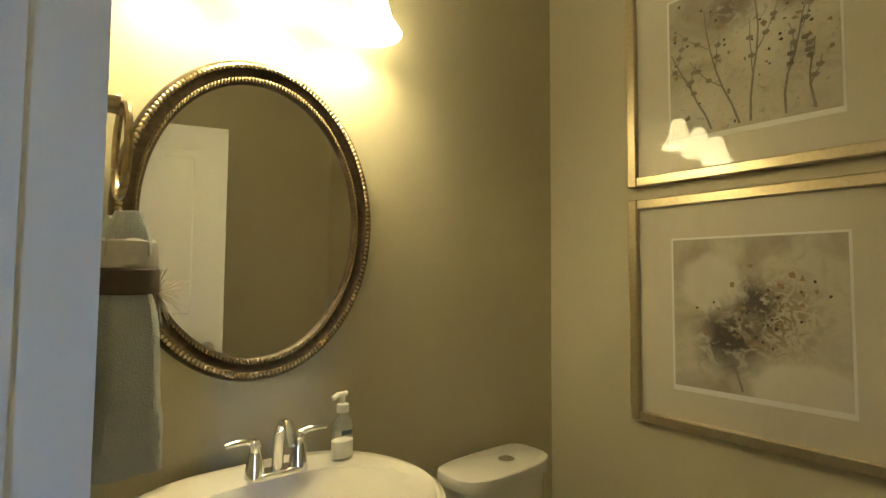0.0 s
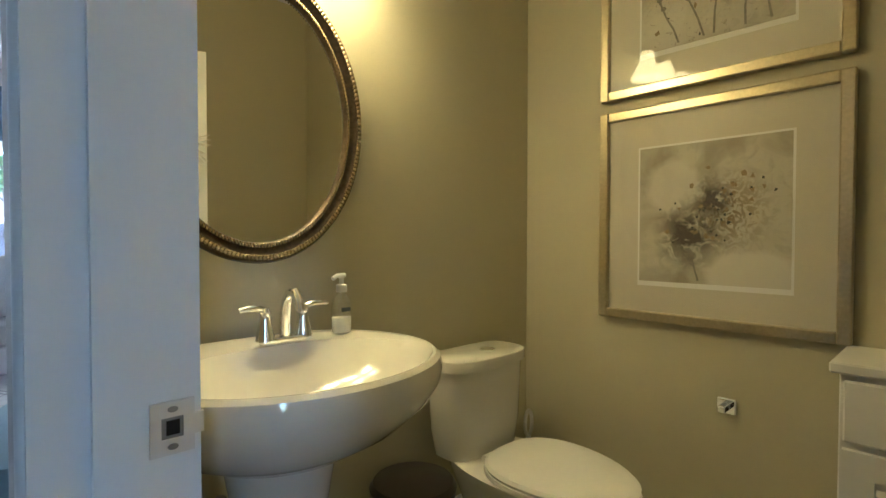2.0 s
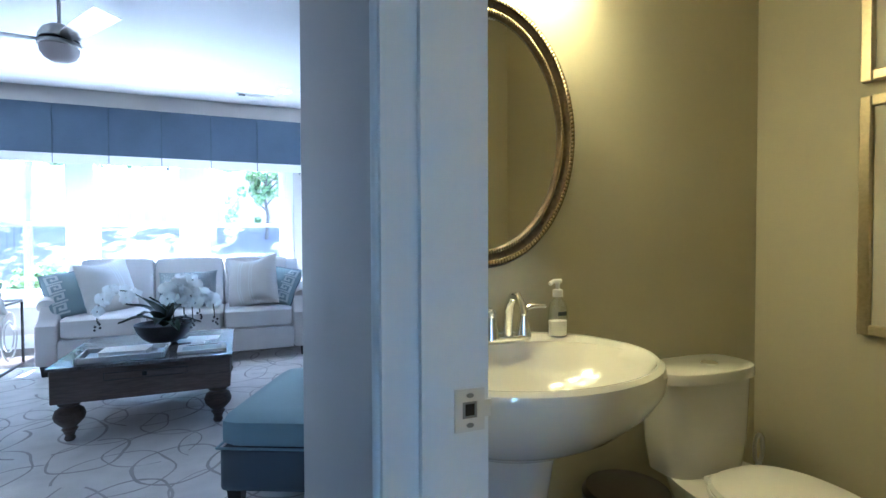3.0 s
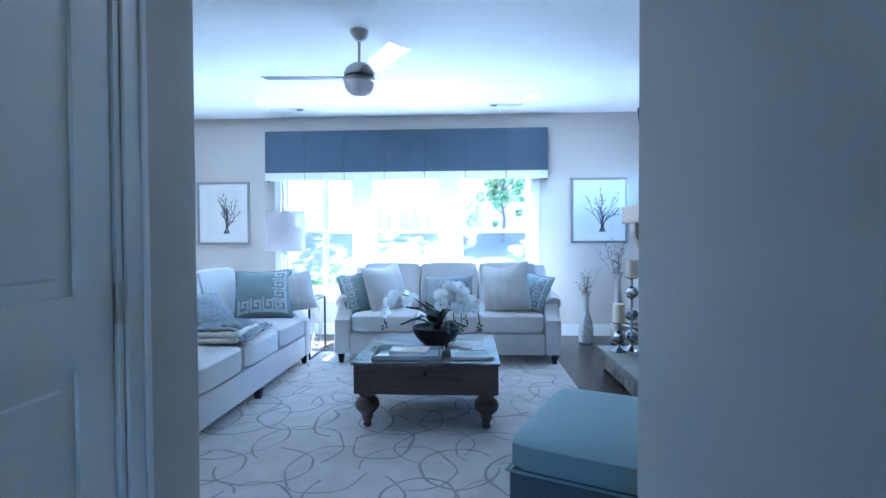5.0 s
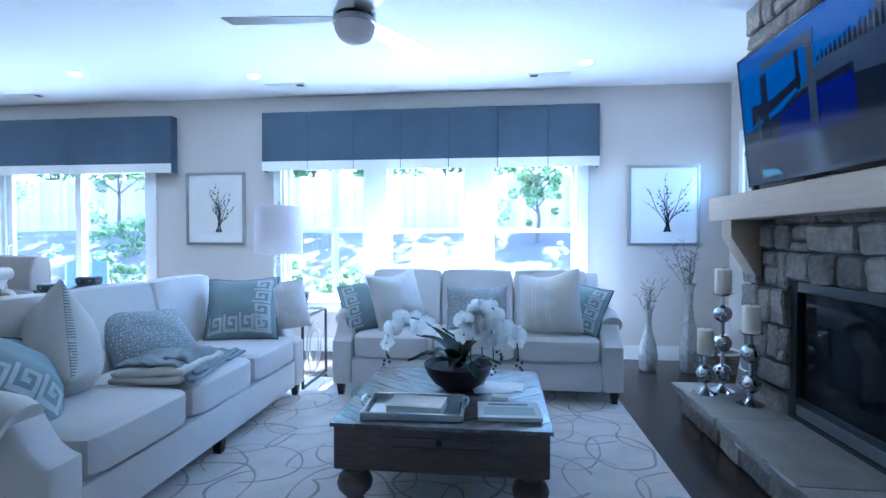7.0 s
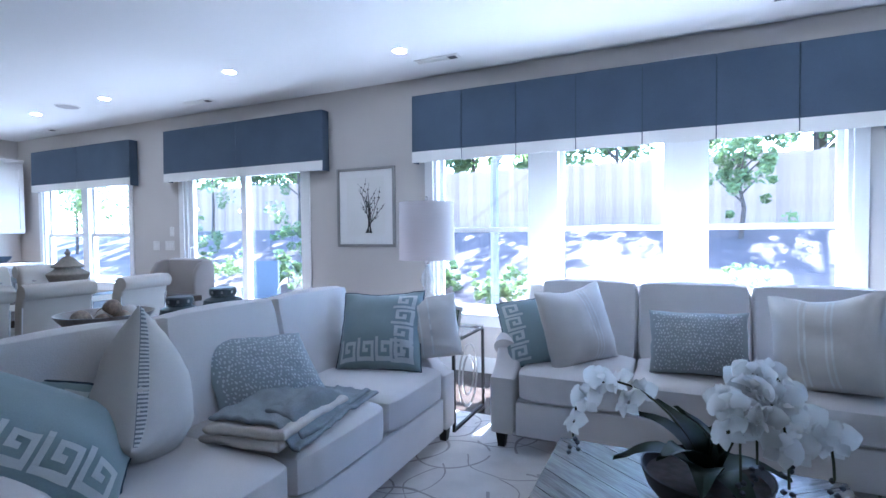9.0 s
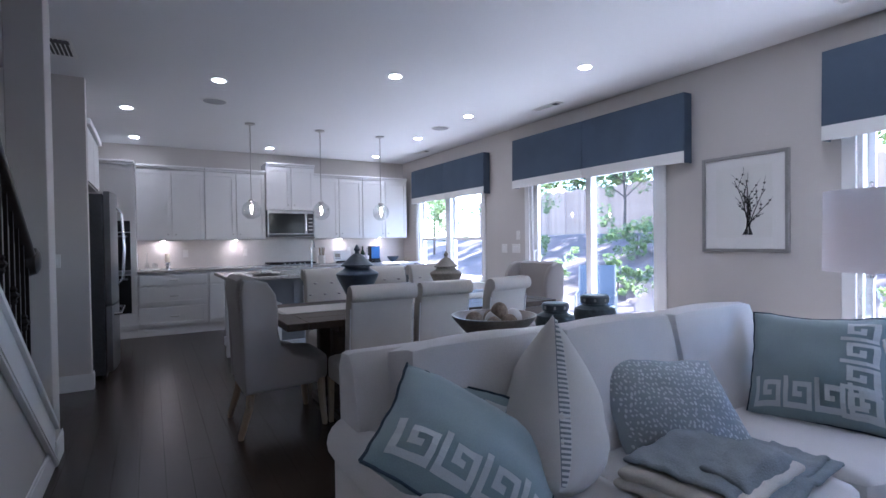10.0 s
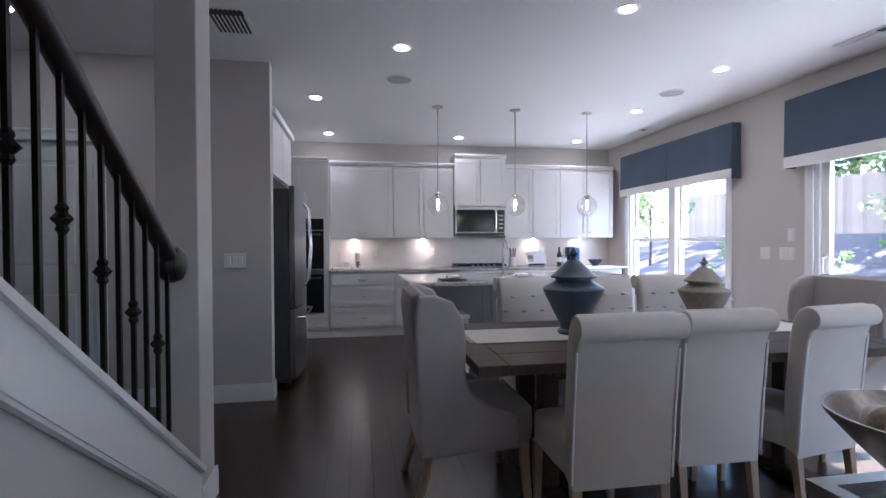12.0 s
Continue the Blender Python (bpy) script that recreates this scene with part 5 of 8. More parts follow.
book = thing("book", pose(0.03, 4.19, CT + 0.009, 0, 0, -4), "closed cream-covered book lying in the tray", "book", "coffee table books")
part("page_block", B(-0.12, 0.12, -0.078, 0.078, 0.004, 0.034), M_PAPER, book)
part("cover", B(-0.125, 0.125, -0.082, 0.082, 0.034, 0.038, 0.001), M_CREAM, book)
part("back_cover", B(-0.125, 0.125, -0.082, 0.082, 0.0005, 0.004, 0.001), M_CREAM, book)
book = thing("book", pose(0.44, 4.20, CT, 0, 0, 3), "large thin magazine-style book with a photo cover", "book", "coffee table books")
part("page_block", B(-0.135, 0.135, -0.10, 0.10, 0.003, 0.018), M_PAPER, book)
part("cover", B(-0.138, 0.138, -0.103, 0.103, 0.018, 0.021, 0.001), M_KEY, book)
part("cover_photo", B(-0.11, 0.11, -0.07, 0.03, 0.021, 0.0215), M_TEAL, book)
part("title_bar", B(-0.09, 0.09, 0.055, 0.075, 0.021, 0.0215), M_INK, book)
for x, y, a, w, d in ((0.36, 4.56, 12, 0.20, 0.14), (0.42, 4.61, -6, 0.21, 0.15)):
    solid("paper_sheet", B(-w / 2, w / 2, -d / 2, d / 2, 0.001 if a > 0 else 0.003, 0.002 if a > 0 else 0.004), M_PAPER, "loose white paper leaflet on the coffee table", "leaflet", "leaflets", m=pose(x, y, CT, 0, 0, a))
solid("card_box", B(-0.04, 0.04, -0.028, 0.028, 0.001, 0.016, 0.002), M_PAPER, "small white card box on the coffee table", "box", m=pose(0.40, 4.41, CT, 0, 0, -4))

# ---- orchid ----
orch = thing("orchid_planter", pose(0.185, 4.56, CT) @ Matrix.Scale(1.08, 4), "white orchids with dark leaves in a low dark bowl", "potted orchid")
part("bowl", lathe([(0.0, 0.002), (0.07, 0.002), (0.115, 0.03), (0.15, 0.075), (0.165, 0.12), (0.160, 0.122), (0.143, 0.08), (0.10, 0.045), (0.0, 0.045)], 36), M_POT, orch)
part("soil", lathe([(0.0, 0.10), (0.152, 0.098), (0.152, 0.09), (0, 0.09)], 28), M_MULCH, orch)
ro = random.Random(3)


def leaf_blade(length, width, arch, lift):
    bm = bmesh.new()
    prev = None
    for k in range(9):
        u = k / 8
        x = length * u
        z = lift * math.sin(math.pi * min(1, u * 1.1) * 0.8) - arch * u * u
        w = width * math.sin(math.pi * (0.12 + 0.88 * u) ** 0.8) * (1 if u < 1 else 0.02)
        cur = [bm.verts.new((x, -w, z + 0.012)), bm.verts.new((x, 0, z)), bm.verts.new((x, w, z + 0.012))]
        if prev:
            bm.faces.new((prev[0], cur[0], cur[1], prev[1]))
            bm.faces.new((prev[1], cur[1], cur[2], prev[2]))
        prev = cur
    return bm


for a, ln, tilt in ((172, 0.25, -38), (200, 0.24, -14), (150, 0.22, -62), (235, 0.22, -24), (100, 0.22, -30), (-60, 0.20, -8), (-95, 0.21, -20), (15, 0.20, -12), (50, 0.22, -35), (185, 0.20, -75)):
    part("leaf", leaf_blade(ln, 0.046, ro.uniform(0.03, 0.08), ro.uniform(0.03, 0.07)), M_LEAF, orch, m=pose(0, 0, 0.10, 0, 0, a) @ pose(0.01, 0, 0, 0, tilt, 0))
bm = bmesh.new()
for k in range(5):
    a = 2 * math.pi * k / 5 + math.pi / 2
    big = 0.036 if k in (1, 4) else 0.030
    wd = 0.026 if k in (1, 4) else 0.015
    c, s = math.cos(a), math.sin(a)
    pr = None
    for j in range(5):
        u = j / 4
        r = 0.004 + big * u
        w = wd * math.sin(math.pi * (0.1 + 0.85 * u))
        z = 0.012 * u * u - 0.004 * math.sin(3 * u)
        cur = [bm.verts.new((r * c - w * s, r * s + w * c, z)), bm.verts.new((r * c, r * s, z + 0.004)), bm.verts.new((r * c + w * s, r * s - w * c, z))]
        if pr:
            bm.faces.new((pr[0], pr[1], cur[1], cur[0]))
            bm.faces.new((pr[1], pr[2], cur[2], cur[1]))
        pr = cur
flower_mesh = finish(bm, "flower", M_PETAL)
# direction, reach, rise, where the flowers begin, how many stand at each node
stems = [(178, 0.345, 0.25, 5, 1), (-12, 0.13, 0.31, 4, 2), (-58, 0.15, 0.29, 5, 2), (18, 0.22, 0.30, 4, 2), (-30, 0.21, 0.26, 5, 2), (4, 0.30, 0.22, 7, 1)]
for a, reach, hgt, first, many in stems:
    ar = math.radians(a)
    pts = []
    for k in range(15):
        u = k / 14
        r = reach * math.sin(math.pi / 2 * u) ** 1.1
        z = 0.10 + hgt * max(0.0, math.sin(math.pi * 0.93 * u)) ** 0.75 - 0.03 * u
        pts.append(Vector((r * math.cos(ar) + 0.012 * math.sin(5 * u), r * math.sin(ar), z)))
    st = part("flower_stem", tube(pts, 0.0032, 6), M_STEM, orch)
    for k in range(first, 13):
        for s in ((-1, 1) if many == 2 else ((-1) ** k,)):
            if many == 2 and ro.random() < 0.42:
                continue
            p = pts[k] + Vector((-math.sin(ar) * s * 0.034, math.cos(ar) * s * 0.034 - 0.012, ro.uniform(-0.035, 0.012)))
            fo = part("flower", flower_mesh, M_PETAL, st, m=Matrix.Translation(p) @ Euler((radians(ro.uniform(55, 105)), radians(ro.uniform(-25, 25)), radians(a * 0.15 + ro.uniform(-40, 40)))).to_matrix().to_4x4() @ Matrix.Scale(ro.uniform(0.95, 1.35), 4))
    for k in range(5):
        part("bud", lathe([(0, -0.009), (0.007, -0.003), (0.007, 0.003), (0, 0.009)], 8, pts[-1] + Vector((ro.uniform(-0.018, 0.018), ro.uniform(-0.012, 0.012), -0.004 - 0.012 * k))), M_INK, st)

# ---- end table with lamp ----
et = thing("end_table", pose(-1.52, 6.055, 0.012), "slim dark metal end table with glass top and ring detail", "end table")
for sx in (-0.36, 0.36):
    for sy in (-0.265, 0.265):
        part("leg", B(sx - 0.009, sx + 0.009, sy - 0.009, sy + 0.009, 0, 0.565), M_IRON, et, smooth=False)
for z in (0.0, 0.565):
    for sx in (-0.36, 0.36):
        part("rail", B(sx - 0.009, sx + 0.009, -0.256, 0.256, z + 0.0, z + 0.018), M_IRON, et, smooth=False)
    for sy in (-0.265, 0.265):
        if z:
            part("rail", B(-0.351, 0.351, sy - 0.009, sy + 0.009, z, z + 0.018), M_IRON, et, smooth=False)
part("glass_top", B(-0.368, 0.368, -0.273, 0.273, 0.584, 0.592, 0.001), M_CLEAR, et, smooth=False)
for k, rad in ((0.0, 0.16), (0.0, 0.10)):
    pts = [(0.36, rad * math.cos(a) - 0.02, 0.30 + rad * 1.3 * math.sin(a)) for a in [2 * math.pi * i / 32 for i in range(33)]]
    part("ring", tube(pts, 0.007, 8), M_NICKEL, et)
lamp = thing("table_lamp", pose(-1.545, 6.20, 0.606), "clear glass gourd table lamp with a white drum shade", "lamp")
part("base_disc", lathe([(0.075, 0), (0.075, 0.012), (0.05, 0.02), (0, 0.02)], 28), M_CHROME, lamp)
part("glass_body", lathe([(0.05, 0.02), (0.108, 0.055), (0.14, 0.115), (0.128, 0.175), (0.075, 0.225), (0.04, 0.25), (0.036, 0.27), (0.045, 0.30), (0.05, 0.33), (0.035, 0.37), (0.022, 0.40), (0.018, 0.44)], 32), M_CLEAR, lamp)
part("neck", lathe([(0.02, 0.44), (0.022, 0.455), (0.012, 0.47), (0.012, 0.52), (0, 0.52)], 20), M_CHROME, lamp)
bm = bmesh.new()
r0, r1 = 0.205, 0.20
vs = [[bm.verts.new((r * math.cos(2 * math.pi * i / 48), r * math.sin(2 * math.pi * i / 48), z)) for i in range(48)] for r, z in ((r0, 0.475), (r1, 0.895), (r1 - 0.004, 0.895), (r0 - 0.004, 0.475))]
for k in range(4):
    for i in range(48):
        bm.faces.new((vs[k][i], vs[k][(i + 1) % 48], vs[(k + 1) % 4][(i + 1) % 48], vs[(k + 1) % 4][i]))
part("shade", bm, M_SHADE, lamp, "white linen drum shade")
part("finial", lathe([(0.006, 0.88), (0.012, 0.90), (0.006, 0.915), (0.011, 0.93), (0, 0.94)], 14), M_CHROME, lamp)
pf = thing("photo_frame", pose(-1.27, 6.02, 0.605, -14, 0, -28), "small tilted picture frame with a dark photo on the end table", "photo frame")
part("frame", B(-0.065, 0.065, -0.006, 0.006, 0, 0.17, 0.003), M_SILV, pf)
part("photo", B(-0.048, 0.048, -0.0075, -0.0065, 0.02, 0.15), M_GREENB, pf, smooth=False)


# ---- wall pictures ----
def twig(bm, x, z, ang, length, r, depth, rng2, y):
    n = 6
    px, pz, a = x, z, ang
    prev = None
    for k in range(n + 1):
        w = r * (1 - 0.5 * k / n)
        s = Vector((-math.sin(a), math.cos(a)))
        cur = (bm.verts.new((px + s.x * w, y, pz + s.y * w)), bm.verts.new((px - s.x * w, y, pz - s.y * w)))
        if prev:
            bm.faces.new((prev[0], prev[1], cur[1], cur[0]))
        prev = cur
        if depth and k in (2, 3, 4, 5):
            if rng2.random() < 0.75:
                twig(bm, px, pz, a + rng2.choice((-1, 1)) * rng2.uniform(0.25, 0.6), length * rng2.uniform(0.25, 0.45), w * 0.7, depth - 1, rng2, y)
        elif not depth and k in (2, 4):
            d = 0.011
            vs2 = [bm.verts.new((px + d * math.cos(t), y, pz + d * 0.8 * math.sin(t))) for t in (0, 1.2, 2.5, 3.7, 5)]
            bm.faces.new(vs2)
        a += rng2.uniform(-0.18, 0.18)
        px += math.cos(a) * length / n
        pz += math.sin(a) * length / n


def wall_print(x0, x1, z0, z1, label, seed):
    p = thing("framed_print", pose(x0, 7.158, z0), label, "framed print", "branch prints")
    w, h, f = x1 - x0, z1 - z0, 0.028
    bm = bmesh.new()
    box(bm, 0, f, -0.03, 0, 0, h, 0.003)
    box(bm, w - f, w, -0.03, 0, 0, h, 0.003)
    box(bm, f, w - f, -0.03, 0, 0, f, 0.003)
    box(bm, f, w - f, -0.03, 0, h - f, h, 0.003)
    part("frame", bm, M_SILV, p, smooth=False)
    part("mat_board", B(f, w - f, -0.016, -0.002, f, h - f), M_PAPER, p, smooth=False)
    part("print_paper", B(0.12, w - 0.12, -0.0185, -0.0165, 0.12, h - 0.10), M_VALW, p, smooth=False)
    bm = bmesh.new()
    r2 = random.Random(seed)
    for k in range(7):
        twig(bm, w * 0.50 + 0.012 * k, 0.14, 1.57 + (-0.36, -0.26, -0.12, 0.0, 0.12, 0.24, 0.36)[k], 0.47 * r2.uniform(0.6, 1.0), 0.0055, 1, r2, -0.0195)
    part("branch_drawing", bm, M_INK, p, "dark ink branches", smooth=False)
    g = bmesh.new()
    g.faces.new([g.verts.new(q) for q in ((f, -0.024, f), (w - f, -0.024, f), (w - f, -0.024, h - f), (f, -0.024, h - f))])
    gl = part("glazing", g, M_PICGL, p, smooth=False)
    return p


wall_print(-3.042, -2.358, 1.144, 1.938, "silver-framed ink print of bare branches beside the window", 4)
wall_print(1.669, 2.353, 1.144, 1.945, "silver-framed ink print of bare branches by the chimney", 9)

# ---- hearth and corner ornaments ----


def candle_holder(x, y, z, h, balls, label, ch=0.16):
    c = thing("candle_holder", pose(x, y, z), label, "candle holder", "mercury glass candle holders")
    part("foot", lathe([(0.075, 0), (0.078, 0.006), (0.06, 0.014), (0.025, 0.03), (0.014, 0.05), (0, 0.05)], 28), M_MERC, c)
    zz = 0.045
    hb = (h - 0.075) / balls
    for i in range(balls):
        rb = min(0.058, hb * 0.42)
        prof = [(0.013, zz)]
        for k in range(9):
            t = math.pi * k / 8
            prof.append((max(0.013, rb * math.sin(t)), zz + hb * 0.12 + (rb - rb * math.cos(t))))
        prof.append((0.013, zz + hb))
        part("glass_ball", lathe(prof, 24), M_MERC, c)
        zz += hb
    part("drip_plate", lathe([(0.013, zz), (0.055, zz + 0.012), (0.072, zz + 0.022), (0.066, zz + 0.024), (0.03, zz + 0.02), (0, zz + 0.02)], 28), M_MERC, c)
    cz = zz + 0.022
    cd = part("candle", lathe([(0.048, cz), (0.05, cz + 0.01), (0.05, cz + ch - 0.006), (0.044, cz + ch), (0.012, cz + ch - 0.006), (0, cz + ch - 0.006)], 28), M_WAX, c, "ivory pillar candle")
    part("wick", tube([(0, 0, cz + ch - 0.008), (0.002, 0, cz + ch + 0.01)], 0.0015, 5), M_INK, cd)


HZ = 0.206
candle_holder(1.735, 5.40, HZ, 0.27, 1, "short mercury glass candle holder with ivory pillar candle on the hearth")
candle_holder(1.865, 5.46, HZ, 0.66, 3, "tall mercury glass candle holder with ivory pillar candle on the hearth")
candle_holder(1.92, 5.20, HZ, 0.45, 2, "medium mercury glass candle holder with ivory pillar candle on the hearth", 0.165)


def twig_vase(x, y, h, r, reach, n, seed, label):
    v = thing("floor_vase", pose(x, y, 0.001), label, "vase", "corner floor vases")
    part("vase_body", lathe([(r * 0.75, 0), (r * 0.95, 0.03 * h), (r, 0.25 * h), (r * 0.85, 0.42 * h), (r * 0.45, 0.62 * h), (r * 0.33, 0.78 * h), (r * 0.38, 0.93 * h), (r * 0.55, h), (r * 0.47, h), (r * 0.28, 0.8 * h), (0, 0.78 * h)], 12), M_VASE, v, smooth=False)
    r2 = random.Random(seed)
    for k in range(n):
        a, lean, ln2 = r2.uniform(0, 6.28), r2.uniform(0.1, 0.55), reach * r2.uniform(0.6, 1.0)
        if seed == 8 and math.cos(a) > 0.3:
            a += 2.2
        pts = [Vector((lean * ln2 * math.cos(a) * (i / 6) ** 1.3, lean * ln2 * math.sin(a) * (i / 6) ** 1.3 * 0.5, 0.8 * h + ln2 * (i / 6) * (1 - 0.2 * lean * i / 6))) for i in range(7)]
        bm = tube(pts, 0.0028, 5, taper=0.4)
        for i in range(2, 7):
            for _ in range(2):
                d = Vector((r2.uniform(-1, 1), r2.uniform(-1, 1), r2.uniform(0.2, 1))).normalized() * r2.uniform(0.03, 0.08)
                tube([pts[i], pts[i] + d * 0.6, pts[i] + d], 0.0016, 4, bm=bm)
                lathe([(0, -0.005), (0.005, 0), (0, 0.005)], 5, pts[i] + d, bm=bm)
        part("branch", bm, M_TWIG, v, "dried budding twig")


twig_vase(1.76, 6.74, 0.57, 0.085, 0.40, 9, 7, "short faceted pearly vase with dried twigs on the floor")
twig_vase(2.12, 6.74, 0.80, 0.085, 0.60, 12, 8, "tall faceted pearly vase with dried twigs in the corner")
bk = thing("wicker_basket", pose(2.19, 6.28, 0.001) @ Matrix.Scale(0.87, 4), "round wicker basket on the floor beside the chimney", "basket")
prof = [(0.12, 0)]
for i in range(14):
    z = 0.012 + i * 0.023
    prof += [(0.125 + 0.045 * i / 13, z), (0.133 + 0.045 * i / 13, z + 0.011)]
prof += [(0.185, 0.335), (0.17, 0.33), (0.12, 0.03), (0, 0.03)]
part("woven_side", lathe(prof, 26), M_BASKET, bk, smooth=False)
pts = [(0.178 * math.cos(a), 0.178 * math.sin(a), 0.338) for a in [2 * math.pi * i / 32 for i in range(33)]]
part("rim", tube(pts, 0.011, 8), M_THROWC, bk, "pale wrapped rim")

# ---- blue ottoman and armchair ----
OA = -25.0
ot = thing("ottoman", pose(1.00, 3.15, 0.011, 0, 0, OA) @ Matrix.Diagonal((1, 1, 0.94, 1)), "pale blue upholstered ottoman with piping on dark legs", "ottoman")
ow, od = 0.56, 0.80
part("body", B(-ow / 2, ow / 2, -od / 2, od / 2, 0.12, 0.31, 0.02, 3), M_BLUE_SHADE, ot)
part("seat_pad", puff(ow + 0.02, od + 0.02, 0.13, 0.02, at=(0, 0, 0.375), squish=10), M_BLUE, ot)
pts = []
for sx, sy in ((-1, -1), (1, -1), (1, 1), (-1, 1), (-1, -1)):
    pts.append((sx * (ow / 2 + 0.006), sy * (od / 2 + 0.006), 0.312))
part("piping", tube(pts, 0.006, 6), M_BLUE, ot)
for sx in (-1, 1):
    for sy in (-1, 1):
        bm = B(-0.03, 0.03, -0.03, 0.03, 0, 0.12)
        for v in bm.verts:
            if v.co.z < 0.05:
                v.co.x *= 0.65
                v.co.y *= 0.65
        bmesh.ops.translate(bm, vec=(sx * (ow / 2 - 0.05), sy * (od / 2 - 0.05), 0), verts=bm.verts)
        part("leg", bm, M_LEG, ot, smooth=False)
ac = thing("armchair", pose(1.74, 2.88, 0.002, 0, 0, -115), "pale blue upholstered armchair with low arms by the hearth", "armchair")
part("base", B(-0.38, 0.38, -0.38, 0.36, 0.13, 0.31, 0.02, 2), M_BLUE_SHADE, ac)
part("seat_cushion", puff(0.58, 0.62, 0.15, 0.02, at=(0, -0.06, 0.385), squish=8), M_BLUE, ac)
part("backrest", puff(0.74, 0.18, 0.60, 0.02, m=pose(0, 0.33, 0.60, -8, 0, 0)), M_BLUE, ac)
for s in (-1, 1):
    part("arm", puff(0.13, 0.74, 0.46, 0.01, at=(s * 0.35, 0.0, 0.385), squish=9), M_BLUE, ac)
for sx in (-1, 1):
    for sy in (-1, 1):
        part("leg", B(sx * 0.32 - 0.025, sx * 0.32 + 0.025, sy * 0.31 - 0.025, sy * 0.31 + 0.025, 0, 0.13), M_LEG, ac, smooth=False)

# ---- powder room ----
MX, MZ, MA, MB = 1.332, 1.455, 0.322, 0.402
mir = thing("oval_mirror", pose(MX, 2.068, MZ), "oval wall mirror in a beaded antique bronze frame", "mirror")


def oval_ring(prof, segs=72):
    """A frame swept round an oval: profile of (inset from the outer edge, depth towards -y)."""
    bm = bmesh.new()
    rings = []
    for i in range(segs):
        a = 2 * math.pi * i / segs
        rings.append([bm.verts.new(((MA - q) * math.cos(a), -d, (MB - q) * math.sin(a))) for q, d in prof])
    for i in range(segs):
        r, s = rings[i], rings[(i + 1) % segs]
        for k in range(len(prof) - 1):
            bm.faces.new((r[k], s[k], s[k + 1], r[k + 1]))
    return bm


part("frame_moulding", oval_ring([(0.0, 0.0), (0.0, 0.02), (0.006, 0.03), (0.016, 0.032), (0.022, 0.026), (0.034, 0.022), (0.042, 0.02), (0.048, 0.024), (0.054, 0.02), (0.058, 0.008), (0.058, 0.0)], 144), M_COVE, mir, "dark fluted cove")
bm = bmesh.new()
bmesh.ops.create_circle(bm, cap_ends=True, radius=1, segments=72)
bmesh.ops.transform(bm, matrix=pose(0, -0.009, 0, 90, 0, 0) @ Matrix.Diagonal((MA - 0.056, MB - 0.056, 1, 1)), verts=bm.verts)
part("mirror_glass", bm, M_MIRROR, mir, "clear silvered glass", smooth=False)
bm = lathe([(0.0035, -0.012), (0.0058, -0.006), (0.0062, 0), (0.0058, 0.006), (0.0035, 0.012)], 7)
bead = finish(bm, "bead", M_BRONZE)
NB = 190
for i in range(NB):
    a = 2 * math.pi * i / NB
    c, s = math.cos(a), math.sin(a)
    part("bead", bead, M_BRONZE, mir, m=Matrix.Translation(((MA - 0.016) * c, -0.0315, (MB - 0.016) * s)) @ pose(0, 0, 0, 0, -math.degrees(math.atan2(s * MA, c * MB)) + 90 + 24, 0) @ Matrix.Diagonal((1.15, 1.0, 0.58, 1)))
NS = 200
for i in range(NS):
    a = 2 * math.pi * (i + 0.5) / NS
    part("small_bead", bead, M_BRONZE, mir, m=Matrix.Translation(((MA - 0.048) * math.cos(a), -0.024, (MB - 0.048) * math.sin(a))) @ Matrix.Scale(0.5, 4))

light = thing("vanity_light", pose(1.345, 2.068, 2.20), "three-light vanity fixture with glowing bell glass shades", "vanity light")
part("back_plate", B(-0.30, 0.30, -0.025, 0.0, -0.055, 0.055, 0.012, 2), M_NICKEL, light)
for dx in (-0.24, 0.0, 0.24):
    part("arm", tube([(dx, -0.02, 0), (dx, -0.08, 0.015), (dx, -0.115, -0.01), (dx, -0.12, -0.05)], 0.009, 8), M_NICKEL, light)
    part("socket", lathe([(0.02, -0.085), (0.026, -0.07), (0.024, -0.045), (0, -0.045)], 18, (dx, -0.12, 0)), M_NICKEL, light)
    part("bell_shade", lathe([(0.028, -0.075), (0.036, -0.09), (0.045, -0.13), (0.058, -0.175), (0.085, -0.215), (0.083, -0.218), (0.054, -0.178), (0.041, -0.132), (0.026, -0.09)], 28, (dx, -0.12, 0)), M_BATHB, light, "frosted glass bell shade, lit")
    part("bulb", lathe([(0.012, -0.09), (0.02, -0.12), (0.029, -0.15), (0.026, -0.175), (0, -0.188)], 18, (dx, -0.12, 0)), M_BATHL, light, "glowing bulb")

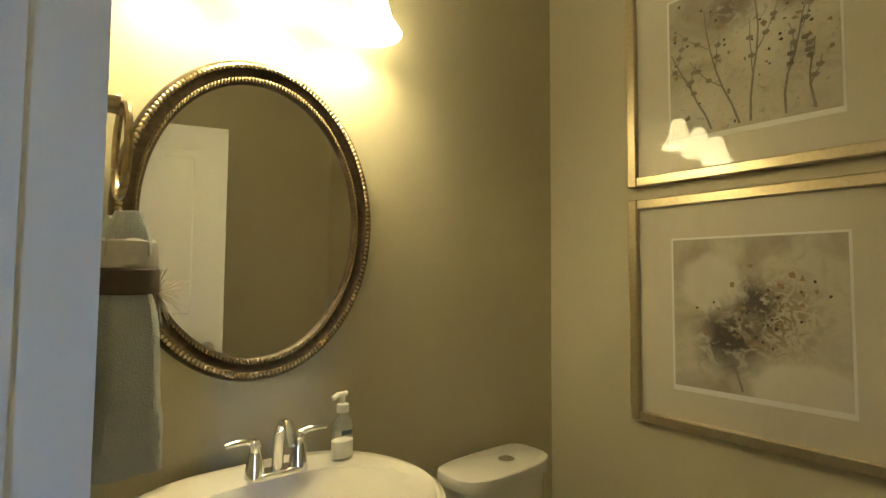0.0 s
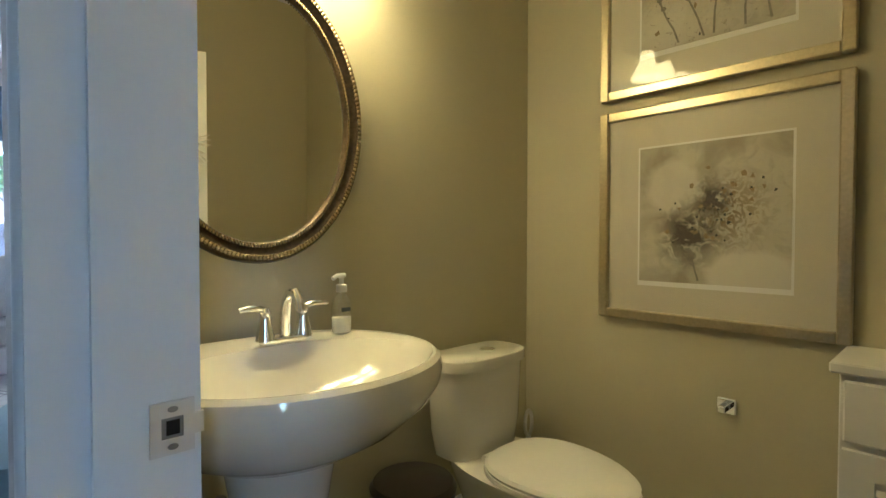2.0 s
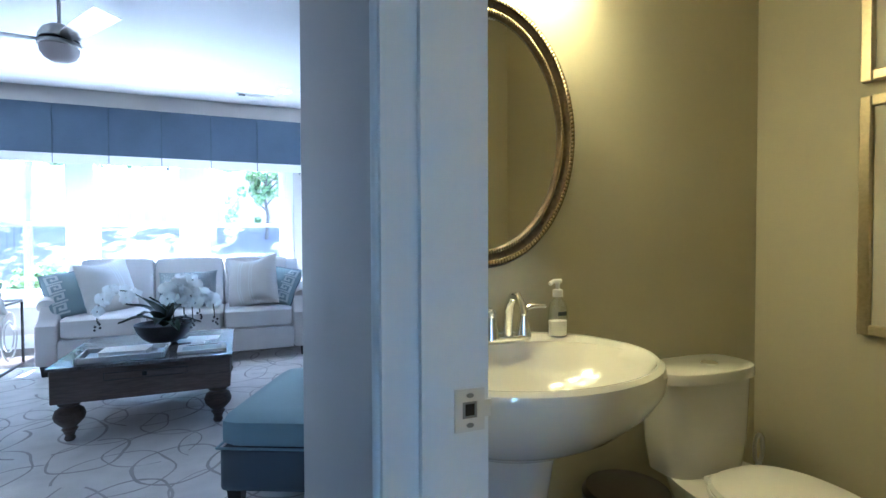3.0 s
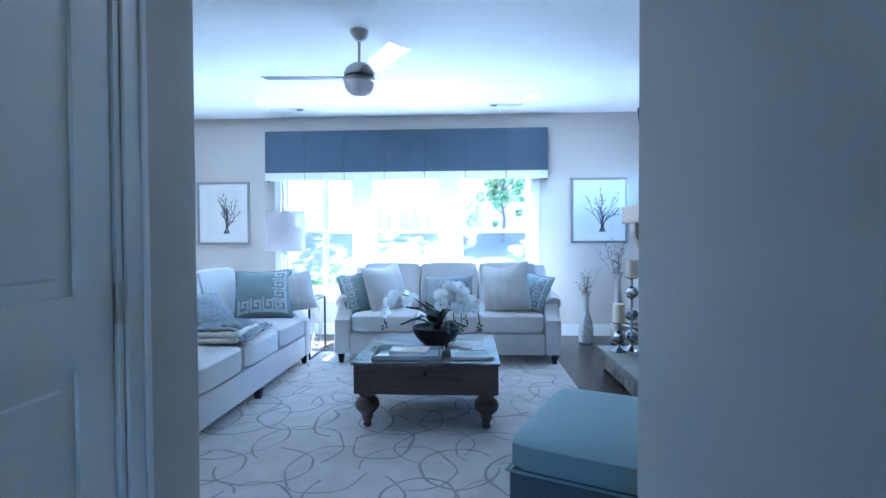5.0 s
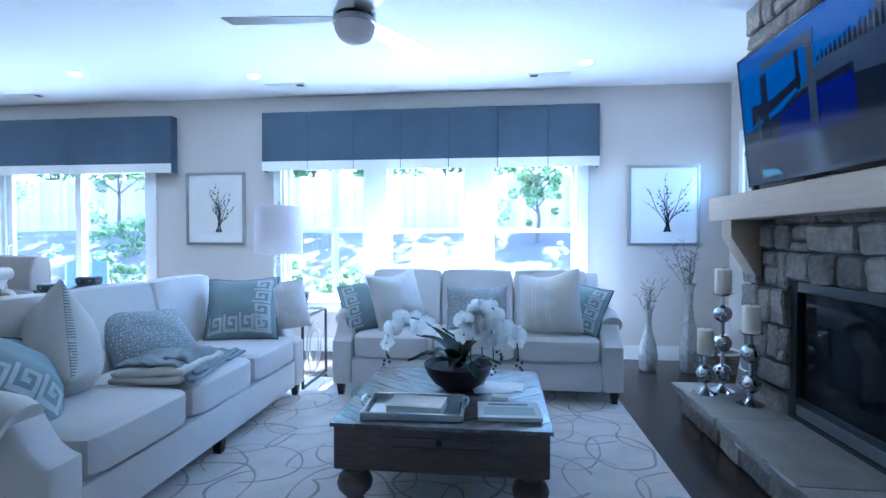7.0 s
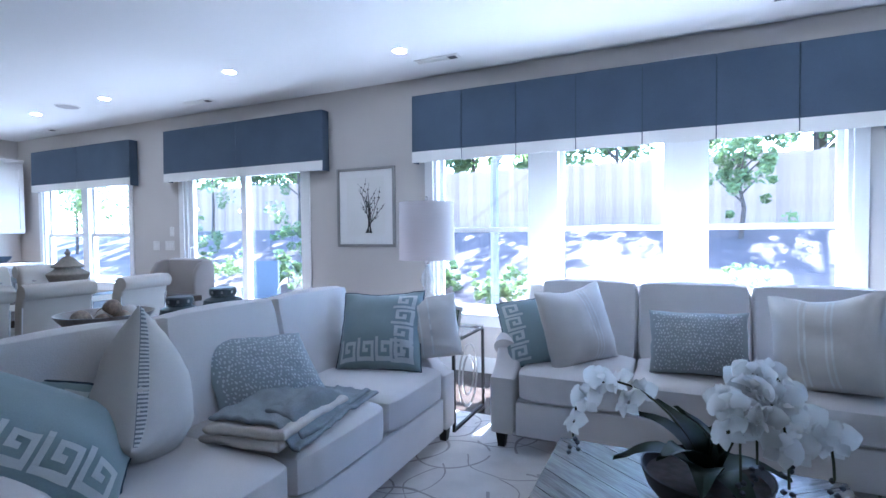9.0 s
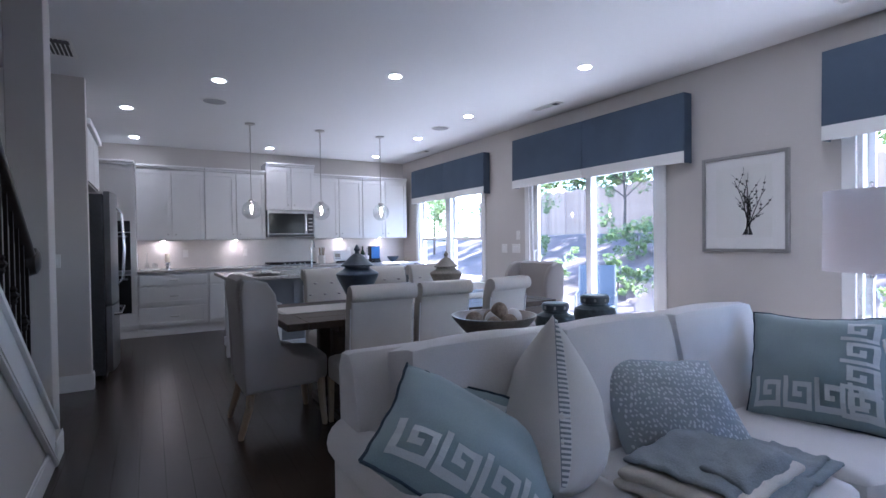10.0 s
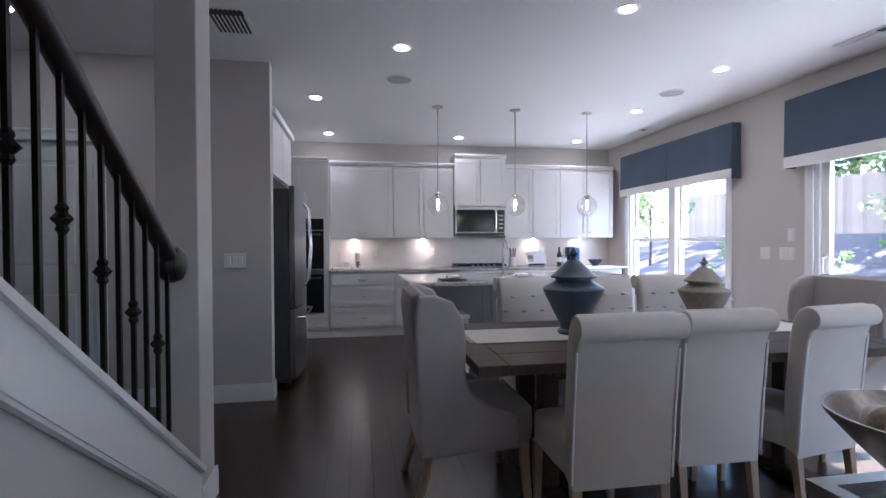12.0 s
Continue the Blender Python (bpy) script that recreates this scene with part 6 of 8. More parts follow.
# framed art
def watercolour(name, lower):
    """Paper with thin ink washes: pale discs, a clouded dark cluster and fine spatter."""
    m = bpy.data.materials.new(name)
    m.use_nodes = True
    n, ln = m.node_tree.nodes, m.node_tree.links
    b = n["Principled BSDF"]
    b.inputs["Roughness"].default_value = 0.75
    tc = n.new("ShaderNodeTexCoord")

    def cloud(scale, distort, lo, hi, detail=7):
        t = n.new("ShaderNodeTexNoise")
        t.inputs["Scale"].default_value, t.inputs["Detail"].default_value, t.inputs["Distortion"].default_value = scale, detail, distort
        ln.new(tc.outputs["Object"], t.inputs[0])
        r = n.new("ShaderNodeMapRange")
        r.inputs["From Min"].default_value, r.inputs["From Max"].default_value = lo, hi
        ln.new(t.outputs[0], r.inputs[0])
        return r.outputs[0]

    def disc(x, z, r0, r1, sx=1.0, rough=0.05):
        """1 inside a round patch at x, z, falling to 0 from r0 to r1 with a wandering edge."""
        t = n.new("ShaderNodeTexNoise")
        t.inputs["Scale"].default_value = 16
        ln.new(tc.outputs["Object"], t.inputs[0])
        w = n.new("ShaderNodeVectorMath")
        w.operation = "MULTIPLY_ADD"
        ln.new(t.outputs["Color"], w.inputs[0])
        w.inputs[1].default_value = (rough, 0, rough)
        ln.new(tc.outputs["Object"], w.inputs[2])
        d = n.new("ShaderNodeVectorMath")
        d.operation = "SUBTRACT"
        ln.new(w.outputs[0], d.inputs[0])
        d.inputs[1].default_value = (x + rough / 2, 0, z + rough / 2)
        k = n.new("ShaderNodeVectorMath")
        k.operation = "MULTIPLY"
        ln.new(d.outputs[0], k.inputs[0])
        k.inputs[1].default_value = (sx, 0, 1)
        e = n.new("ShaderNodeVectorMath")
        e.operation = "LENGTH"
        ln.new(k.outputs[0], e.inputs[0])
        r = n.new("ShaderNodeMapRange")
        r.inputs["From Min"].default_value, r.inputs["From Max"].default_value = r1, r0
        ln.new(e.outputs["Value"], r.inputs[0])
        return r.outputs[0]

    def times(a, c):
        t = n.new("ShaderNodeMath")
        t.operation = "MULTIPLY"
        ln.new(a, t.inputs[0])
        if isinstance(c, float):
            t.inputs[1].default_value = c
        else:
            ln.new(c, t.inputs[1])
        return t.outputs[0]

    def wash(under, colour, amount):
        t = n.new("ShaderNodeMix")
        t.data_type = "RGBA"
        ln.new(amount, t.inputs[0])
        if isinstance(under, tuple):
            t.inputs[6].default_value = (*under, 1)
        else:
            ln.new(under, t.inputs[6])
        t.inputs[7].default_value = (*colour, 1)
        return t.outputs[2]
    c = wash((0.50, 0.47, 0.38), (0.33, 0.29, 0.22), cloud(5, 1.2, 0.42, 0.66))
    c = wash(c, (0.34, 0.31, 0.25), times(cloud(22, 2.0, 0.5, 0.72), 0.5))
    if lower:
        c = wash(c, (0.62, 0.59, 0.51), times(disc(0.27, 0.47, 0.075, 0.10), 0.75))
        c = wash(c, (0.64, 0.61, 0.53), times(disc(0.50, 0.16, 0.085, 0.105, 0.75), 0.85))
        c = wash(c, (0.22, 0.165, 0.09), times(times(disc(0.43, 0.38, 0.03, 0.15), cloud(30, 2.5, 0.44, 0.54)), 1.0))
        c = wash(c, (0.075, 0.062, 0.058), times(times(disc(0.32, 0.31, 0.04, 0.13), cloud(18, 2.0, 0.36, 0.50)), 1.0))
        c = wash(c, (0.08, 0.068, 0.062), times(times(disc(0.39, 0.42, 0.02, 0.075), cloud(20, 2.0, 0.34, 0.48)), 1.0))
    else:
        c = wash(c, (0.60, 0.57, 0.49), times(disc(0.42, 0.40, 0.06, 0.14, 1.6), 0.8))
        c = wash(c, (0.60, 0.57, 0.49), times(disc(0.26, 0.20, 0.05, 0.13, 0.8), 0.7))
        c = wash(c, (0.12, 0.105, 0.095), times(times(disc(0.52, 0.50, 0.02, 0.07), cloud(20, 2.0, 0.34, 0.48)), 1.0))
        c = wash(c, (0.18, 0.15, 0.12), times(times(disc(0.34, 0.52, 0.02, 0.09), cloud(20, 2.0, 0.36, 0.50)), 1.0))
        c = wash(c, (0.20, 0.17, 0.13), times(cloud(26, 3.0, 0.60, 0.70), 0.6))
    ln.new(c, b.inputs["Base Color"])
    return m


def bath_art(z0, z1, seed):
    y0, y1 = 0.96, 1.71
    p = thing("framed_art", pose(2.528, y1, z0, 0, 0, -90), "champagne gold framed abstract botanical print with cream mat", "framed art", "powder room prints")
    w, h, f = y1 - y0, z1 - z0, 0.034
    bm = bmesh.new()
    box(bm, 0, f, -0.032, 0, 0, h, 0.004)
    box(bm, w - f, w, -0.032, 0, 0, h, 0.004)
    box(bm, f, w - f, -0.032, 0, 0, f, 0.004)
    box(bm, f, w - f, -0.032, 0, h - f, h, 0.004)
    part("frame", bm, M_GOLD, p, smooth=False)
    part("mat_board", B(f, w - f, -0.014, -0.002, f, h - f), M_MATB, p, smooth=False)
    part("mat_bevel", B(0.145, w - 0.135, -0.0155, -0.0142, 0.125, h - 0.14), M_PAPER, p, smooth=False)
    a0, a1, b0, b1 = 0.152, w - 0.142, 0.142, h - 0.147
    lower = seed == 2
    part("print_paper", B(a0, a1, -0.0172, -0.0158, b0, b1), watercolour("botanical_wash", lower), p, smooth=False)
    r2 = random.Random(seed)
    mx, mz = (a0 + a1) / 2, (b0 + b1) / 2
    for nm, mm, count, rad, q in (("ochre_fleck_layer", M_OCHRE, 22, 0.012, 0), ("dark_fleck_layer", M_INK, 30, 0.007, 1)):
        bm = bmesh.new()
        for k in range(count):
            t = r2.gauss(0, 0.5)
            cx, cz = (mx + 0.02 + 0.10 * t + r2.gauss(0, 0.05), mz + 0.02 + 0.07 * t + r2.gauss(0, 0.05)) if lower else (mx + r2.gauss(0, 0.12), mz + r2.gauss(0.05, 0.10))
            cx, cz = min(a1 - 0.02, max(a0 + 0.02, cx)), min(b1 - 0.02, max(b0 + 0.02, cz))
            a, n = r2.uniform(0, 6.28), r2.choice((3, 4, 5))
            bm.faces.new([bm.verts.new((cx + rad * r2.uniform(0.3, 1.1) * math.cos(a + 6.283 * c / n), -0.0175 - 0.0003 * q - 0.000004 * k, cz + rad * r2.uniform(0.3, 1.1) * math.sin(a + 6.283 * c / n))) for c in range(n)])
        part(nm, bm, mm, p, smooth=False)
    bm = bmesh.new()
    for x, ang, ln in ((mx - 0.03, 1.75, 0.10),) if lower else ((mx - 0.10, 1.75, 0.30), (mx - 0.02, 1.75, 0.40), (mx + 0.01, 1.62, 0.42), (mx + 0.10, 1.5, 0.34), (mx + 0.17, 1.6, 0.2)):
        twig(bm, x, b0 + 0.01, ang, ln, 0.0035, 1, r2, -0.0186)
    for v in bm.verts:
        v.co.x = min(a1 - 0.004, max(a0 + 0.004, v.co.x))
        v.co.z = min(b1 - 0.004, max(b0 + 0.004, v.co.z))
    part("stem_strokes", bm, M_GREYW, p, smooth=False)
    g = bmesh.new()
    g.faces.new([g.verts.new(q) for q in ((f, -0.024, f), (w - f, -0.024, f), (w - f, -0.024, h - f), (f, -0.024, h - f))])
    part("glazing", g, M_PICGL, p, smooth=False)


bath_art(0.83, 1.585, 2)
bath_art(1.63, 2.385, 6)

# pedestal sink
sink = thing("pedestal_sink", pose(1.29, 2.05, 0.003), "white porcelain oval pedestal sink with wide rim", "sink")
SR = 0.86


def sink_bowl():
    bm = bmesh.new()
    segs = 56

    def pt(a, rx, ry, z, cy=-0.29):
        x = rx * math.cos(a)
        y = ry * math.sin(a)
        if y > 0:
            y = min(y, 0.27) * 1.0
            x = rx * math.copysign(abs(math.cos(a)) ** 0.75, math.cos(a))
        return (x, cy + y, z)
    prof = [(0.11, 0.11, SR - 0.225, -0.24), (0.18, 0.16, SR - 0.205, -0.25), (0.265, 0.225, SR - 0.155, -0.27), (0.317, 0.268, SR - 0.10, -0.285), (0.338, 0.288, SR - 0.06, -0.29), (0.342, 0.292, SR - 0.03, -0.29), (0.336, 0.287, SR - 0.008, -0.29), (0.324, 0.277, SR, -0.29), (0.312, 0.255, SR - 0.001, -0.305),
            (0.296, 0.212, SR - 0.008, -0.338), (0.282, 0.198, SR - 0.03, -0.34), (0.245, 0.165, SR - 0.08, -0.34), (0.16, 0.11, SR - 0.125, -0.335), (0.03, 0.025, SR - 0.14, -0.33)]
    rings = [[bm.verts.new(pt(2 * math.pi * i / segs, rx, ry, z, cy)) for i in range(segs)] for rx, ry, z, cy in prof]
    for r, s in zip(rings, rings[1:]):
        for i in range(segs):
            bm.faces.new((r[i], r[(i + 1) % segs], s[(i + 1) % segs], s[i]))
    bm.faces.new(rings[-1])
    bm.faces.new(rings[0][::-1])
    return bm


part("basin", sink_bowl(), M_PORC, sink)
part("pedestal", lathe([(0.125, 0), (0.13, 0.02), (0.105, 0.05), (0.092, 0.15), (0.088, 0.35), (0.10, 0.50), (0.125, 0.66)], 32, (0, -0.21, 0), squash=(1.1, 0.95)), M_PORC, sink)
part("drain", lathe([(0.022, SR - 0.137), (0.022, SR - 0.134), (0, SR - 0.136)], 18, (0, -0.33, 0)), M_CHROME, sink)
part("supply_trap", tube([(-0.10, -0.10, 0.50), (-0.10, -0.06, 0.44), (-0.10, -0.02, 0.44)], 0.016, 10), M_CHROME, sink)
fc = thing("faucet", pose(1.335, 1.915, 0.003 + SR) @ Matrix.Scale(0.86, 4), "polished chrome two-handle centerset bathroom faucet", "faucet")
part("base_plate", puff(0.165, 0.055, 0.022, 0.0, at=(0, 0, 0.010), squish=4), M_CHROME, fc)
part("spout", tube([(0, 0, 0.015), (0, -0.002, 0.06), (0, -0.012, 0.115), (0, -0.035, 0.145), (0, -0.065, 0.148), (0, -0.09, 0.125), (0, -0.098, 0.10)], 0.017, 14, taper=0.7), M_CHROME, fc)
for s in (-1, 1):
    hb = part("handle_base", lathe([(0.027, 0.012), (0.024, 0.03), (0.016, 0.07), (0.014, 0.085), (0.017, 0.092), (0.012, 0.105), (0, 0.107)], 20, (s * 0.058, 0, 0)), M_CHROME, fc)
    part("lever", tube([(s * 0.058, 0, 0.098), (s * 0.085, -0.005, 0.106), (s * 0.115, -0.008, 0.107), (s * 0.135, -0.008, 0.104)], 0.009, 10, taper=0.75), M_CHROME, hb)
soap = thing("soap_dispenser", pose(1.505, 1.925, 0.003 + SR) @ Matrix.Scale(0.86, 4), "clear hand soap pump bottle with white pump", "soap bottle")
part("bottle", lathe([(0.034, 0), (0.036, 0.006), (0.036, 0.085), (0.030, 0.108), (0.016, 0.122), (0.016, 0.132), (0, 0.132)], 22, squash=(1, 0.7)), M_CLEAR, soap)
part("liquid_soap", lathe([(0.032, 0.003), (0.033, 0.05), (0, 0.05)], 20, squash=(1, 0.68)), M_PAPER, soap)
part("label_band", B(-0.016, 0.016, -0.027, -0.0258, 0.070, 0.083), M_URN, soap)
part("pump_collar", lathe([(0.017, 0.130), (0.017, 0.152), (0.007, 0.156), (0.007, 0.178), (0, 0.178)], 16), M_PLAST, soap)
part("pump_nozzle", tube([(0.012, 0, 0.182), (-0.02, -0.004, 0.182), (-0.036, -0.008, 0.174)], 0.007, 8), M_PLAST, soap)

# toilet
TX = 2.065
wc = thing("toilet", pose(TX, 2.045, 0.003), "white two-piece toilet with closed lid and dual flush", "toilet")


def rounded_slab(w, d, z0, z1, cy, front, taper=1.0, segs=40):
    bm = bmesh.new()
    rings = []
    for z, k in ((z0, taper), (z0 + 0.3 * (z1 - z0), 0.5 + 0.5 * taper + (0.5 - 0.5 * taper) * 0.3), (z1 - 0.012, 1.0), (z1 - 0.003, 0.985), (z1, 0.95)):
        ring = []
        for i in range(segs):
            a = 2 * math.pi * i / segs
            c, s = math.cos(a), math.sin(a)
            p = 0.5 if s > 0 else 0.75
            ring.append(bm.verts.new((k * w / 2 * math.copysign(abs(c) ** p, c), cy + k * d / 2 * math.copysign(abs(s) ** (0.4 if s > 0 else front), s), z)))
        rings.append(ring)
    for r, s in zip(rings, rings[1:]):
        for i in range(segs):
            bm.faces.new((r[i], r[(i + 1) % segs], s[(i + 1) % segs], s[i]))
    bm.faces.new(rings[-1])
    bm.faces.new(rings[0][::-1])
    return bm


part("tank", rounded_slab(0.375, 0.185, 0.385, 0.685, -0.115, 0.7, 0.86), M_PORC, wc)
lid = part("tank_lid", rounded_slab(0.40, 0.205, 0.686, 0.722, -0.118, 0.7), M_PORC, wc)
part("flush_button", lathe([(0.026, 0.722), (0.026, 0.727), (0.022, 0.729), (0, 0.729)], 22, (0.03, -0.13, 0)), M_CHROME, lid)


def bowl_rings(prof, segs=40):
    bm = bmesh.new()
    rings = []
    for rx, yb, yf, z in prof:
        ring = []
        for i in range(segs):
            a = 2 * math.pi * i / segs
            c, s = math.cos(a), math.sin(a)
            cy = (yb + yf) / 2 + 0.05
            ry = (yb - cy) if s > 0 else (cy - yf)
            ring.append(bm.verts.new((rx * math.copysign(abs(c) ** (0.7 if s > 0 else 0.95), c), cy + ry * s, z)))
        rings.append(ring)
    for r, s in zip(rings, rings[1:]):
        for i in range(segs):
            bm.faces.new((r[i], r[(i + 1) % segs], s[(i + 1) % segs], s[i]))
    bm.faces.new(rings[-1])
    bm.faces.new(rings[0][::-1])
    return bm


part("bowl", bowl_rings([(0.12, -0.12, -0.52, 0), (0.11, -0.12, -0.50, 0.05), (0.10, -0.12, -0.47, 0.15), (0.14, -0.08, -0.56, 0.27), (0.182, -0.05, -0.675, 0.36), (0.185, -0.05, -0.685, 0.385)]), M_PORC, wc)
part("seat", bowl_rings([(0.188, -0.225, -0.692, 0.388), (0.190, -0.222, -0.695, 0.395), (0.188, -0.225, -0.692, 0.404)]), M_PLAST, wc)
part("seat_lid", bowl_rings([(0.186, -0.228, -0.69, 0.406), (0.188, -0.225, -0.693, 0.414), (0.180, -0.235, -0.68, 0.424), (0.12, -0.29, -0.60, 0.430), (0.03, -0.40, -0.48, 0.431)]), M_PLAST, wc)
for s in (-1, 1):
    part("seat_hinge", tube([(s * 0.07 - 0.02, -0.225, 0.40), (s * 0.07 + 0.02, -0.225, 0.40)], 0.012, 10), M_PLAST, wc)

bn = thing("pedal_bin", pose(1.74, 1.90, 0.003) @ Matrix.Scale(1.06, 4), "dark bronze round pedal waste bin between sink and toilet", "waste bin")
part("bin_body", lathe([(0.105, 0), (0.11, 0.01), (0.118, 0.32), (0.12, 0.325), (0, 0.325)], 30), M_DARKLID, bn)
part("bin_lid", lathe([(0.124, 0.327), (0.126, 0.345), (0.115, 0.362), (0.06, 0.374), (0, 0.376)], 30), M_DARKLID, bn)
tb = thing("toilet_brush", pose(2.36, 1.93, 0.003), "white toilet brush in holder beside the toilet", "toilet brush")
part("holder", lathe([(0.045, 0), (0.05, 0.02), (0.042, 0.12), (0.035, 0.14), (0, 0.14)], 20), M_PLAST, tb)
pts = [(0, 0, 0.13), (0, 0, 0.34)]
part("handle", tube(pts, 0.010, 10), M_PLAST, tb)
lp = [(0.022 * math.cos(a), 0, 0.39 + 0.05 * math.sin(a)) for a in [2 * math.pi * i / 20 - math.pi / 2 for i in range(21)]]
part("handle_loop", tube(lp, 0.007, 8), M_PLAST, tb)
tp = thing("paper_holder", pose(2.528, 1.272, 0.585, 0, 0, -90), "square chrome toilet paper post on the wall", "paper holder")
part("rose", B(-0.029, 0.029, -0.012, 0, -0.026, 0.026, 0.004), M_CHROME, tp, smooth=False)
part("post", B(-0.011, 0.011, -0.06, -0.012, -0.011, 0.011, 0.003), M_CHROME, tp, smooth=False)

# towel on a ring
tw = thing("towel_ring", pose(0.922, 1.74, 1.50), "bronze towel ring on the powder room wall", "towel ring")
part("mount", tube([(0, 0, 0.09), (0.065, 0, 0.09)], 0.016, 14), M_BRONZE, tw)
part("ring", tube([(0.07, 0.075 * math.cos(a), 0.015 + 0.075 * math.sin(a)) for a in [2 * math.pi * i / 32 for i in range(33)]], 0.006, 8), M_BRONZE, tw)


def towel_fold(y0, x0, w, d, z0, z1, seed):
    bm = bmesh.new()
    rings = []
    n, segs = 40, 36
    for k in range(n + 1):
        u = k / n
        z = z0 + (z1 - z0) * u
        waist = math.exp(-((u - 0.74) / 0.10) ** 2)
        pinch = (1 - 0.22 * waist) * (1 if u < 0.8 else 1 - 0.55 * ((u - 0.8) / 0.2) ** 1.5)
        flare = 1 + 0.62 * max(0.0, 0.72 - u) + (0.05 if 0.12 < u < 0.22 else 0.0)
        ring = []
        for i in range(segs):
            a = 2 * math.pi * i / segs
            c, s = math.cos(a), math.sin(a)
            r = 1 + 0.13 * noise.noise((c * 2.2, s * 2.2 + seed, z * 7)) + 0.03 * noise.noise((c * 9, s * 9, z * 60))
            ring.append(bm.verts.new((x0 + d / 2 * r * pinch * flare * math.copysign(abs(c) ** 0.6, c), y0 + w / 2 * r * pinch * flare * math.copysign(abs(s) ** 0.7, s), z + 0.006 * noise.noise((c * 3, s * 3, seed)))))
        rings.append(ring)
    for r, s in zip(rings, rings[1:]):
        for i in range(segs):
            bm.faces.new((r[i], r[(i + 1) % segs], s[(i + 1) % segs], s[i]))
    bm.faces.new(rings[-1])
    bm.faces.new(rings[0][::-1])
    return bm


th = thing("hand_towel", pose(0.940, 1.74, 0), "grey-blue plush hand towels tied with brown ribbon and feathers", "towel")
part("towel_fold", towel_fold(-0.045, 0.060, 0.105, 0.075, 1.03, 1.41, 1), M_TOWEL, th)
part("towel_fold", towel_fold(0.05, 0.058, 0.105, 0.085, 1.00, 1.41, 5), M_TOWEL, th)
part("sheer_band", lathe([(0.055, 1.325), (0.057, 1.33), (0.055, 1.365), (0.05, 1.37)], 24, (0.060, 0, 0), squash=(0.86, 1.75)), M_RIBBONW, th, "sheer white ribbon")
part("ribbon_band", lathe([(0.056, 1.285), (0.058, 1.288), (0.058, 1.322), (0.056, 1.325)], 24, (0.060, 0, 0), squash=(0.88, 1.78)), M_RIBBON, th, "brown satin ribbon")
r2 = random.Random(8)
bm = bmesh.new()
for k in range(60):
    a, e = r2.uniform(-1.4, 1.4), r2.uniform(-1.4, 1.4)
    d = Vector((math.cos(a) * math.cos(e), math.sin(a) * math.cos(e) - 0.3, math.sin(e))) * r2.uniform(0.02, 0.055)
    o = Vector((0.105, -0.02, 1.285))
    tube([o, o + d * 0.6, o + d + Vector((0, 0, -0.006))], 0.0014, 4, bm=bm, taper=0.3)
part("feather_tuft", bm, M_FEATH, th, "cream feather tuft")

# small cabinet with bottles
cb = thing("bathroom_cabinet", pose(2.525, 0.62, 0.003), "white slim bathroom cabinet with louvered door against the wall", "cabinet")
part("body", B(-0.25, 0.0, -0.30, 0.335, 0.02, 0.80, 0.003), M_CAB, cb, smooth=False)
part("cabinet_top", B(-0.275, 0.0, -0.32, 0.352, 0.801, 0.827, 0.004), M_CAB, cb, smooth=False)
part("drawer_front", B(-0.268, -0.251, -0.285, 0.325, 0.64, 0.785, 0.004), M_CAB, cb, smooth=False)
df = part("louver_door", B(-0.268, -0.262, -0.285, 0.325, 0.05, 0.625), M_CAB, cb, smooth=False)
for a, b, c, d in ((-0.285, -0.225, 0.05, 0.625), (0.265, 0.325, 0.05, 0.625), (-0.225, 0.265, 0.565, 0.625), (-0.225, 0.265, 0.05, 0.11)):
    part("door_rail", B(-0.277, -0.268, a, b, c, d), M_CAB, df, smooth=False)
for i in range(15):
    z = 0.122 + i * 0.030
    bm = B(-0.012, 0.012, -0.222, 0.262, -0.003, 0.003)
    bmesh.ops.transform(bm, matrix=pose(-0.270, 0, z, 0, -38, 0), verts=bm.verts)
    part("louver", bm, M_CAB, df, smooth=False)
for dy, hgt, capm, lab in ((0.175, 0.225, M_BLUEB, "white aerosol air freshener can with blue cap"), (0.10, 0.17, M_PLAST, "small clear bottle with white pump top")):
    bo = thing("spray_can", pose(2.525 - 0.115 - (0.09 if dy < 0.15 else 0), 0.62 + dy, 0.831), lab, "can", "bottles on the cabinet")
    part("can_body", lathe([(0.026, 0), (0.027, 0.004), (0.027, hgt * 0.78), (0.022, hgt * 0.82), (0, hgt * 0.82)], 24), M_PAPER if dy > 0.15 else M_CLEAR, bo)
    part("cap", lathe([(0.0255, hgt * 0.80), (0.026, hgt * 0.93), (0.018, hgt), (0, hgt)], 24), capm, bo)
    for k, (za, zb) in enumerate(((0.25, 0.36), (0.12, 0.2), (0.5, 0.54), (0.60, 0.62))):
        part("label_bar", B(-0.0285, -0.0272, -0.010, 0.012, hgt * za, hgt * zb), M_INK if k < 2 else M_SILV, bo, smooth=False)

# ---- kitchen ----
KX, BX, UX = -9.018, -8.40, -8.69


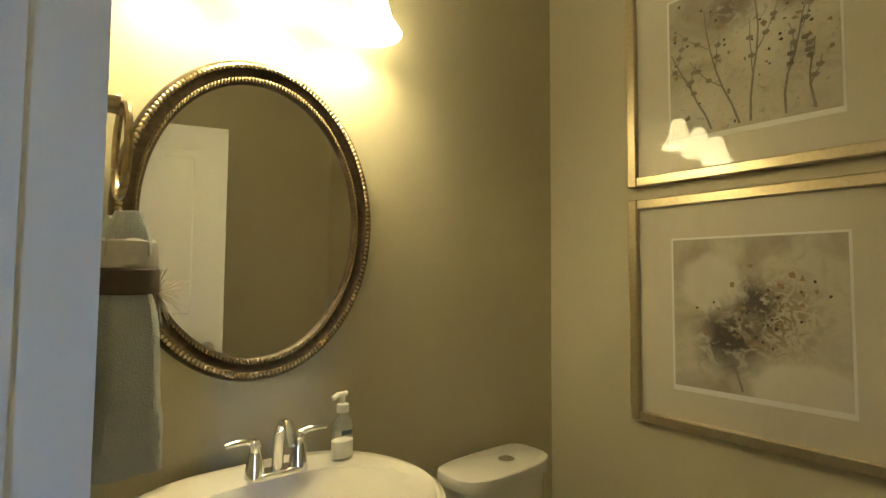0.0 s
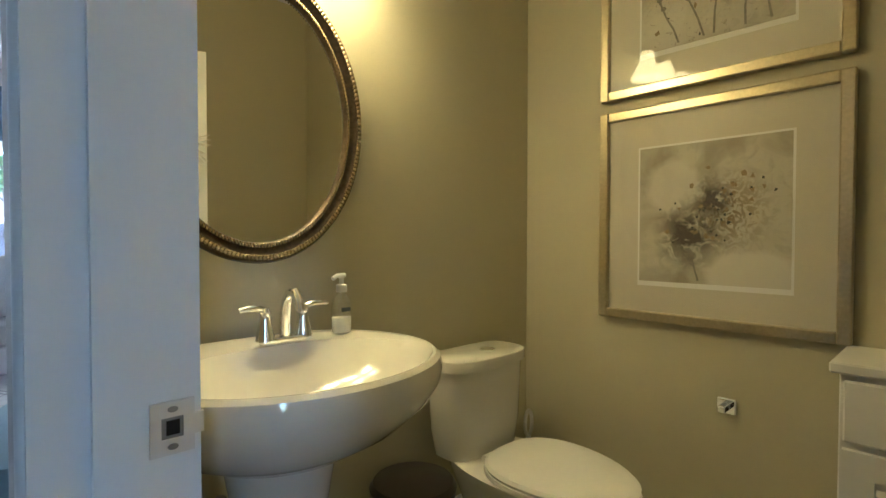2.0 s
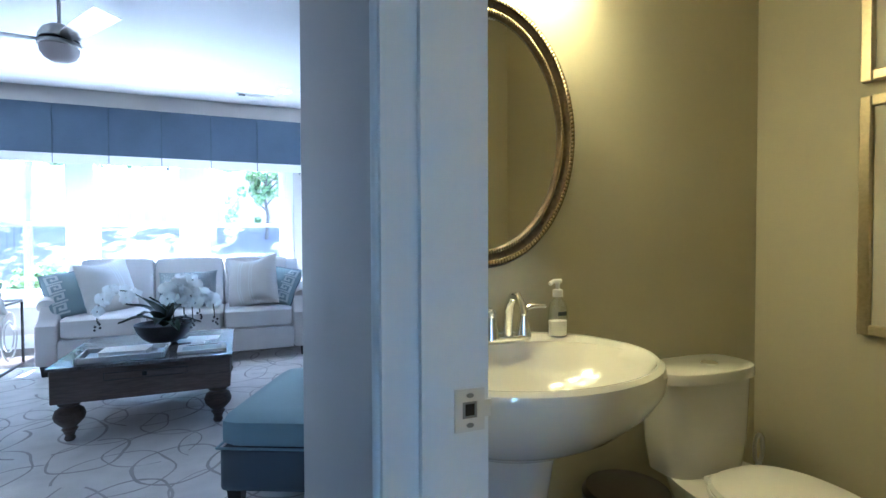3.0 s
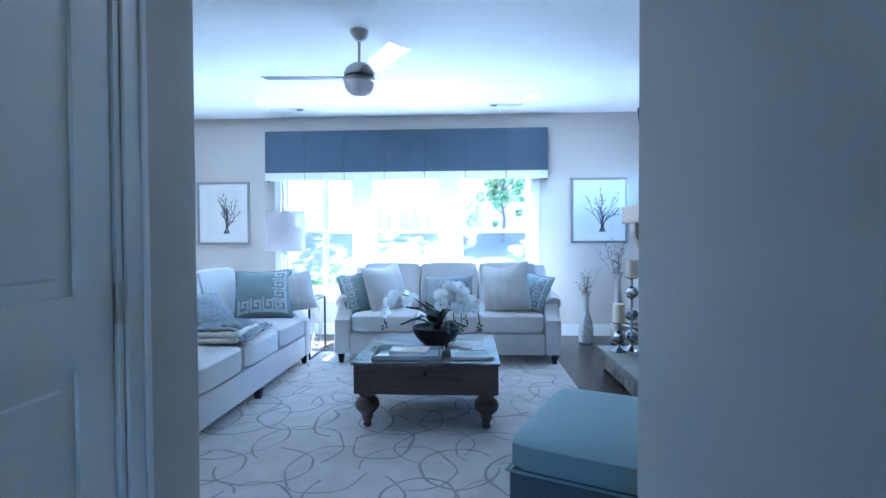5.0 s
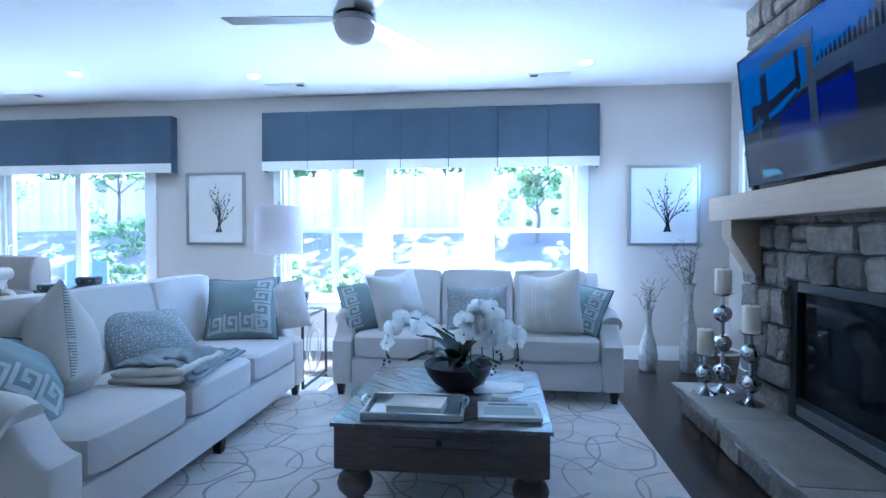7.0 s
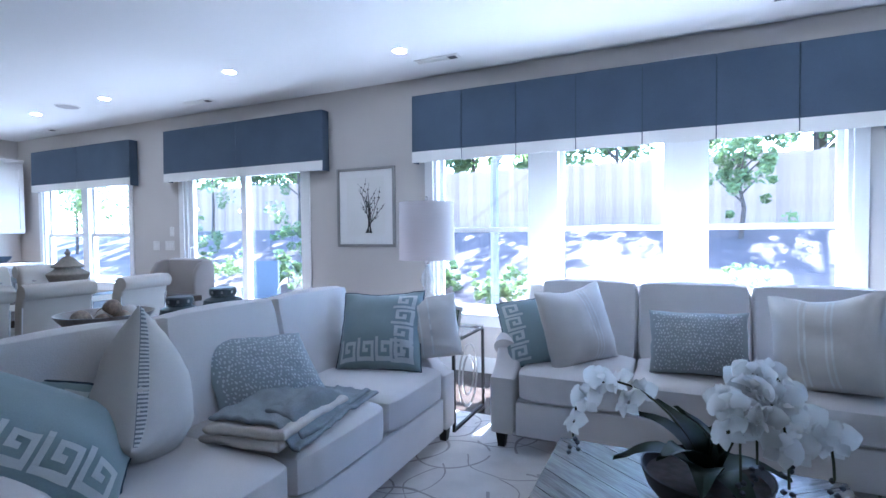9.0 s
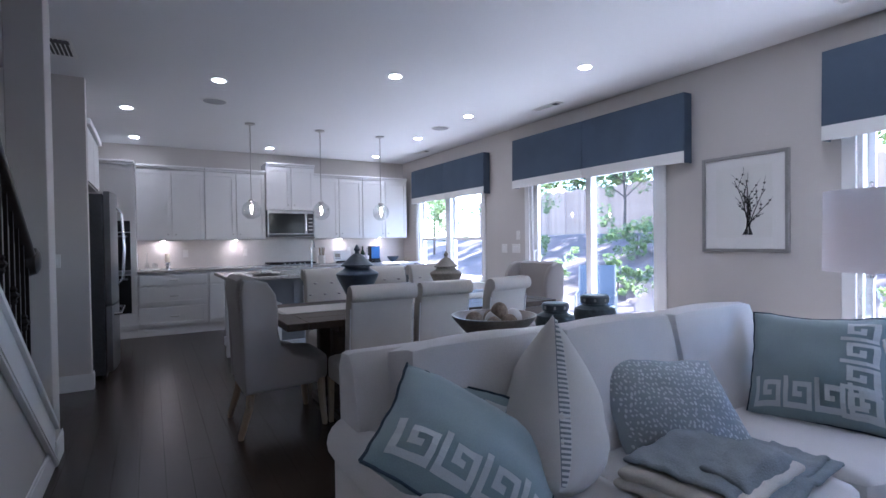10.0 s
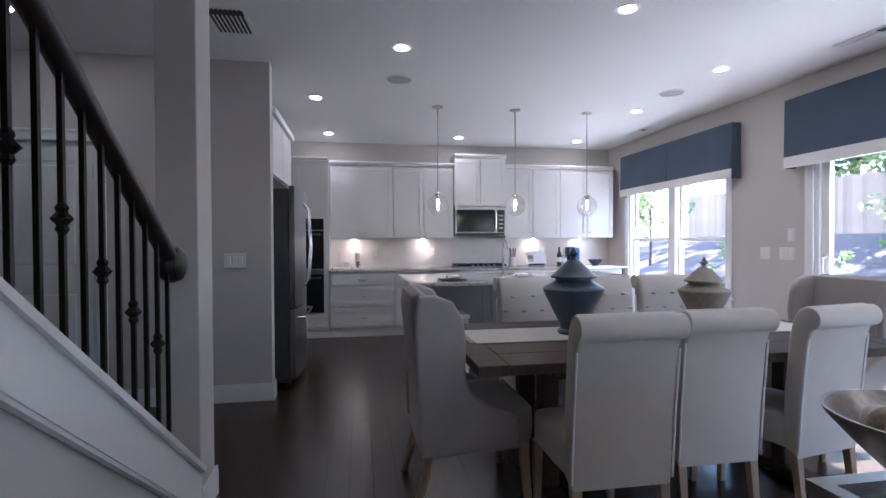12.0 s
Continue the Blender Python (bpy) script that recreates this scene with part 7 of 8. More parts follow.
def shaker(parent, x, y0, y1, z0, z1, name="door", knob=None, pull=False):
    g = 0.006
    y0, y1, z0, z1 = y0 + g, y1 - g, z0 + g, z1 - g
    d = part(name, B(x, x + 0.012, y0, y1, z0, z1), M_CAB, parent, smooth=False)
    if z1 - z0 > 0.2:
        s = 0.055
        bm = bmesh.new()
        box(bm, x + 0.012, x + 0.025, y0, y0 + s, z0, z1)
        box(bm, x + 0.012, x + 0.025, y1 - s, y1, z0, z1)
        box(bm, x + 0.012, x + 0.025, y0 + s, y1 - s, z0, z0 + s)
        box(bm, x + 0.012, x + 0.025, y0 + s, y1 - s, z1 - s, z1)
        part("shaker_rail", bm, M_CAB, d, smooth=False)
    else:
        part("shaker_rail", B(x + 0.012, x + 0.025, y0, y1, z0, z1, 0.003), M_CAB, d, smooth=False)
    if knob:
        part("knob", tube([(x + 0.02, knob[0], knob[1]), (x + 0.045, knob[0], knob[1])], 0.011, 10), M_NICKEL, d)
    if pull:
        yc, zc = (y0 + y1) / 2, (z0 + z1) / 2
        part("cup_pull", tube([(x + 0.02, yc - 0.05, zc), (x + 0.045, yc - 0.045, zc - 0.005), (x + 0.045, yc + 0.045, zc - 0.005), (x + 0.02, yc + 0.05, zc)], 0.007, 8), M_NICKEL, d)
    return d


def upper(ya, yb, z0, z1, x, doors, label):
    u = thing("upper_cabinet", pose(0, 0, 0), label, "cabinet", "kitchen wall cabinets")
    part("body", B(KX, x, ya + 0.001, yb - 0.001, z0, z1), M_CAB, u, smooth=False)
    bm = B(KX, x + 0.035, ya + 0.001, yb - 0.001, z1, z1 + 0.022)
    box(bm, KX, x + 0.055, ya + 0.001, yb - 0.001, z1 + 0.022, z1 + 0.055, 0.006)
    part("crown_moulding", bm, M_CAB, u, smooth=False)
    w = (yb - ya) / doors
    for i in range(doors):
        a, b = ya + i * w, ya + (i + 1) * w
        ky = b - 0.05 if i % 2 == 0 else a + 0.05
        shaker(u, x, a, b, z0 + 0.005, z1 - 0.01, knob=(ky, z0 + 0.08))
    return u


upper(2.825, 3.70, 1.335, 2.36, UX, 2, "white shaker wall cabinet with two doors")
upper(3.70, 4.575, 1.335, 2.36, UX, 2, "white shaker wall cabinet with two doors")
upper(4.575, 5.345, 1.80, 2.49, UX + 0.05, 2, "taller white shaker cabinet above the microwave")
upper(5.345, 6.20, 1.335, 2.36, UX, 2, "white shaker wall cabinet with two doors")
upper(6.20, 7.06, 1.335, 2.36, UX, 2, "white shaker wall cabinet with two doors")


def base_unit(ya, yb, fronts, label):
    u = thing("base_cabinet", pose(0, 0, 0), label, "cabinet", "kitchen base cabinets")
    part("body", B(KX, BX - 0.022, ya + 0.001, yb - 0.001, 0.10, 0.872), M_CAB, u, smooth=False)
    part("toe_board", B(KX, BX - 0.02, ya + 0.001, yb - 0.001, 0.002, 0.10), M_CAB, u, smooth=False)
    for kind, a, b, z0, z1 in fronts:
        shaker(u, BX - 0.021, a, b, z0, z1, "drawer" if kind == "drawer" else "door", pull=kind == "drawer", knob=(b - 0.06, z1 - 0.07) if kind == "door" else None)


base_unit(2.825, 3.70, [("drawer", 2.84, 3.69, 0.70, 0.855), ("drawer", 2.84, 3.69, 0.42, 0.685), ("drawer", 2.84, 3.69, 0.125, 0.405)], "white three-drawer base cabinet")
base_unit(3.70, 4.575, [("drawer", 3.71, 4.56, 0.70, 0.855), ("door", 3.71, 4.135, 0.125, 0.685), ("door", 4.135, 4.56, 0.125, 0.685)], "white base cabinet with drawer and doors")
base_unit(4.575, 5.345, [("door", 4.59, 4.96, 0.125, 0.855), ("door", 4.96, 5.33, 0.125, 0.855)], "white base cabinet under the cooktop")
base_unit(5.345, 6.20, [("drawer", 5.36, 6.19, 0.70, 0.855), ("door", 5.36, 5.775, 0.125, 0.685), ("door", 5.775, 6.19, 0.125, 0.685)], "white base cabinet with drawer and doors")
base_unit(6.20, 7.06, [("drawer", 6.21, 7.05, 0.70, 0.855), ("door", 6.21, 6.63, 0.125, 0.685), ("door", 6.63, 7.05, 0.125, 0.685)], "white base cabinet with drawer and doors")
solid("countertop", B(KX, BX + 0.025, 2.825, 7.14, 0.875, 0.912, 0.004), M_GRAN, "speckled granite kitchen countertop along the wall", "countertop", smooth=False)
struct("trim_backsplash", B(-9.017, -9.008, 2.825, 7.15, 0.914, 1.334), M_SPLASH, "pale tiled kitchen backsplash", "backsplash")
# oven tower
ov = thing("oven_cabinet", pose(0, 0, 0), "tall white cabinet with a built-in double wall oven", "oven cabinet")
part("body", B(KX, BX - 0.03, 1.93, 2.822, 0.10, 2.36), M_CAB, ov, smooth=False)
part("toe_board", B(KX, BX - 0.02, 1.93, 2.822, 0.002, 0.10), M_CAB, ov, smooth=False)
bm = B(KX, BX + 0.01, 1.93, 2.822, 2.36, 2.382)
box(bm, KX, BX + 0.03, 1.93, 2.822, 2.382, 2.415, 0.006)
part("crown_moulding", bm, M_CAB, ov, smooth=False)
for a, b in ((1.95, 2.38), (2.38, 2.81)):
    shaker(ov, BX - 0.029, a, b, 1.66, 2.35)
shaker(ov, BX - 0.029, 1.95, 2.81, 0.11, 0.33, "drawer", pull=True)
for z0, z1 in ((0.345, 0.86), (0.93, 1.44)):
    od2 = part("oven_door", B(BX - 0.029, BX + 0.002, 1.985, 2.755, z0, z1, 0.004), M_BLACK, ov, "black glass oven door", smooth=False)
    part("oven_handle", tube([(BX + 0.0, 2.04, z1 - 0.05), (BX + 0.04, 2.05, z1 - 0.05), (BX + 0.04, 2.70, z1 - 0.05), (BX + 0.0, 2.71, z1 - 0.05)], 0.011, 10), M_STEEL, od2)
part("control_panel", B(BX - 0.029, BX - 0.002, 1.985, 2.755, 1.45, 1.60, 0.004), M_BLACK, ov, smooth=False)
part("trim_strip", B(BX - 0.029, BX - 0.004, 1.985, 2.755, 0.87, 0.92, 0.004), M_STEEL, ov, smooth=False)
# microwave
mw = thing("microwave", pose(0, 0, 0), "stainless over-range microwave with black glass door", "microwave")
MWX = UX + 0.06
part("body", B(KX, MWX, 4.585, 5.335, 1.37, 1.795, 0.004), M_STEEL, mw, smooth=False)
md = part("door_glass", B(MWX + 0.001, MWX + 0.012, 4.61, 5.17, 1.42, 1.745, 0.003), M_SCREEN, mw, smooth=False)
part("handle", tube([(MWX + 0.01, 5.185, 1.45), (MWX + 0.045, 5.185, 1.47), (MWX + 0.045, 5.185, 1.70), (MWX + 0.01, 5.185, 1.72)], 0.013, 10), M_CHROME, md)
part("control_panel", B(MWX + 0.001, MWX + 0.010, 5.215, 5.32, 1.42, 1.745, 0.003), M_BLACK, mw, smooth=False)
part("vent_strip", B(MWX + 0.001, MWX + 0.006, 4.60, 5.32, 1.375, 1.41), M_BLACK, mw, smooth=False)
for i in range(4):
    part("button_row", B(MWX + 0.010, MWX + 0.0112, 5.235, 5.30, 1.47 + 0.06 * i, 1.49 + 0.06 * i), M_SILV, mw, smooth=False)
# cooktop
ck = thing("gas_cooktop", pose(-8.70, 4.96, 0.913), "black gas cooktop with iron grates and steel knobs", "cooktop")
part("plate", B(-0.25, 0.25, -0.37, 0.37, 0, 0.014, 0.004), M_STEEL, ck, smooth=False)
for y in (-0.25, 0.0, 0.25):
    bm = bmesh.new()
    for k in (-0.1, 0, 0.1):
        box(bm, -0.2, 0.16, y + k - 0.006, y + k + 0.006, 0.03, 0.045)
    for k in (-0.2, -0.02, 0.155):
        box(bm, k - 0.006, k + 0.006, y - 0.115, y + 0.115, 0.014, 0.045)
    part("grate", bm, M_IRON, ck, smooth=False)
for k in range(5):
    part("knob", tube([(0.235, -0.16 + 0.08 * k, 0.014), (0.235, -0.16 + 0.08 * k, 0.04)], 0.018, 12), M_STEEL, ck)
for y in (3.15, 4.15, 5.85, 6.6):
    pk = thing("undercabinet_light", pose(-8.88, y, 1.334), "lit round under-cabinet puck light", "cabinet light", "under-cabinet lights")
    part("housing", lathe([(0.032, -0.012), (0.035, 0.0), (0, 0)], 18), M_NICKEL, pk)
    part("lens", lathe([(0, -0.0135), (0.029, -0.0135), (0.029, -0.0121), (0, -0.0121)], 18), M_PUCK, pk, "glowing lens")
# fridge and cabinet above
fr = thing("refrigerator", pose(-6.62, 2.27, 0.002), "stainless french-door refrigerator with bottom freezer", "refrigerator")
part("cabinet_body", B(-0.455, 0.455, -0.38, 0.335, 0.03, 1.76, 0.006), M_INK, fr, smooth=False)
part("kick_plate", B(-0.45, 0.45, 0.30, 0.335, 0.0, 0.03), M_BLACK, fr, smooth=False)
for a, b, z0, z1 in ((-0.455, -0.003, 0.70, 1.785), (0.003, 0.455, 0.70, 1.785), (-0.455, 0.455, 0.06, 0.685)):
    n = 8
    pts = []
    for i in range(n + 1):
        x = a + (b - a) * i / n
        pts.append((x, 0.425 - 0.035 * (x / 0.455) ** 2))
    d = part("fridge_door", extrude_profile([(a, 0.342), (b, 0.342)] + pts[::-1], z0, z1, 0.006, axis="z"), M_STEEL, fr)
    if z0 > 0.5:
        hx = -0.05 if a < -0.2 else 0.05
        part("bar_handle", tube([(hx, 0.42, 0.86), (hx, 0.465, 0.92), (hx, 0.485, 1.25), (hx, 0.465, 1.60), (hx, 0.42, 1.66)], 0.013, 10), M_CHROME, d)
    else:
        part("bar_handle", tube([(-0.36, 0.40, 0.60), (-0.34, 0.455, 0.60), (0.34, 0.455, 0.60), (0.36, 0.40, 0.60)], 0.013, 10), M_CHROME, d)
ca = thing("upper_cabinet", pose(-6.50, 2.30, 0), "white cabinet above the refrigerator", "cabinet", "kitchen wall cabinets")
part("body", B(-0.57, 0.57, -0.39, 0.20, 1.85, 2.36), M_CAB, ca, smooth=False)
for s in (-1, 1):
    part("door", B(min(0, s * 0.56) + 0.004, max(0, s * 0.56) - 0.004, 0.201, 0.22, 1.86, 2.35, 0.004), M_CAB, ca, smooth=False)
bm = B(-0.59, 0.585, -0.39, 0.25, 2.36, 2.415, 0.006)
part("crown_moulding", bm, M_CAB, ca, smooth=False)
# island
isl = thing("kitchen_island", pose(0, 0, 0), "grey painted kitchen island with granite top", "island")
part("body", B(-7.22, -6.52, 3.78, 6.02, 0.11, 0.872), M_ISL, isl, smooth=False)
part("base_trim", B(-7.235, -6.505, 3.765, 6.035, 0.002, 0.11, 0.006), M_TRIM, isl, "white base board", smooth=False)
for y0, y1 in ((3.82, 4.52), (4.56, 5.26), (5.30, 5.98)):
    bm = bmesh.new()
    for a, b, c, d in ((y0, y0 + 0.06, 0.16, 0.84), (y1 - 0.06, y1, 0.16, 0.84), (y0 + 0.06, y1 - 0.06, 0.16, 0.22), (y0 + 0.06, y1 - 0.06, 0.78, 0.84)):
        box(bm, -6.519, -6.508, a, b, c, d)
    part("panel_frame", bm, M_ISL, isl, smooth=False)
part("island_top", B(-7.30, -6.05, 3.67, 6.12, 0.875, 0.912, 0.006), M_GRAN, isl, "speckled granite top", smooth=False)
for y in (3.74, 6.05):
    part("corner_post", B(-6.50, -6.42, y - 0.04, y + 0.04, 0.002, 0.874, 0.006), M_TRIM, isl, "white corner post", smooth=False)
part("island_faucet", tube([(-6.92, 4.80, 0.913), (-6.92, 4.80, 1.22), (-6.905, 4.80, 1.27), (-6.86, 4.80, 1.30), (-6.81, 4.80, 1.27), (-6.795, 4.80, 1.20)], 0.013, 12), M_CHROME, isl, "chrome gooseneck faucet")
st = thing("counter_stool", pose(-6.28, 4.0, 0.002), "white wooden counter stool at the island", "stool")
part("seat", B(-0.16, 0.16, -0.24, 0.24, 0.56, 0.60, 0.008), M_TRIM, st)
for sx in (-1, 1):
    for sy in (-1, 1):
        part("leg", B(sx * 0.13 - 0.02, sx * 0.13 + 0.02, sy * 0.21 - 0.02, sy * 0.21 + 0.02, 0, 0.56), M_TRIM, st, smooth=False)
for sx in (-1, 1):
    part("foot_rail", B(sx * 0.13 - 0.015, sx * 0.13 + 0.015, -0.19, 0.19, 0.14, 0.19), M_TRIM, st, smooth=False)
for x, y in ((-6.35, 4.12), (-6.45, 4.85)):
    ps = thing("place_setting", pose(x, y, 0.913), "stacked plates with folded napkin on the island", "plates", "island place settings")
    part("charger", lathe([(0.09, 0), (0.15, 0.010), (0.152, 0.014), (0.09, 0.006), (0, 0.006)], 28), M_BOWL, ps)
    part("plate", lathe([(0.06, 0.008), (0.11, 0.02), (0.112, 0.023), (0.06, 0.012), (0, 0.012)], 28), M_PORC, ps)
    part("napkin", cloth(-0.05, 0.05, -0.06, 0.06, lambda x, y: 0.022, 0.022, 0.006, 12, 12), M_PAPER, ps)
# pendants
pd = thing("pendant_light", pose(-6.92, 4.07, H), "clear glass globe pendant with a glowing filament bulb", "pendant light", "island pendants")
part("canopy", lathe([(0.06, 0), (0.062, -0.012), (0.02, -0.024), (0, -0.024)], 24), M_NICKEL, pd)
part("stem", tube([(0, 0, -0.02), (0, 0, -0.93)], 0.006, 8), M_NICKEL, pd)
part("socket", lathe([(0.012, -0.92), (0.036, -0.935), (0.036, -0.955), (0.022, -0.965), (0.02, -1.00), (0, -1.00)], 20), M_NICKEL, pd)
prof = [(0.035, -0.95)] + [(0.115 * math.sin(t), -1.06 + 0.115 * math.cos(t)) for t in [0.32 + (math.pi - 0.33) * i / 16 for i in range(17)]]
part("glass_globe", lathe(prof, 32), M_CLEAR, pd)
part("bulb", lathe([(0.008, -1.00), (0.010, -1.02), (0.012, -1.04), (0.009, -1.058), (0, -1.066)], 16), M_BULB, pd, "glowing bulb")
for y in (4.94, 5.79):
    copy_thing(pd, pose(-6.92, y, H))
# counter objects
cz = 0.913
g = thing("glass_decanter", pose(-8.78, 2.98, cz), "clear glass bottles on a small tray by the oven", "decanter")
part("tray", B(-0.07, 0.07, -0.12, 0.12, 0.0, 0.012, 0.003), M_PLAST, g)
part("bottle", lathe([(0.03, 0.012), (0.035, 0.03), (0.03, 0.09), (0.01, 0.12), (0.01, 0.24), (0, 0.24)], 16, (0, -0.04, 0)), M_CLEAR, g)
part("bowl_glass", lathe([(0.02, 0.012), (0.04, 0.05), (0.035, 0.09), (0, 0.09)], 16, (0, 0.06, 0)), M_CLEAR, g)
g = thing("candle_jar", pose(-8.75, 3.20, cz), "pillar candle on a silver holder on the counter", "candle")
part("holder", lathe([(0.05, 0), (0.05, 0.01), (0.02, 0.03), (0.045, 0.06), (0.02, 0.08), (0.045, 0.10), (0, 0.10)], 18), M_MERC, g)
part("candle", lathe([(0.035, 0.10), (0.035, 0.22), (0, 0.22)], 18), M_WAX, g)
g = thing("utensil_crock", pose(-8.80, 5.50, cz), "crock with wooden kitchen utensils on the counter", "utensil crock")
part("crock", lathe([(0.055, 0), (0.06, 0.01), (0.06, 0.14), (0.054, 0.14), (0.05, 0.02), (0, 0.02)], 20), M_PORC, g)
for k in range(5):
    a = k * 1.3
    part("utensil", tube([(0.02 * math.cos(a), 0.02 * math.sin(a), 0.025), (0.045 * math.cos(a), 0.045 * math.sin(a), 0.27)], 0.008, 8, taper=1.6), M_BALL, g)
g = thing("cookbook_stand", pose(-8.72, 5.85, cz, 0, -18, 0), "open cookbook on a stand on the counter", "cookbook")
part("page", B(-0.008, 0.0, -0.16, 0.0, 0.03, 0.22), M_PAPER, g, smooth=False)
part("page", B(-0.008, 0.0, 0.002, 0.16, 0.03, 0.22), M_PAPER, g, smooth=False)
part("stand", B(-0.02, 0.03, -0.12, 0.12, 0.008, 0.03, 0.004), M_LEG, g)
for k, (a, b) in enumerate(((0.10, 0.17), (0.07, 0.09))):
    part("page_picture", B(0.0, 0.0012, -0.13, -0.04, a, b), M_URNB if k == 0 else M_SILV, g, smooth=False)
for dy, hh, mm, nm, lb in ((6.22, 0.28, M_GREENB, "wine_bottle", "dark green wine bottle on the counter"), (6.30, 0.25, M_CLEAR, "wine_bottle", "clear glass bottle on the counter")):
    b = thing(nm, pose(-8.75, dy, cz), lb, "bottle", "counter bottles")
    part("glass", lathe([(0.034, 0), (0.036, 0.01), (0.036, hh * 0.6), (0.014, hh * 0.78), (0.014, hh), (0, hh)], 18), mm, b)
    part("label_band", lathe([(0.0365, hh * 0.2), (0.0365, hh * 0.45)], 18), M_PAPER, b)
g = thing("coffee_maker", pose(-8.78, 6.45, cz), "black and blue coffee machine on the counter", "coffee maker")
part("machine_body", B(-0.10, 0.06, -0.09, 0.09, 0.0, 0.28, 0.012, 2), M_BLACK, g)
part("blue_panel", B(0.061, 0.07, -0.08, 0.08, 0.06, 0.27, 0.004), M_BLUEB, g)
part("drip_tray", B(0.06, 0.13, -0.07, 0.07, 0.0, 0.03, 0.004), M_BLACK, g)
g = thing("fruit_bowl", pose(-8.70, 6.78, cz), "small blue ceramic bowl on the counter", "bowl")
part("bowl", lathe([(0.04, 0), (0.09, 0.05), (0.11, 0.09), (0.104, 0.09), (0.08, 0.05), (0, 0.02)], 24), M_URN, g)
for y0, x0 in ((3.45, -9.006), (4.30, -9.006), (6.05, -9.006)):
    o = thing("wall_outlet", pose(x0, y0, 1.13), "white wall outlet plate on the backsplash", "outlet", "outlets")
    part("plate", B(0, 0.006, -0.035, 0.035, -0.058, 0.058, 0.002), M_PLAST, o, smooth=False)
    for z in (-0.022, 0.022):
        part("socket", B(0.006, 0.008, -0.016, 0.016, z - 0.014, z + 0.014, 0.001), M_PAPER, o, smooth=False)


def switch(m, gangs, label):
    s = thing("light_switch", m, label, "light switch", "switch plates")
    w = 0.037 + 0.046 * (gangs - 1) * 0.5
    part("plate", B(-w, w, -0.006, 0, -0.058, 0.058, 0.002), M_PLAST, s, smooth=False)
    for k in range(gangs):
        x = (k - (gangs - 1) / 2) * 0.046
        part("rocker", B(x - 0.016, x + 0.016, -0.010, -0.006, -0.033, 0.033, 0.002), M_PAPER, s, smooth=False)


switch(pose(-5.88, 7.158, 1.155), 2, "white double rocker switch by the patio door")
switch(pose(-5.63, 7.158, 1.155), 3, "white triple rocker switch by the patio door")
switch(pose(-5.585, 7.158, 1.33), 1, "white wall control plate by the patio door")
switch(pose(-5.798, 2.24, 1.14, 0, 0, 90), 3, "white triple rocker switch on the wall end")

# ---- dining ----
dt = thing("dining_table", pose(-4.12, 4.83, 0.001), "grey-brown wooden trestle dining table", "dining table")
for i in range(5):
    a = -0.575 + i * 0.219
    part("top_board", B(a + 0.0004, a + 0.2186, -0.98, 0.98, 0.715, 0.76, 0.003), M_DWOOD, dt)
for s in (-1, 1):
    part("breadboard_end", B(-0.575, 0.52, s * 1.05 - 0.069, s * 1.05 + 0.069, 0.714, 0.761, 0.004), M_DWOOD, dt)
    part("trestle_foot", B(-0.36, 0.36, s * 0.68 - 0.05, s * 0.68 + 0.05, 0, 0.07, 0.01), M_DWOOD, dt)
    part("trestle_head", B(-0.36, 0.36, s * 0.68 - 0.05, s * 0.68 + 0.05, 0.64, 0.714, 0.01), M_DWOOD, dt)
    for x in (-0.17, 0.17):
        part("trestle_post", B(x - 0.045, x + 0.045, s * 0.68 - 0.045, s * 0.68 + 0.045, 0.07, 0.64, 0.008), M_DWOOD, dt)
part("stretcher", B(-0.04, 0.04, -0.63, 0.63, 0.25, 0.33, 0.008), M_DWOOD, dt)
run = thing("table_runner", pose(-4.24, 4.83, 0.763), "cream woven table runner along the table", "table runner")
part("cloth", B(-0.19, 0.19, -1.02, 1.02, 0, 0.003, 0.001), M_RUNNER, run)
for s in (-1, 1):
    bm = bmesh.new()
    for k in range(36):
        x = -0.168 + 0.336 * k / 35
        tube([(x, s * 1.02, 0.002), (x + 0.003, s * 1.05, 0.0025)], 0.0014, 4, bm=bm)
    tagged(part("fringe", bm, M_RUNNER, run, "short cream fringe"), kind="stuff")


def urn(x, y, k, material, label):
    u = thing("ginger_jar", pose(x, y, 0.767), label, "urn", "lidded urns")
    part("jar_body", lathe([(r * k, z * k) for r, z in ((0.085, 0), (0.09, 0.012), (0.075, 0.03), (0.08, 0.06), (0.10, 0.10), (0.13, 0.16), (0.152, 0.205), (0.165, 0.235), (0.168, 0.25), (0.163, 0.258), (0.15, 0.265), (0.115, 0.285), (0.10, 0.30), (0.10, 0.31), (0, 0.31))], 36), material, u)
    lid = part("jar_lid", lathe([(r * k, z * k) for r, z in ((0.125, 0.312), (0.128, 0.322), (0.112, 0.334), (0.088, 0.356), (0.06, 0.385), (0.03, 0.41), (0, 0.41))], 36), material, u)
    part("finial", lathe([(r * k, z * k) for r, z in ((0.02, 0.41), (0.015, 0.425), (0.028, 0.445), (0.014, 0.465), (0.008, 0.48), (0, 0.485))], 14), material, lid)


urn(-4.22, 4.41, 1.0, M_URN, "slate blue hammered ceramic urn with lid on the table runner")
urn(-4.28, 5.27, 0.86, M_URNB, "stone beige hammered ceramic urn with lid on the table runner")


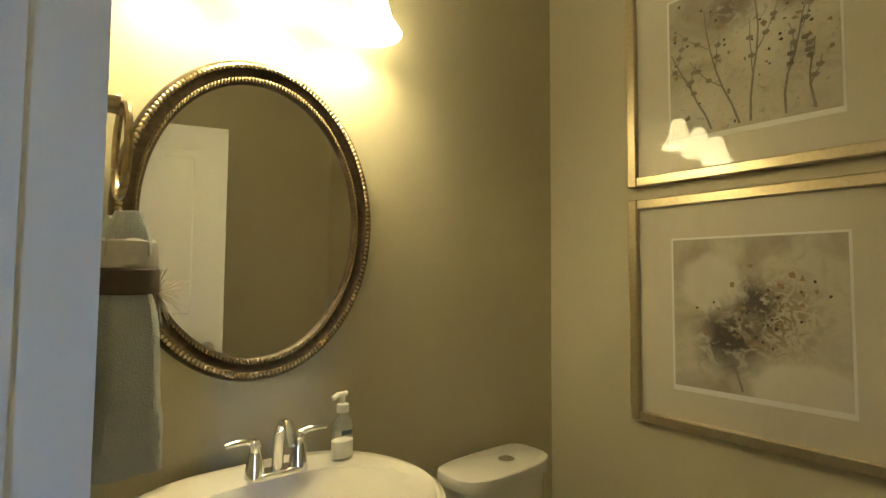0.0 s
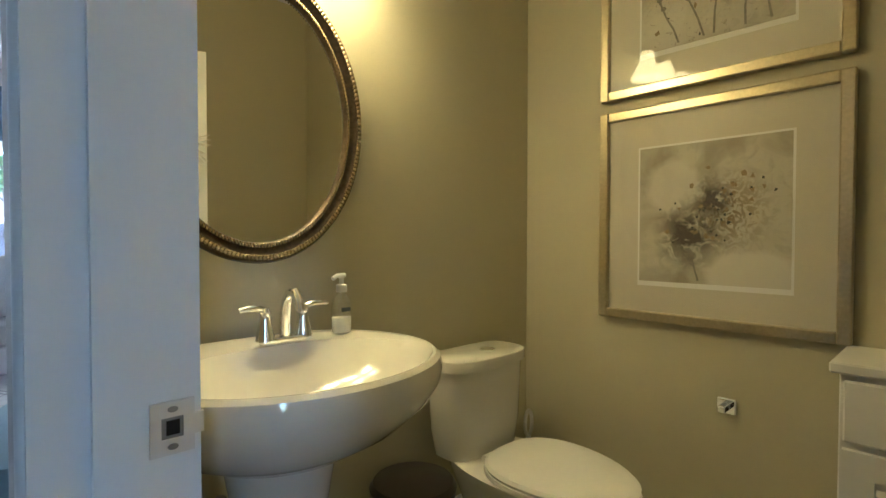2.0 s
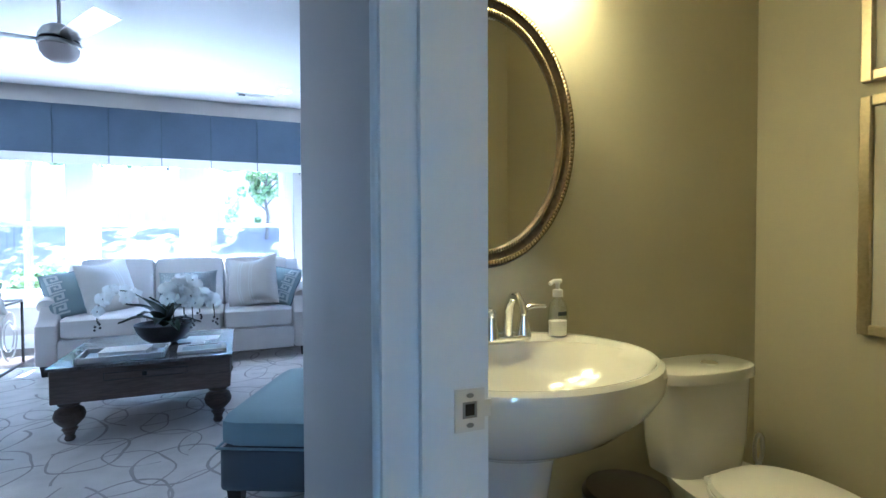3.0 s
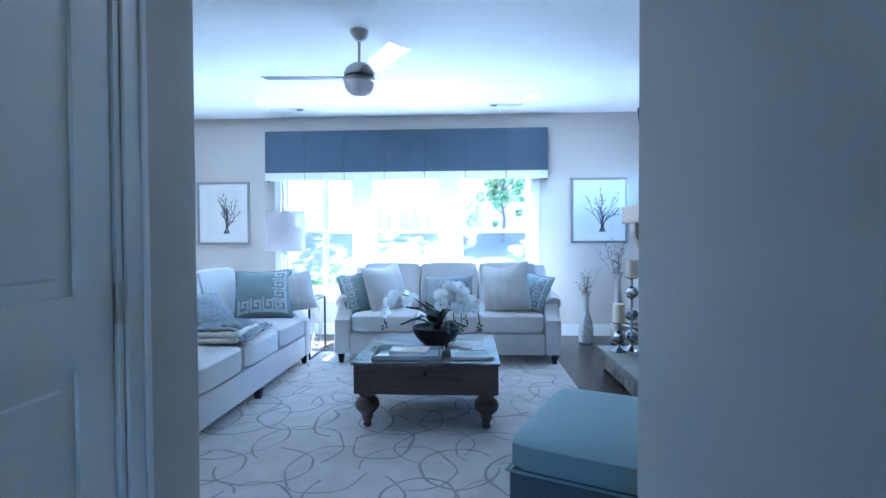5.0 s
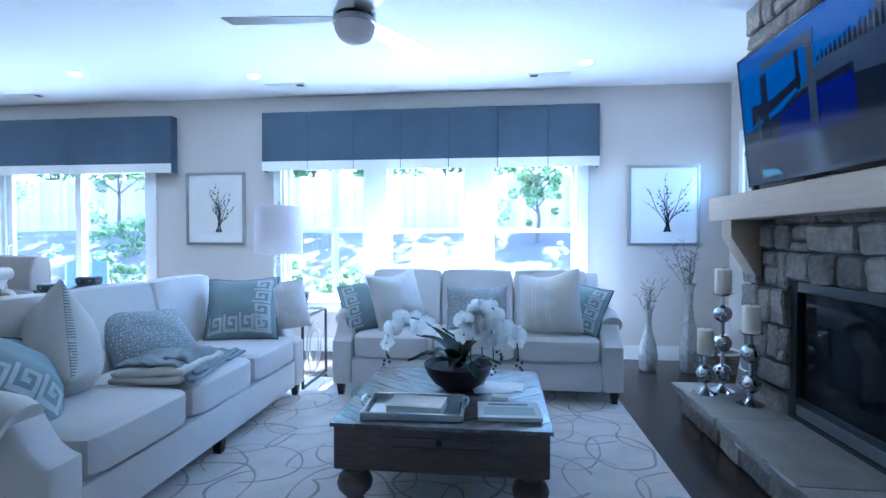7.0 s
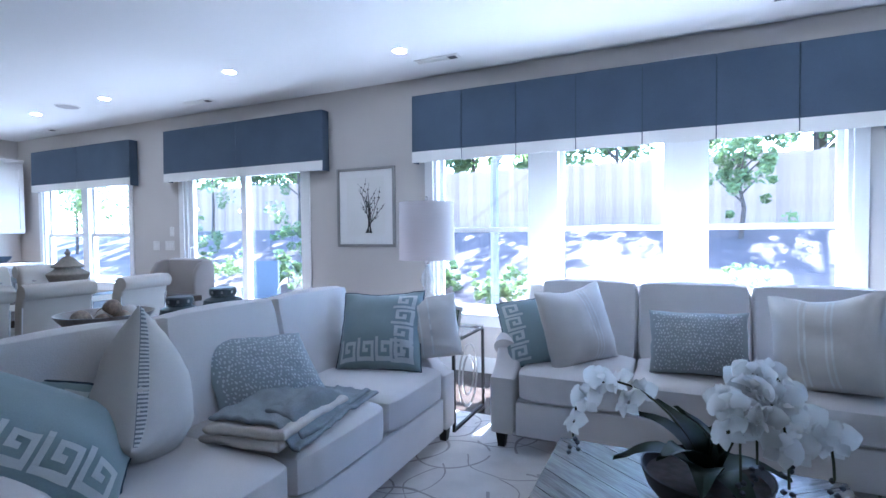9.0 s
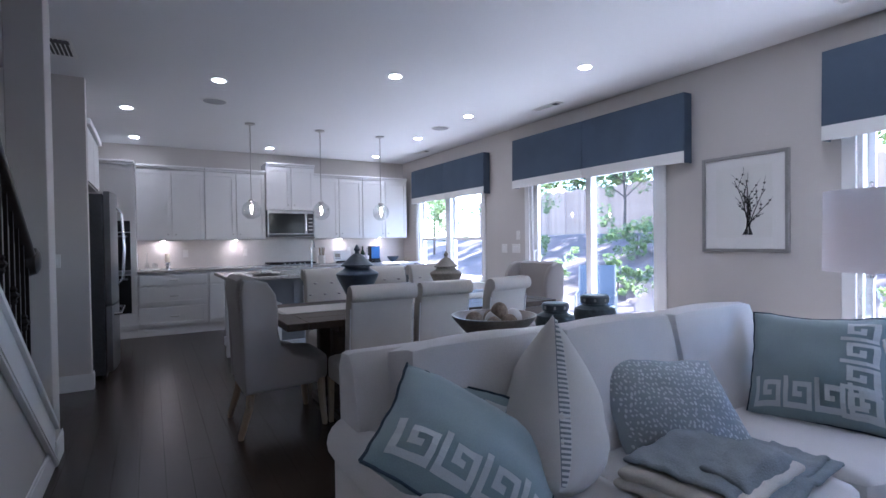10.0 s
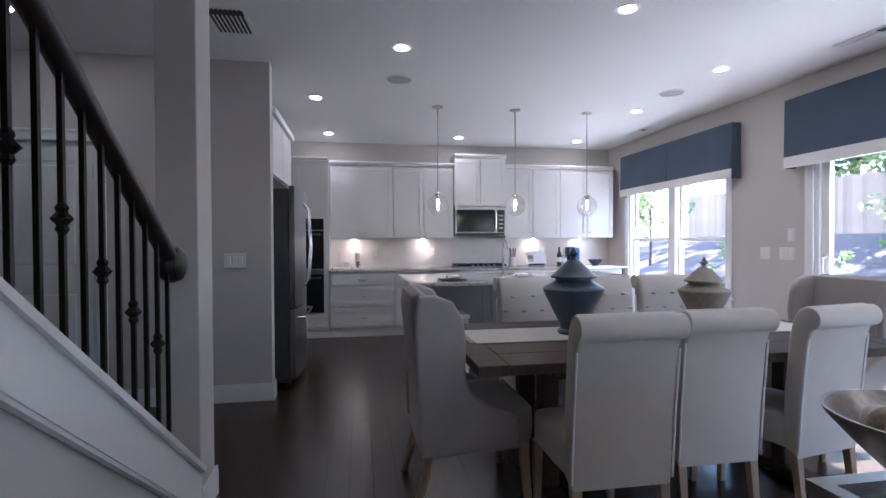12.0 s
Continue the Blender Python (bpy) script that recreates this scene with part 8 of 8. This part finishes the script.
def parsons(m, label, tufted=False):
    """Rolled-back dining chair: faces -y, back at +y."""
    c = thing("dining_chair", m, label, "chair", "chairs round the dining table")
    w = 0.235
    part("seat", puff(0.47, 0.50, 0.17, 0.015, at=(0, -0.03, 0.405), squish=8), M_CHAIR, c)
    prof = [(0.155, 0.34), (0.24, 0.30), (0.262, 0.60), (0.29, 0.86), (0.315, 0.93), (0.335, 0.965), (0.335, 1.0), (0.31, 1.025), (0.27, 1.03), (0.235, 1.01), (0.21, 0.965), (0.19, 0.88), (0.165, 0.62)]
    bk2 = part("backrest", extrude_profile(prof, -w, w, 0.018, segs=3), M_CHAIR, c)
    part("roll_top", tube([(-w - 0.006, 0.305, 0.975), (w + 0.006, 0.305, 0.975)], 0.052, 18), M_CHAIR, bk2)
    for s in (-1, 1):
        part("piping", tube([(s * w * 0.99, 0.246, 0.33), (s * w * 0.99, 0.268, 0.62), (s * w * 0.99, 0.296, 0.88)], 0.005, 6), M_PAPER, bk2)
    if tufted:
        for r in range(3):
            for q in range(4 if r % 2 else 3):
                x = (-0.15 + 0.15 * q) if r % 2 == 0 else (-0.20 + 0.133 * q)
                part("tuft_button", lathe([(0, -0.008), (0.012, -0.006), (0.018, 0.0), (0.012, 0.006), (0, 0.008)], 10, (x, 0.170 + 0.009 * r, 0.70 + 0.10 * r)), M_WING, bk2)
    for sx in (-1, 1):
        for sy, oy in ((-1, -0.24), (1, 0.21)):
            bm = B(-0.022, 0.022, -0.022, 0.022, 0, 0.335)
            for v in bm.verts:
                if v.co.z < 0.1:
                    v.co.x *= 0.7
                    v.co.y = v.co.y * 0.7 + (0.045 if sy > 0 else -0.01)
            bmesh.ops.translate(bm, vec=(sx * 0.205, oy, 0), verts=bm.verts)
            part("leg", bm, M_OAK, c, "light oak tapered leg", smooth=False)
    return c


c1 = parsons(pose(-3.65, 4.26, 0.001, 0, 0, -90) @ Matrix.Diagonal((0.93, 0.93, 0.97, 1)), "beige linen dining chair with rolled back and oak legs")
copy_thing(c1, pose(-3.765, 4.80, 0.001, 0, 0, -90) @ Matrix.Diagonal((0.93, 0.93, 0.985, 1)))
copy_thing(c1, pose(-3.775, 5.34, 0.001, 0, 0, -80) @ Matrix.Diagonal((0.93, 0.93, 0.985, 1)))
t1 = parsons(pose(-4.72, 4.42, 0.001, 0, 0, 90), "beige linen dining chair with button-tufted rolled back", True)
copy_thing(t1, pose(-4.72, 4.95, 0.001, 0, 0, 90))
copy_thing(t1, pose(-4.72, 5.48, 0.001, 0, 0, 86))


def wing(m, label):
    c = thing("wing_chair", m, label, "chair", "wing chairs at the table ends")
    part("seat", puff(0.54, 0.54, 0.19, 0.015, at=(0, -0.03, 0.40), squish=8), M_WING, c)
    prof = [(0.18, 0.32), (0.26, 0.28), (0.275, 0.6), (0.31, 0.95), (0.30, 1.03), (0.265, 1.05), (0.225, 1.03), (0.20, 0.92), (0.175, 0.6)]
    part("backrest", extrude_profile(prof, -0.26, 0.26, 0.02, segs=3), M_WING, c)
    for s in (-1, 1):
        wp = [(0.27, 0.30), (0.29, 0.95), (0.27, 1.035), (0.20, 1.04), (0.12, 1.01), (0.07, 0.93), (0.055, 0.82), (0.06, 0.70), (0.04, 0.60), (-0.04, 0.53), (-0.16, 0.49), (-0.20, 0.46), (-0.20, 0.32)]
        part("wing_side", extrude_profile(wp, s * 0.30 - 0.028, s * 0.30 + 0.028, 0.018, segs=3), M_WING, c)
    for sx in (-1, 1):
        for oy, bend in ((-0.24, -0.02), (0.22, 0.07)):
            part("leg", tube([(sx * 0.24, oy, 0.33), (sx * 0.245, oy + bend * 0.2, 0.2), (sx * 0.25, oy + bend, 0.02), (sx * 0.25, oy + bend, 0.0)], 0.028, 8, taper=0.62), M_OAK, c, "carved oak leg")
    return c


w1 = wing(pose(-4.12, 3.76, 0.001, 0, 0, 180), "greige linen wing-back chair at the table end")
copy_thing(w1, pose(-4.30, 6.12, 0.001, 0, 0, 0))

# console behind the sofa
cs = thing("console_table", pose(-2.36, 4.93, 0.001), "silver-framed glass console table behind the sofa", "console table")
for sx in (-0.2, 0.2):
    for sy in (-0.67, 0.67):
        part("leg", B(sx - 0.015, sx + 0.015, sy - 0.015, sy + 0.015, 0, 0.70), M_NICKEL, cs, smooth=False)
    part("side_rail", B(sx - 0.02, sx + 0.02, -0.69, 0.69, 0.70, 0.73), M_NICKEL, cs, smooth=False)
for sy in (-0.67, 0.67):
    part("end_rail", B(-0.18, 0.18, sy - 0.02, sy + 0.02, 0.70, 0.73), M_NICKEL, cs, smooth=False)
part("glass_top", B(-0.178, 0.178, -0.648, 0.648, 0.712, 0.722), M_CLEAR, cs, smooth=False)
bw = thing("decorative_bowl", pose(-2.46, 4.46, 0.732) @ Matrix.Diagonal((0.78, 0.78, 0.88, 1)), "wide tarnished metal bowl filled with wooden balls", "bowl")
part("bowl", lathe([(0.05, 0.0), (0.07, 0.006), (0.13, 0.05), (0.20, 0.11), (0.265, 0.175), (0.272, 0.19), (0.262, 0.19), (0.19, 0.12), (0.12, 0.065), (0, 0.05)], 40), M_BOWL, bw)
rb = random.Random(4)
for k, (x, y, r, z) in enumerate(((0.0, 0.0, 0.062, 0.15), (0.12, 0.03, 0.055, 0.18), (-0.11, 0.06, 0.055, 0.18), (0.02, 0.14, 0.058, 0.19), (-0.03, -0.13, 0.06, 0.185), (0.12, -0.09, 0.05, 0.18), (-0.12, -0.06, 0.05, 0.17), (0.02, 0.03, 0.055, 0.235))):
    bm = bmesh.new()
    bmesh.ops.create_icosphere(bm, subdivisions=3, radius=r)
    bmesh.ops.translate(bm, vec=(x, y, z - (0.0 if k == 0 else 0.03)), verts=bm.verts)
    part("wooden_ball", bm, M_BALL if k % 3 else M_CREAM, bw)
for x, y, k in ((-2.46, 4.87, 0.99), (-2.46, 5.17, 1.10)):
    j = thing("lidded_jar", pose(x, y, 0.732), "dark teal ceramic lidded jar on the console", "jar", "console jars")
    part("jar_body", lathe([(r * k, z * k) for r, z in ((0.085, 0), (0.10, 0.01), (0.108, 0.09), (0.10, 0.13), (0.065, 0.145), (0.06, 0.155), (0, 0.155))], 26), M_JAR, j)
    ld = part("jar_lid", lathe([(r * k, z * k) for r, z in ((0.07, 0.157), (0.072, 0.19), (0.065, 0.198), (0, 0.20))], 26), M_JAR, j)
    for q in range(8):
        a = q * math.pi / 4
        part("lid_stud", B(-0.006, 0.006, -0.003, 0.003, -0.008, 0.008), M_SILV, ld, m=Matrix.Translation((0.071 * k * math.cos(a), 0.071 * k * math.sin(a), 0.175 * k)) @ pose(0, 0, 0, 0, 0, math.degrees(a) + 90))

# ---- outside ----
def bank(x, y):
    k = min(1, max(0, (y - 9.6) / 6.5))
    return -0.12 + 1.55 * k * k * (3 - 2 * k) + (0.05 * noise.noise((x * 0.5, y * 0.5, 0)) if y > 9.6 else 0)


bm = bmesh.new()
xs = [-300, -60, -30] + [-22 + 0.9 * i for i in range(46)] + [30, 60, 300]
ys = [-300, -40, -6, 7.31, 8.2, 9.0, 9.6] + [10 + 0.5 * i for i in range(16)] + [19, 22, 40, 300]
g = [[bm.verts.new((x, y, bank(x, y) if y > 7.4 else -0.13)) for x in xs] for y in ys]
for j in range(len(ys) - 1):
    for i in range(len(xs) - 1):
        bm.faces.new((g[j][i], g[j][i + 1], g[j + 1][i + 1], g[j + 1][i]))
struct("ground", bm, M_MULCH, "dark mulch garden bank rising to the fence", "ground", smooth=True)
struct("pavement_patio", B(-10, 4, 7.32, 9.7, -0.16, -0.10), M_PATIO, "pale concrete patio outside the sliding door", "patio")
# eave out of view, added to cut the high sun on the windows
struct("wall_shade_eave", B(-10, 3.4, 7.31, 7.50, 2.74, 2.85), M_TRIM, "unseen white eave added to shade the windows", "eave")
ft = tagged(new("fence"), "weathered cedar privacy fence along the garden bank", "fence", kind="structure")
fence_me = finish(B(0, 0.1435, 0, 0.02, 0, 1.75), "fence_board", M_FENCE, False)
for i in range(200):
    x = -21 + i * 0.145
    part("fence_board", fence_me, M_FENCE, ft, m=Matrix.Translation((x, 17.2, 1.40 + 0.03 * math.sin(i * 1.7))))
for z in (1.75, 2.85):
    part("fence_rail", B(-21, 8, 17.23, 17.27, z, z + 0.09), M_FENCE, ft, smooth=False)


def leaves(center, size, count, leaf, seed, flat=1.0):
    r = random.Random(seed)
    verts, faces = [], []
    clumps = [(Vector((r.gauss(0, 0.46), r.gauss(0, 0.46), r.gauss(0, 0.38))), r.uniform(0.06, 0.24)) for _ in range(46)]
    for _ in range(count):
        c, rad = r.choice(clumps)
        d = Vector((r.gauss(0, 1), r.gauss(0, 1), r.gauss(0, 1))).normalized() * rad * r.uniform(0.5, 1.0) ** 0.5
        p = Vector(center) + Vector(((c.x + d.x) * size[0], (c.y + d.y) * size[1], (c.z + d.z) * size[2]))
        a = Vector((r.gauss(0, 1), r.gauss(0, 1), r.gauss(0, 0.6))).normalized() * leaf * r.uniform(0.6, 1.3)
        b = a.cross(Vector((r.gauss(0, 1), r.gauss(0, 1), r.gauss(0, 1)))).normalized() * leaf * 0.45
        k = len(verts)
        verts += [p - a, p + b, p + a, p - b]
        faces.append((k, k + 1, k + 2, k + 3))
    me = bpy.data.meshes.new("crown")
    me.from_pydata([tuple(v) for v in verts], [], faces)
    return me


def tree(name, x, y, h, spread, seed, label, mm, trunk=0.05, leaf=0.06, count=2600):
    z = bank(x, y)
    t = thing(name, pose(x, y, z - 0.05), label, "tree", "garden trees")
    r = random.Random(seed)
    bm = tube([(0, 0, 0), (0.05, 0, h * 0.3), (-0.04, 0.05, h * 0.55), (0.0, 0, h * 0.8)], trunk, 10, taper=0.35)
    for k in range(7):
        a, z0 = r.uniform(0, 6.28), h * r.uniform(0.3, 0.7)
        tube([(0, 0, z0), (spread * 0.3 * math.cos(a), spread * 0.3 * math.sin(a), z0 + h * 0.1), (spread * 0.6 * math.cos(a), spread * 0.6 * math.sin(a), z0 + h * 0.2)], trunk * 0.4, 6, bm=bm, taper=0.3)
    part("trunk", bm, M_BARK, t)
    me = leaves((0, 0, h * 0.68), (spread, spread, h * 0.42), count, leaf, seed)
    me.materials.append(mm)
    part("crown", me, mm, t)


def bush(x, y, r, seed, mm, label, count=1500):
    b = thing("shrub", pose(x, y, bank(x, y) - 0.02), label, "shrub", "garden shrubs")
    me = leaves((0, 0, r * 0.75), (r, r, r * 0.8), count, 0.055, seed)
    me.materials.append(mm)
    part("foliage", me, mm, b)
    part("stems", tube([(0, 0, 0), (0.02, 0.01, r * 0.8)], 0.02, 6, taper=0.4), M_BARK, b)


for k, (x, y, h, s, mm) in enumerate(((1.3, 14.2, 2.1, 0.8, M_FOLY), (4.4, 14.8, 3.2, 1.5, M_FOLY), (-6.4, 14.0, 3.2, 1.2, M_FOL), (-10.2, 14.8, 3.6, 1.5, M_FOL), (-13.5, 14.5, 3.6, 1.6, M_FOLY), (-16.2, 12.4, 3.0, 1.2, M_FOLY), (-18.2, 13.0, 3.4, 1.4, M_FOL))):
    tree("ornamental_tree", x, y, h, s, 20 + k, "small leafy ornamental tree on the mulch bank", mm)
for k, (x, y) in enumerate(((-17, 21), (-12.5, 20.5), (-8, 22), (-4, 20.5), (0, 22), (4, 21), (8, 22.5))):
    tree("tall_tree", x, y, 11 + (k % 3) * 1.4, 3.2, 40 + k, "tall leafy tree beyond the fence", (M_FOL, M_FOLY)[k % 2], 0.2, 0.17, 5200)
for k in range(13):
    tree("understory_tree", -19 + 2.5 * k, 18.9 + 0.5 * (k % 3), 4.6 + 0.5 * (k % 2), 2.2, 80 + k, "leafy understory tree behind the fence", (M_FOLY, M_FOL)[k % 2], 0.08, 0.13, 3600)
for k, (x, y, r, mm) in enumerate(((-2.6, 10.9, 0.45, M_FOLY), (1.0, 11.6, 0.4, M_FOL), (2.6, 11.0, 0.45, M_FOLY), (-5.4, 10.9, 0.5, M_FOLY), (-7.4, 11.2, 0.6, M_FOL), (-9.5, 11.0, 0.7, M_FOLY), (-3.9, 11.4, 0.4, M_FOL), (-11.5, 12, 0.9, M_FOL), (-8.5, 13.2, 0.8, M_FOL))):
    bush(x, y, r, 60 + k, mm, "leafy garden shrub on the mulch bank")
post = thing("porch_post", pose(-2.75, 8.85, -0.10), "white square porch post on the patio", "post")
part("shaft", B(-0.09, 0.09, -0.09, 0.09, 0, 2.95, 0.006), M_TRIM, post, smooth=False)
part("plinth", B(-0.12, 0.12, -0.12, 0.12, 0, 0.16, 0.006), M_TRIM, post, smooth=False)
ds = thing("downspout", pose(-1.62, 7.95, -0.10), "dark metal downspout with elbow outside the window", "downspout")
part("pipe", tube([(0, 0, 0.0), (0, 0, 2.05), (0.03, -0.02, 2.15), (0.16, -0.08, 2.25), (0.2, -0.1, 2.4), (0.2, -0.1, 2.9)], 0.045, 8), M_GUTTER, ds, smooth=False)
oc = thing("patio_chair", pose(-5.45, 8.45, -0.10, 0, 0, 40), "dark blue sling patio chair outside the door", "patio chair")
for s in (-1, 1):
    part("side_frame", tube([(s * 0.27, -0.3, 0.0), (s * 0.27, -0.25, 0.58), (s * 0.27, 0.2, 0.60), (s * 0.27, 0.32, 0.0)], 0.014, 8), M_GUTTER, oc)
    part("back_post", tube([(s * 0.25, 0.18, 0.40), (s * 0.25, 0.36, 0.98)], 0.014, 8), M_GUTTER, oc)
part("sling_seat", B(-0.25, 0.25, -0.26, 0.20, 0.385, 0.40, 0.004), M_PATCH, oc)
bm = B(-0.25, 0.25, -0.008, 0.008, 0, 0.60)
bmesh.ops.transform(bm, matrix=pose(0, 0.185, 0.40, -17, 0, 0), verts=bm.verts)
part("sling_back", bm, M_PATCH, oc)

# ---- floor planks ----
pr = random.Random(21)
near, far = [], []
yy = -1.28
lengths = (0.9, 1.2, 1.5, 1.8)
plank_me = {ln2: finish(B(0.0004, ln2 - 0.0004, 0.0003, 0.1267, -0.010, 0.0, 0.0007), "floor_plank", M_FLOOR, False) for ln2 in lengths}
bmr = bmesh.new()
count = 0
while yy < 7.15:
    x = -9.1 - pr.uniform(0, 0.8)
    while x < 2.75:
        ln2 = pr.choice(lengths)
        inside = x > -9.0 and x + ln2 < 2.6
        if inside and count < 300 and 1.8 < yy < 6.9 and -7.6 < x and x + ln2 < -0.1 and not (x > -2.4 and yy > 2.5) and not (-4.0 < x < -0.6 and yy < 2.45):
            part("floor_plank", plank_me[ln2], M_FLOOR, floor, m=Matrix.Translation((x, yy, 0)))
            count += 1
        else:
            a, b = max(x, -9.015), min(x + ln2, 2.638)
            if b - a > 0.02:
                box(bmr, a + 0.0006, b - 0.0006, yy + 0.0005, yy + 0.1265, -0.010, 0.0)
        x += ln2
    yy += 0.127
rest = part("floor_planks_rest", bmr, M_FLOOR, floor, smooth=False)
tagged(rest, kind="stuff")
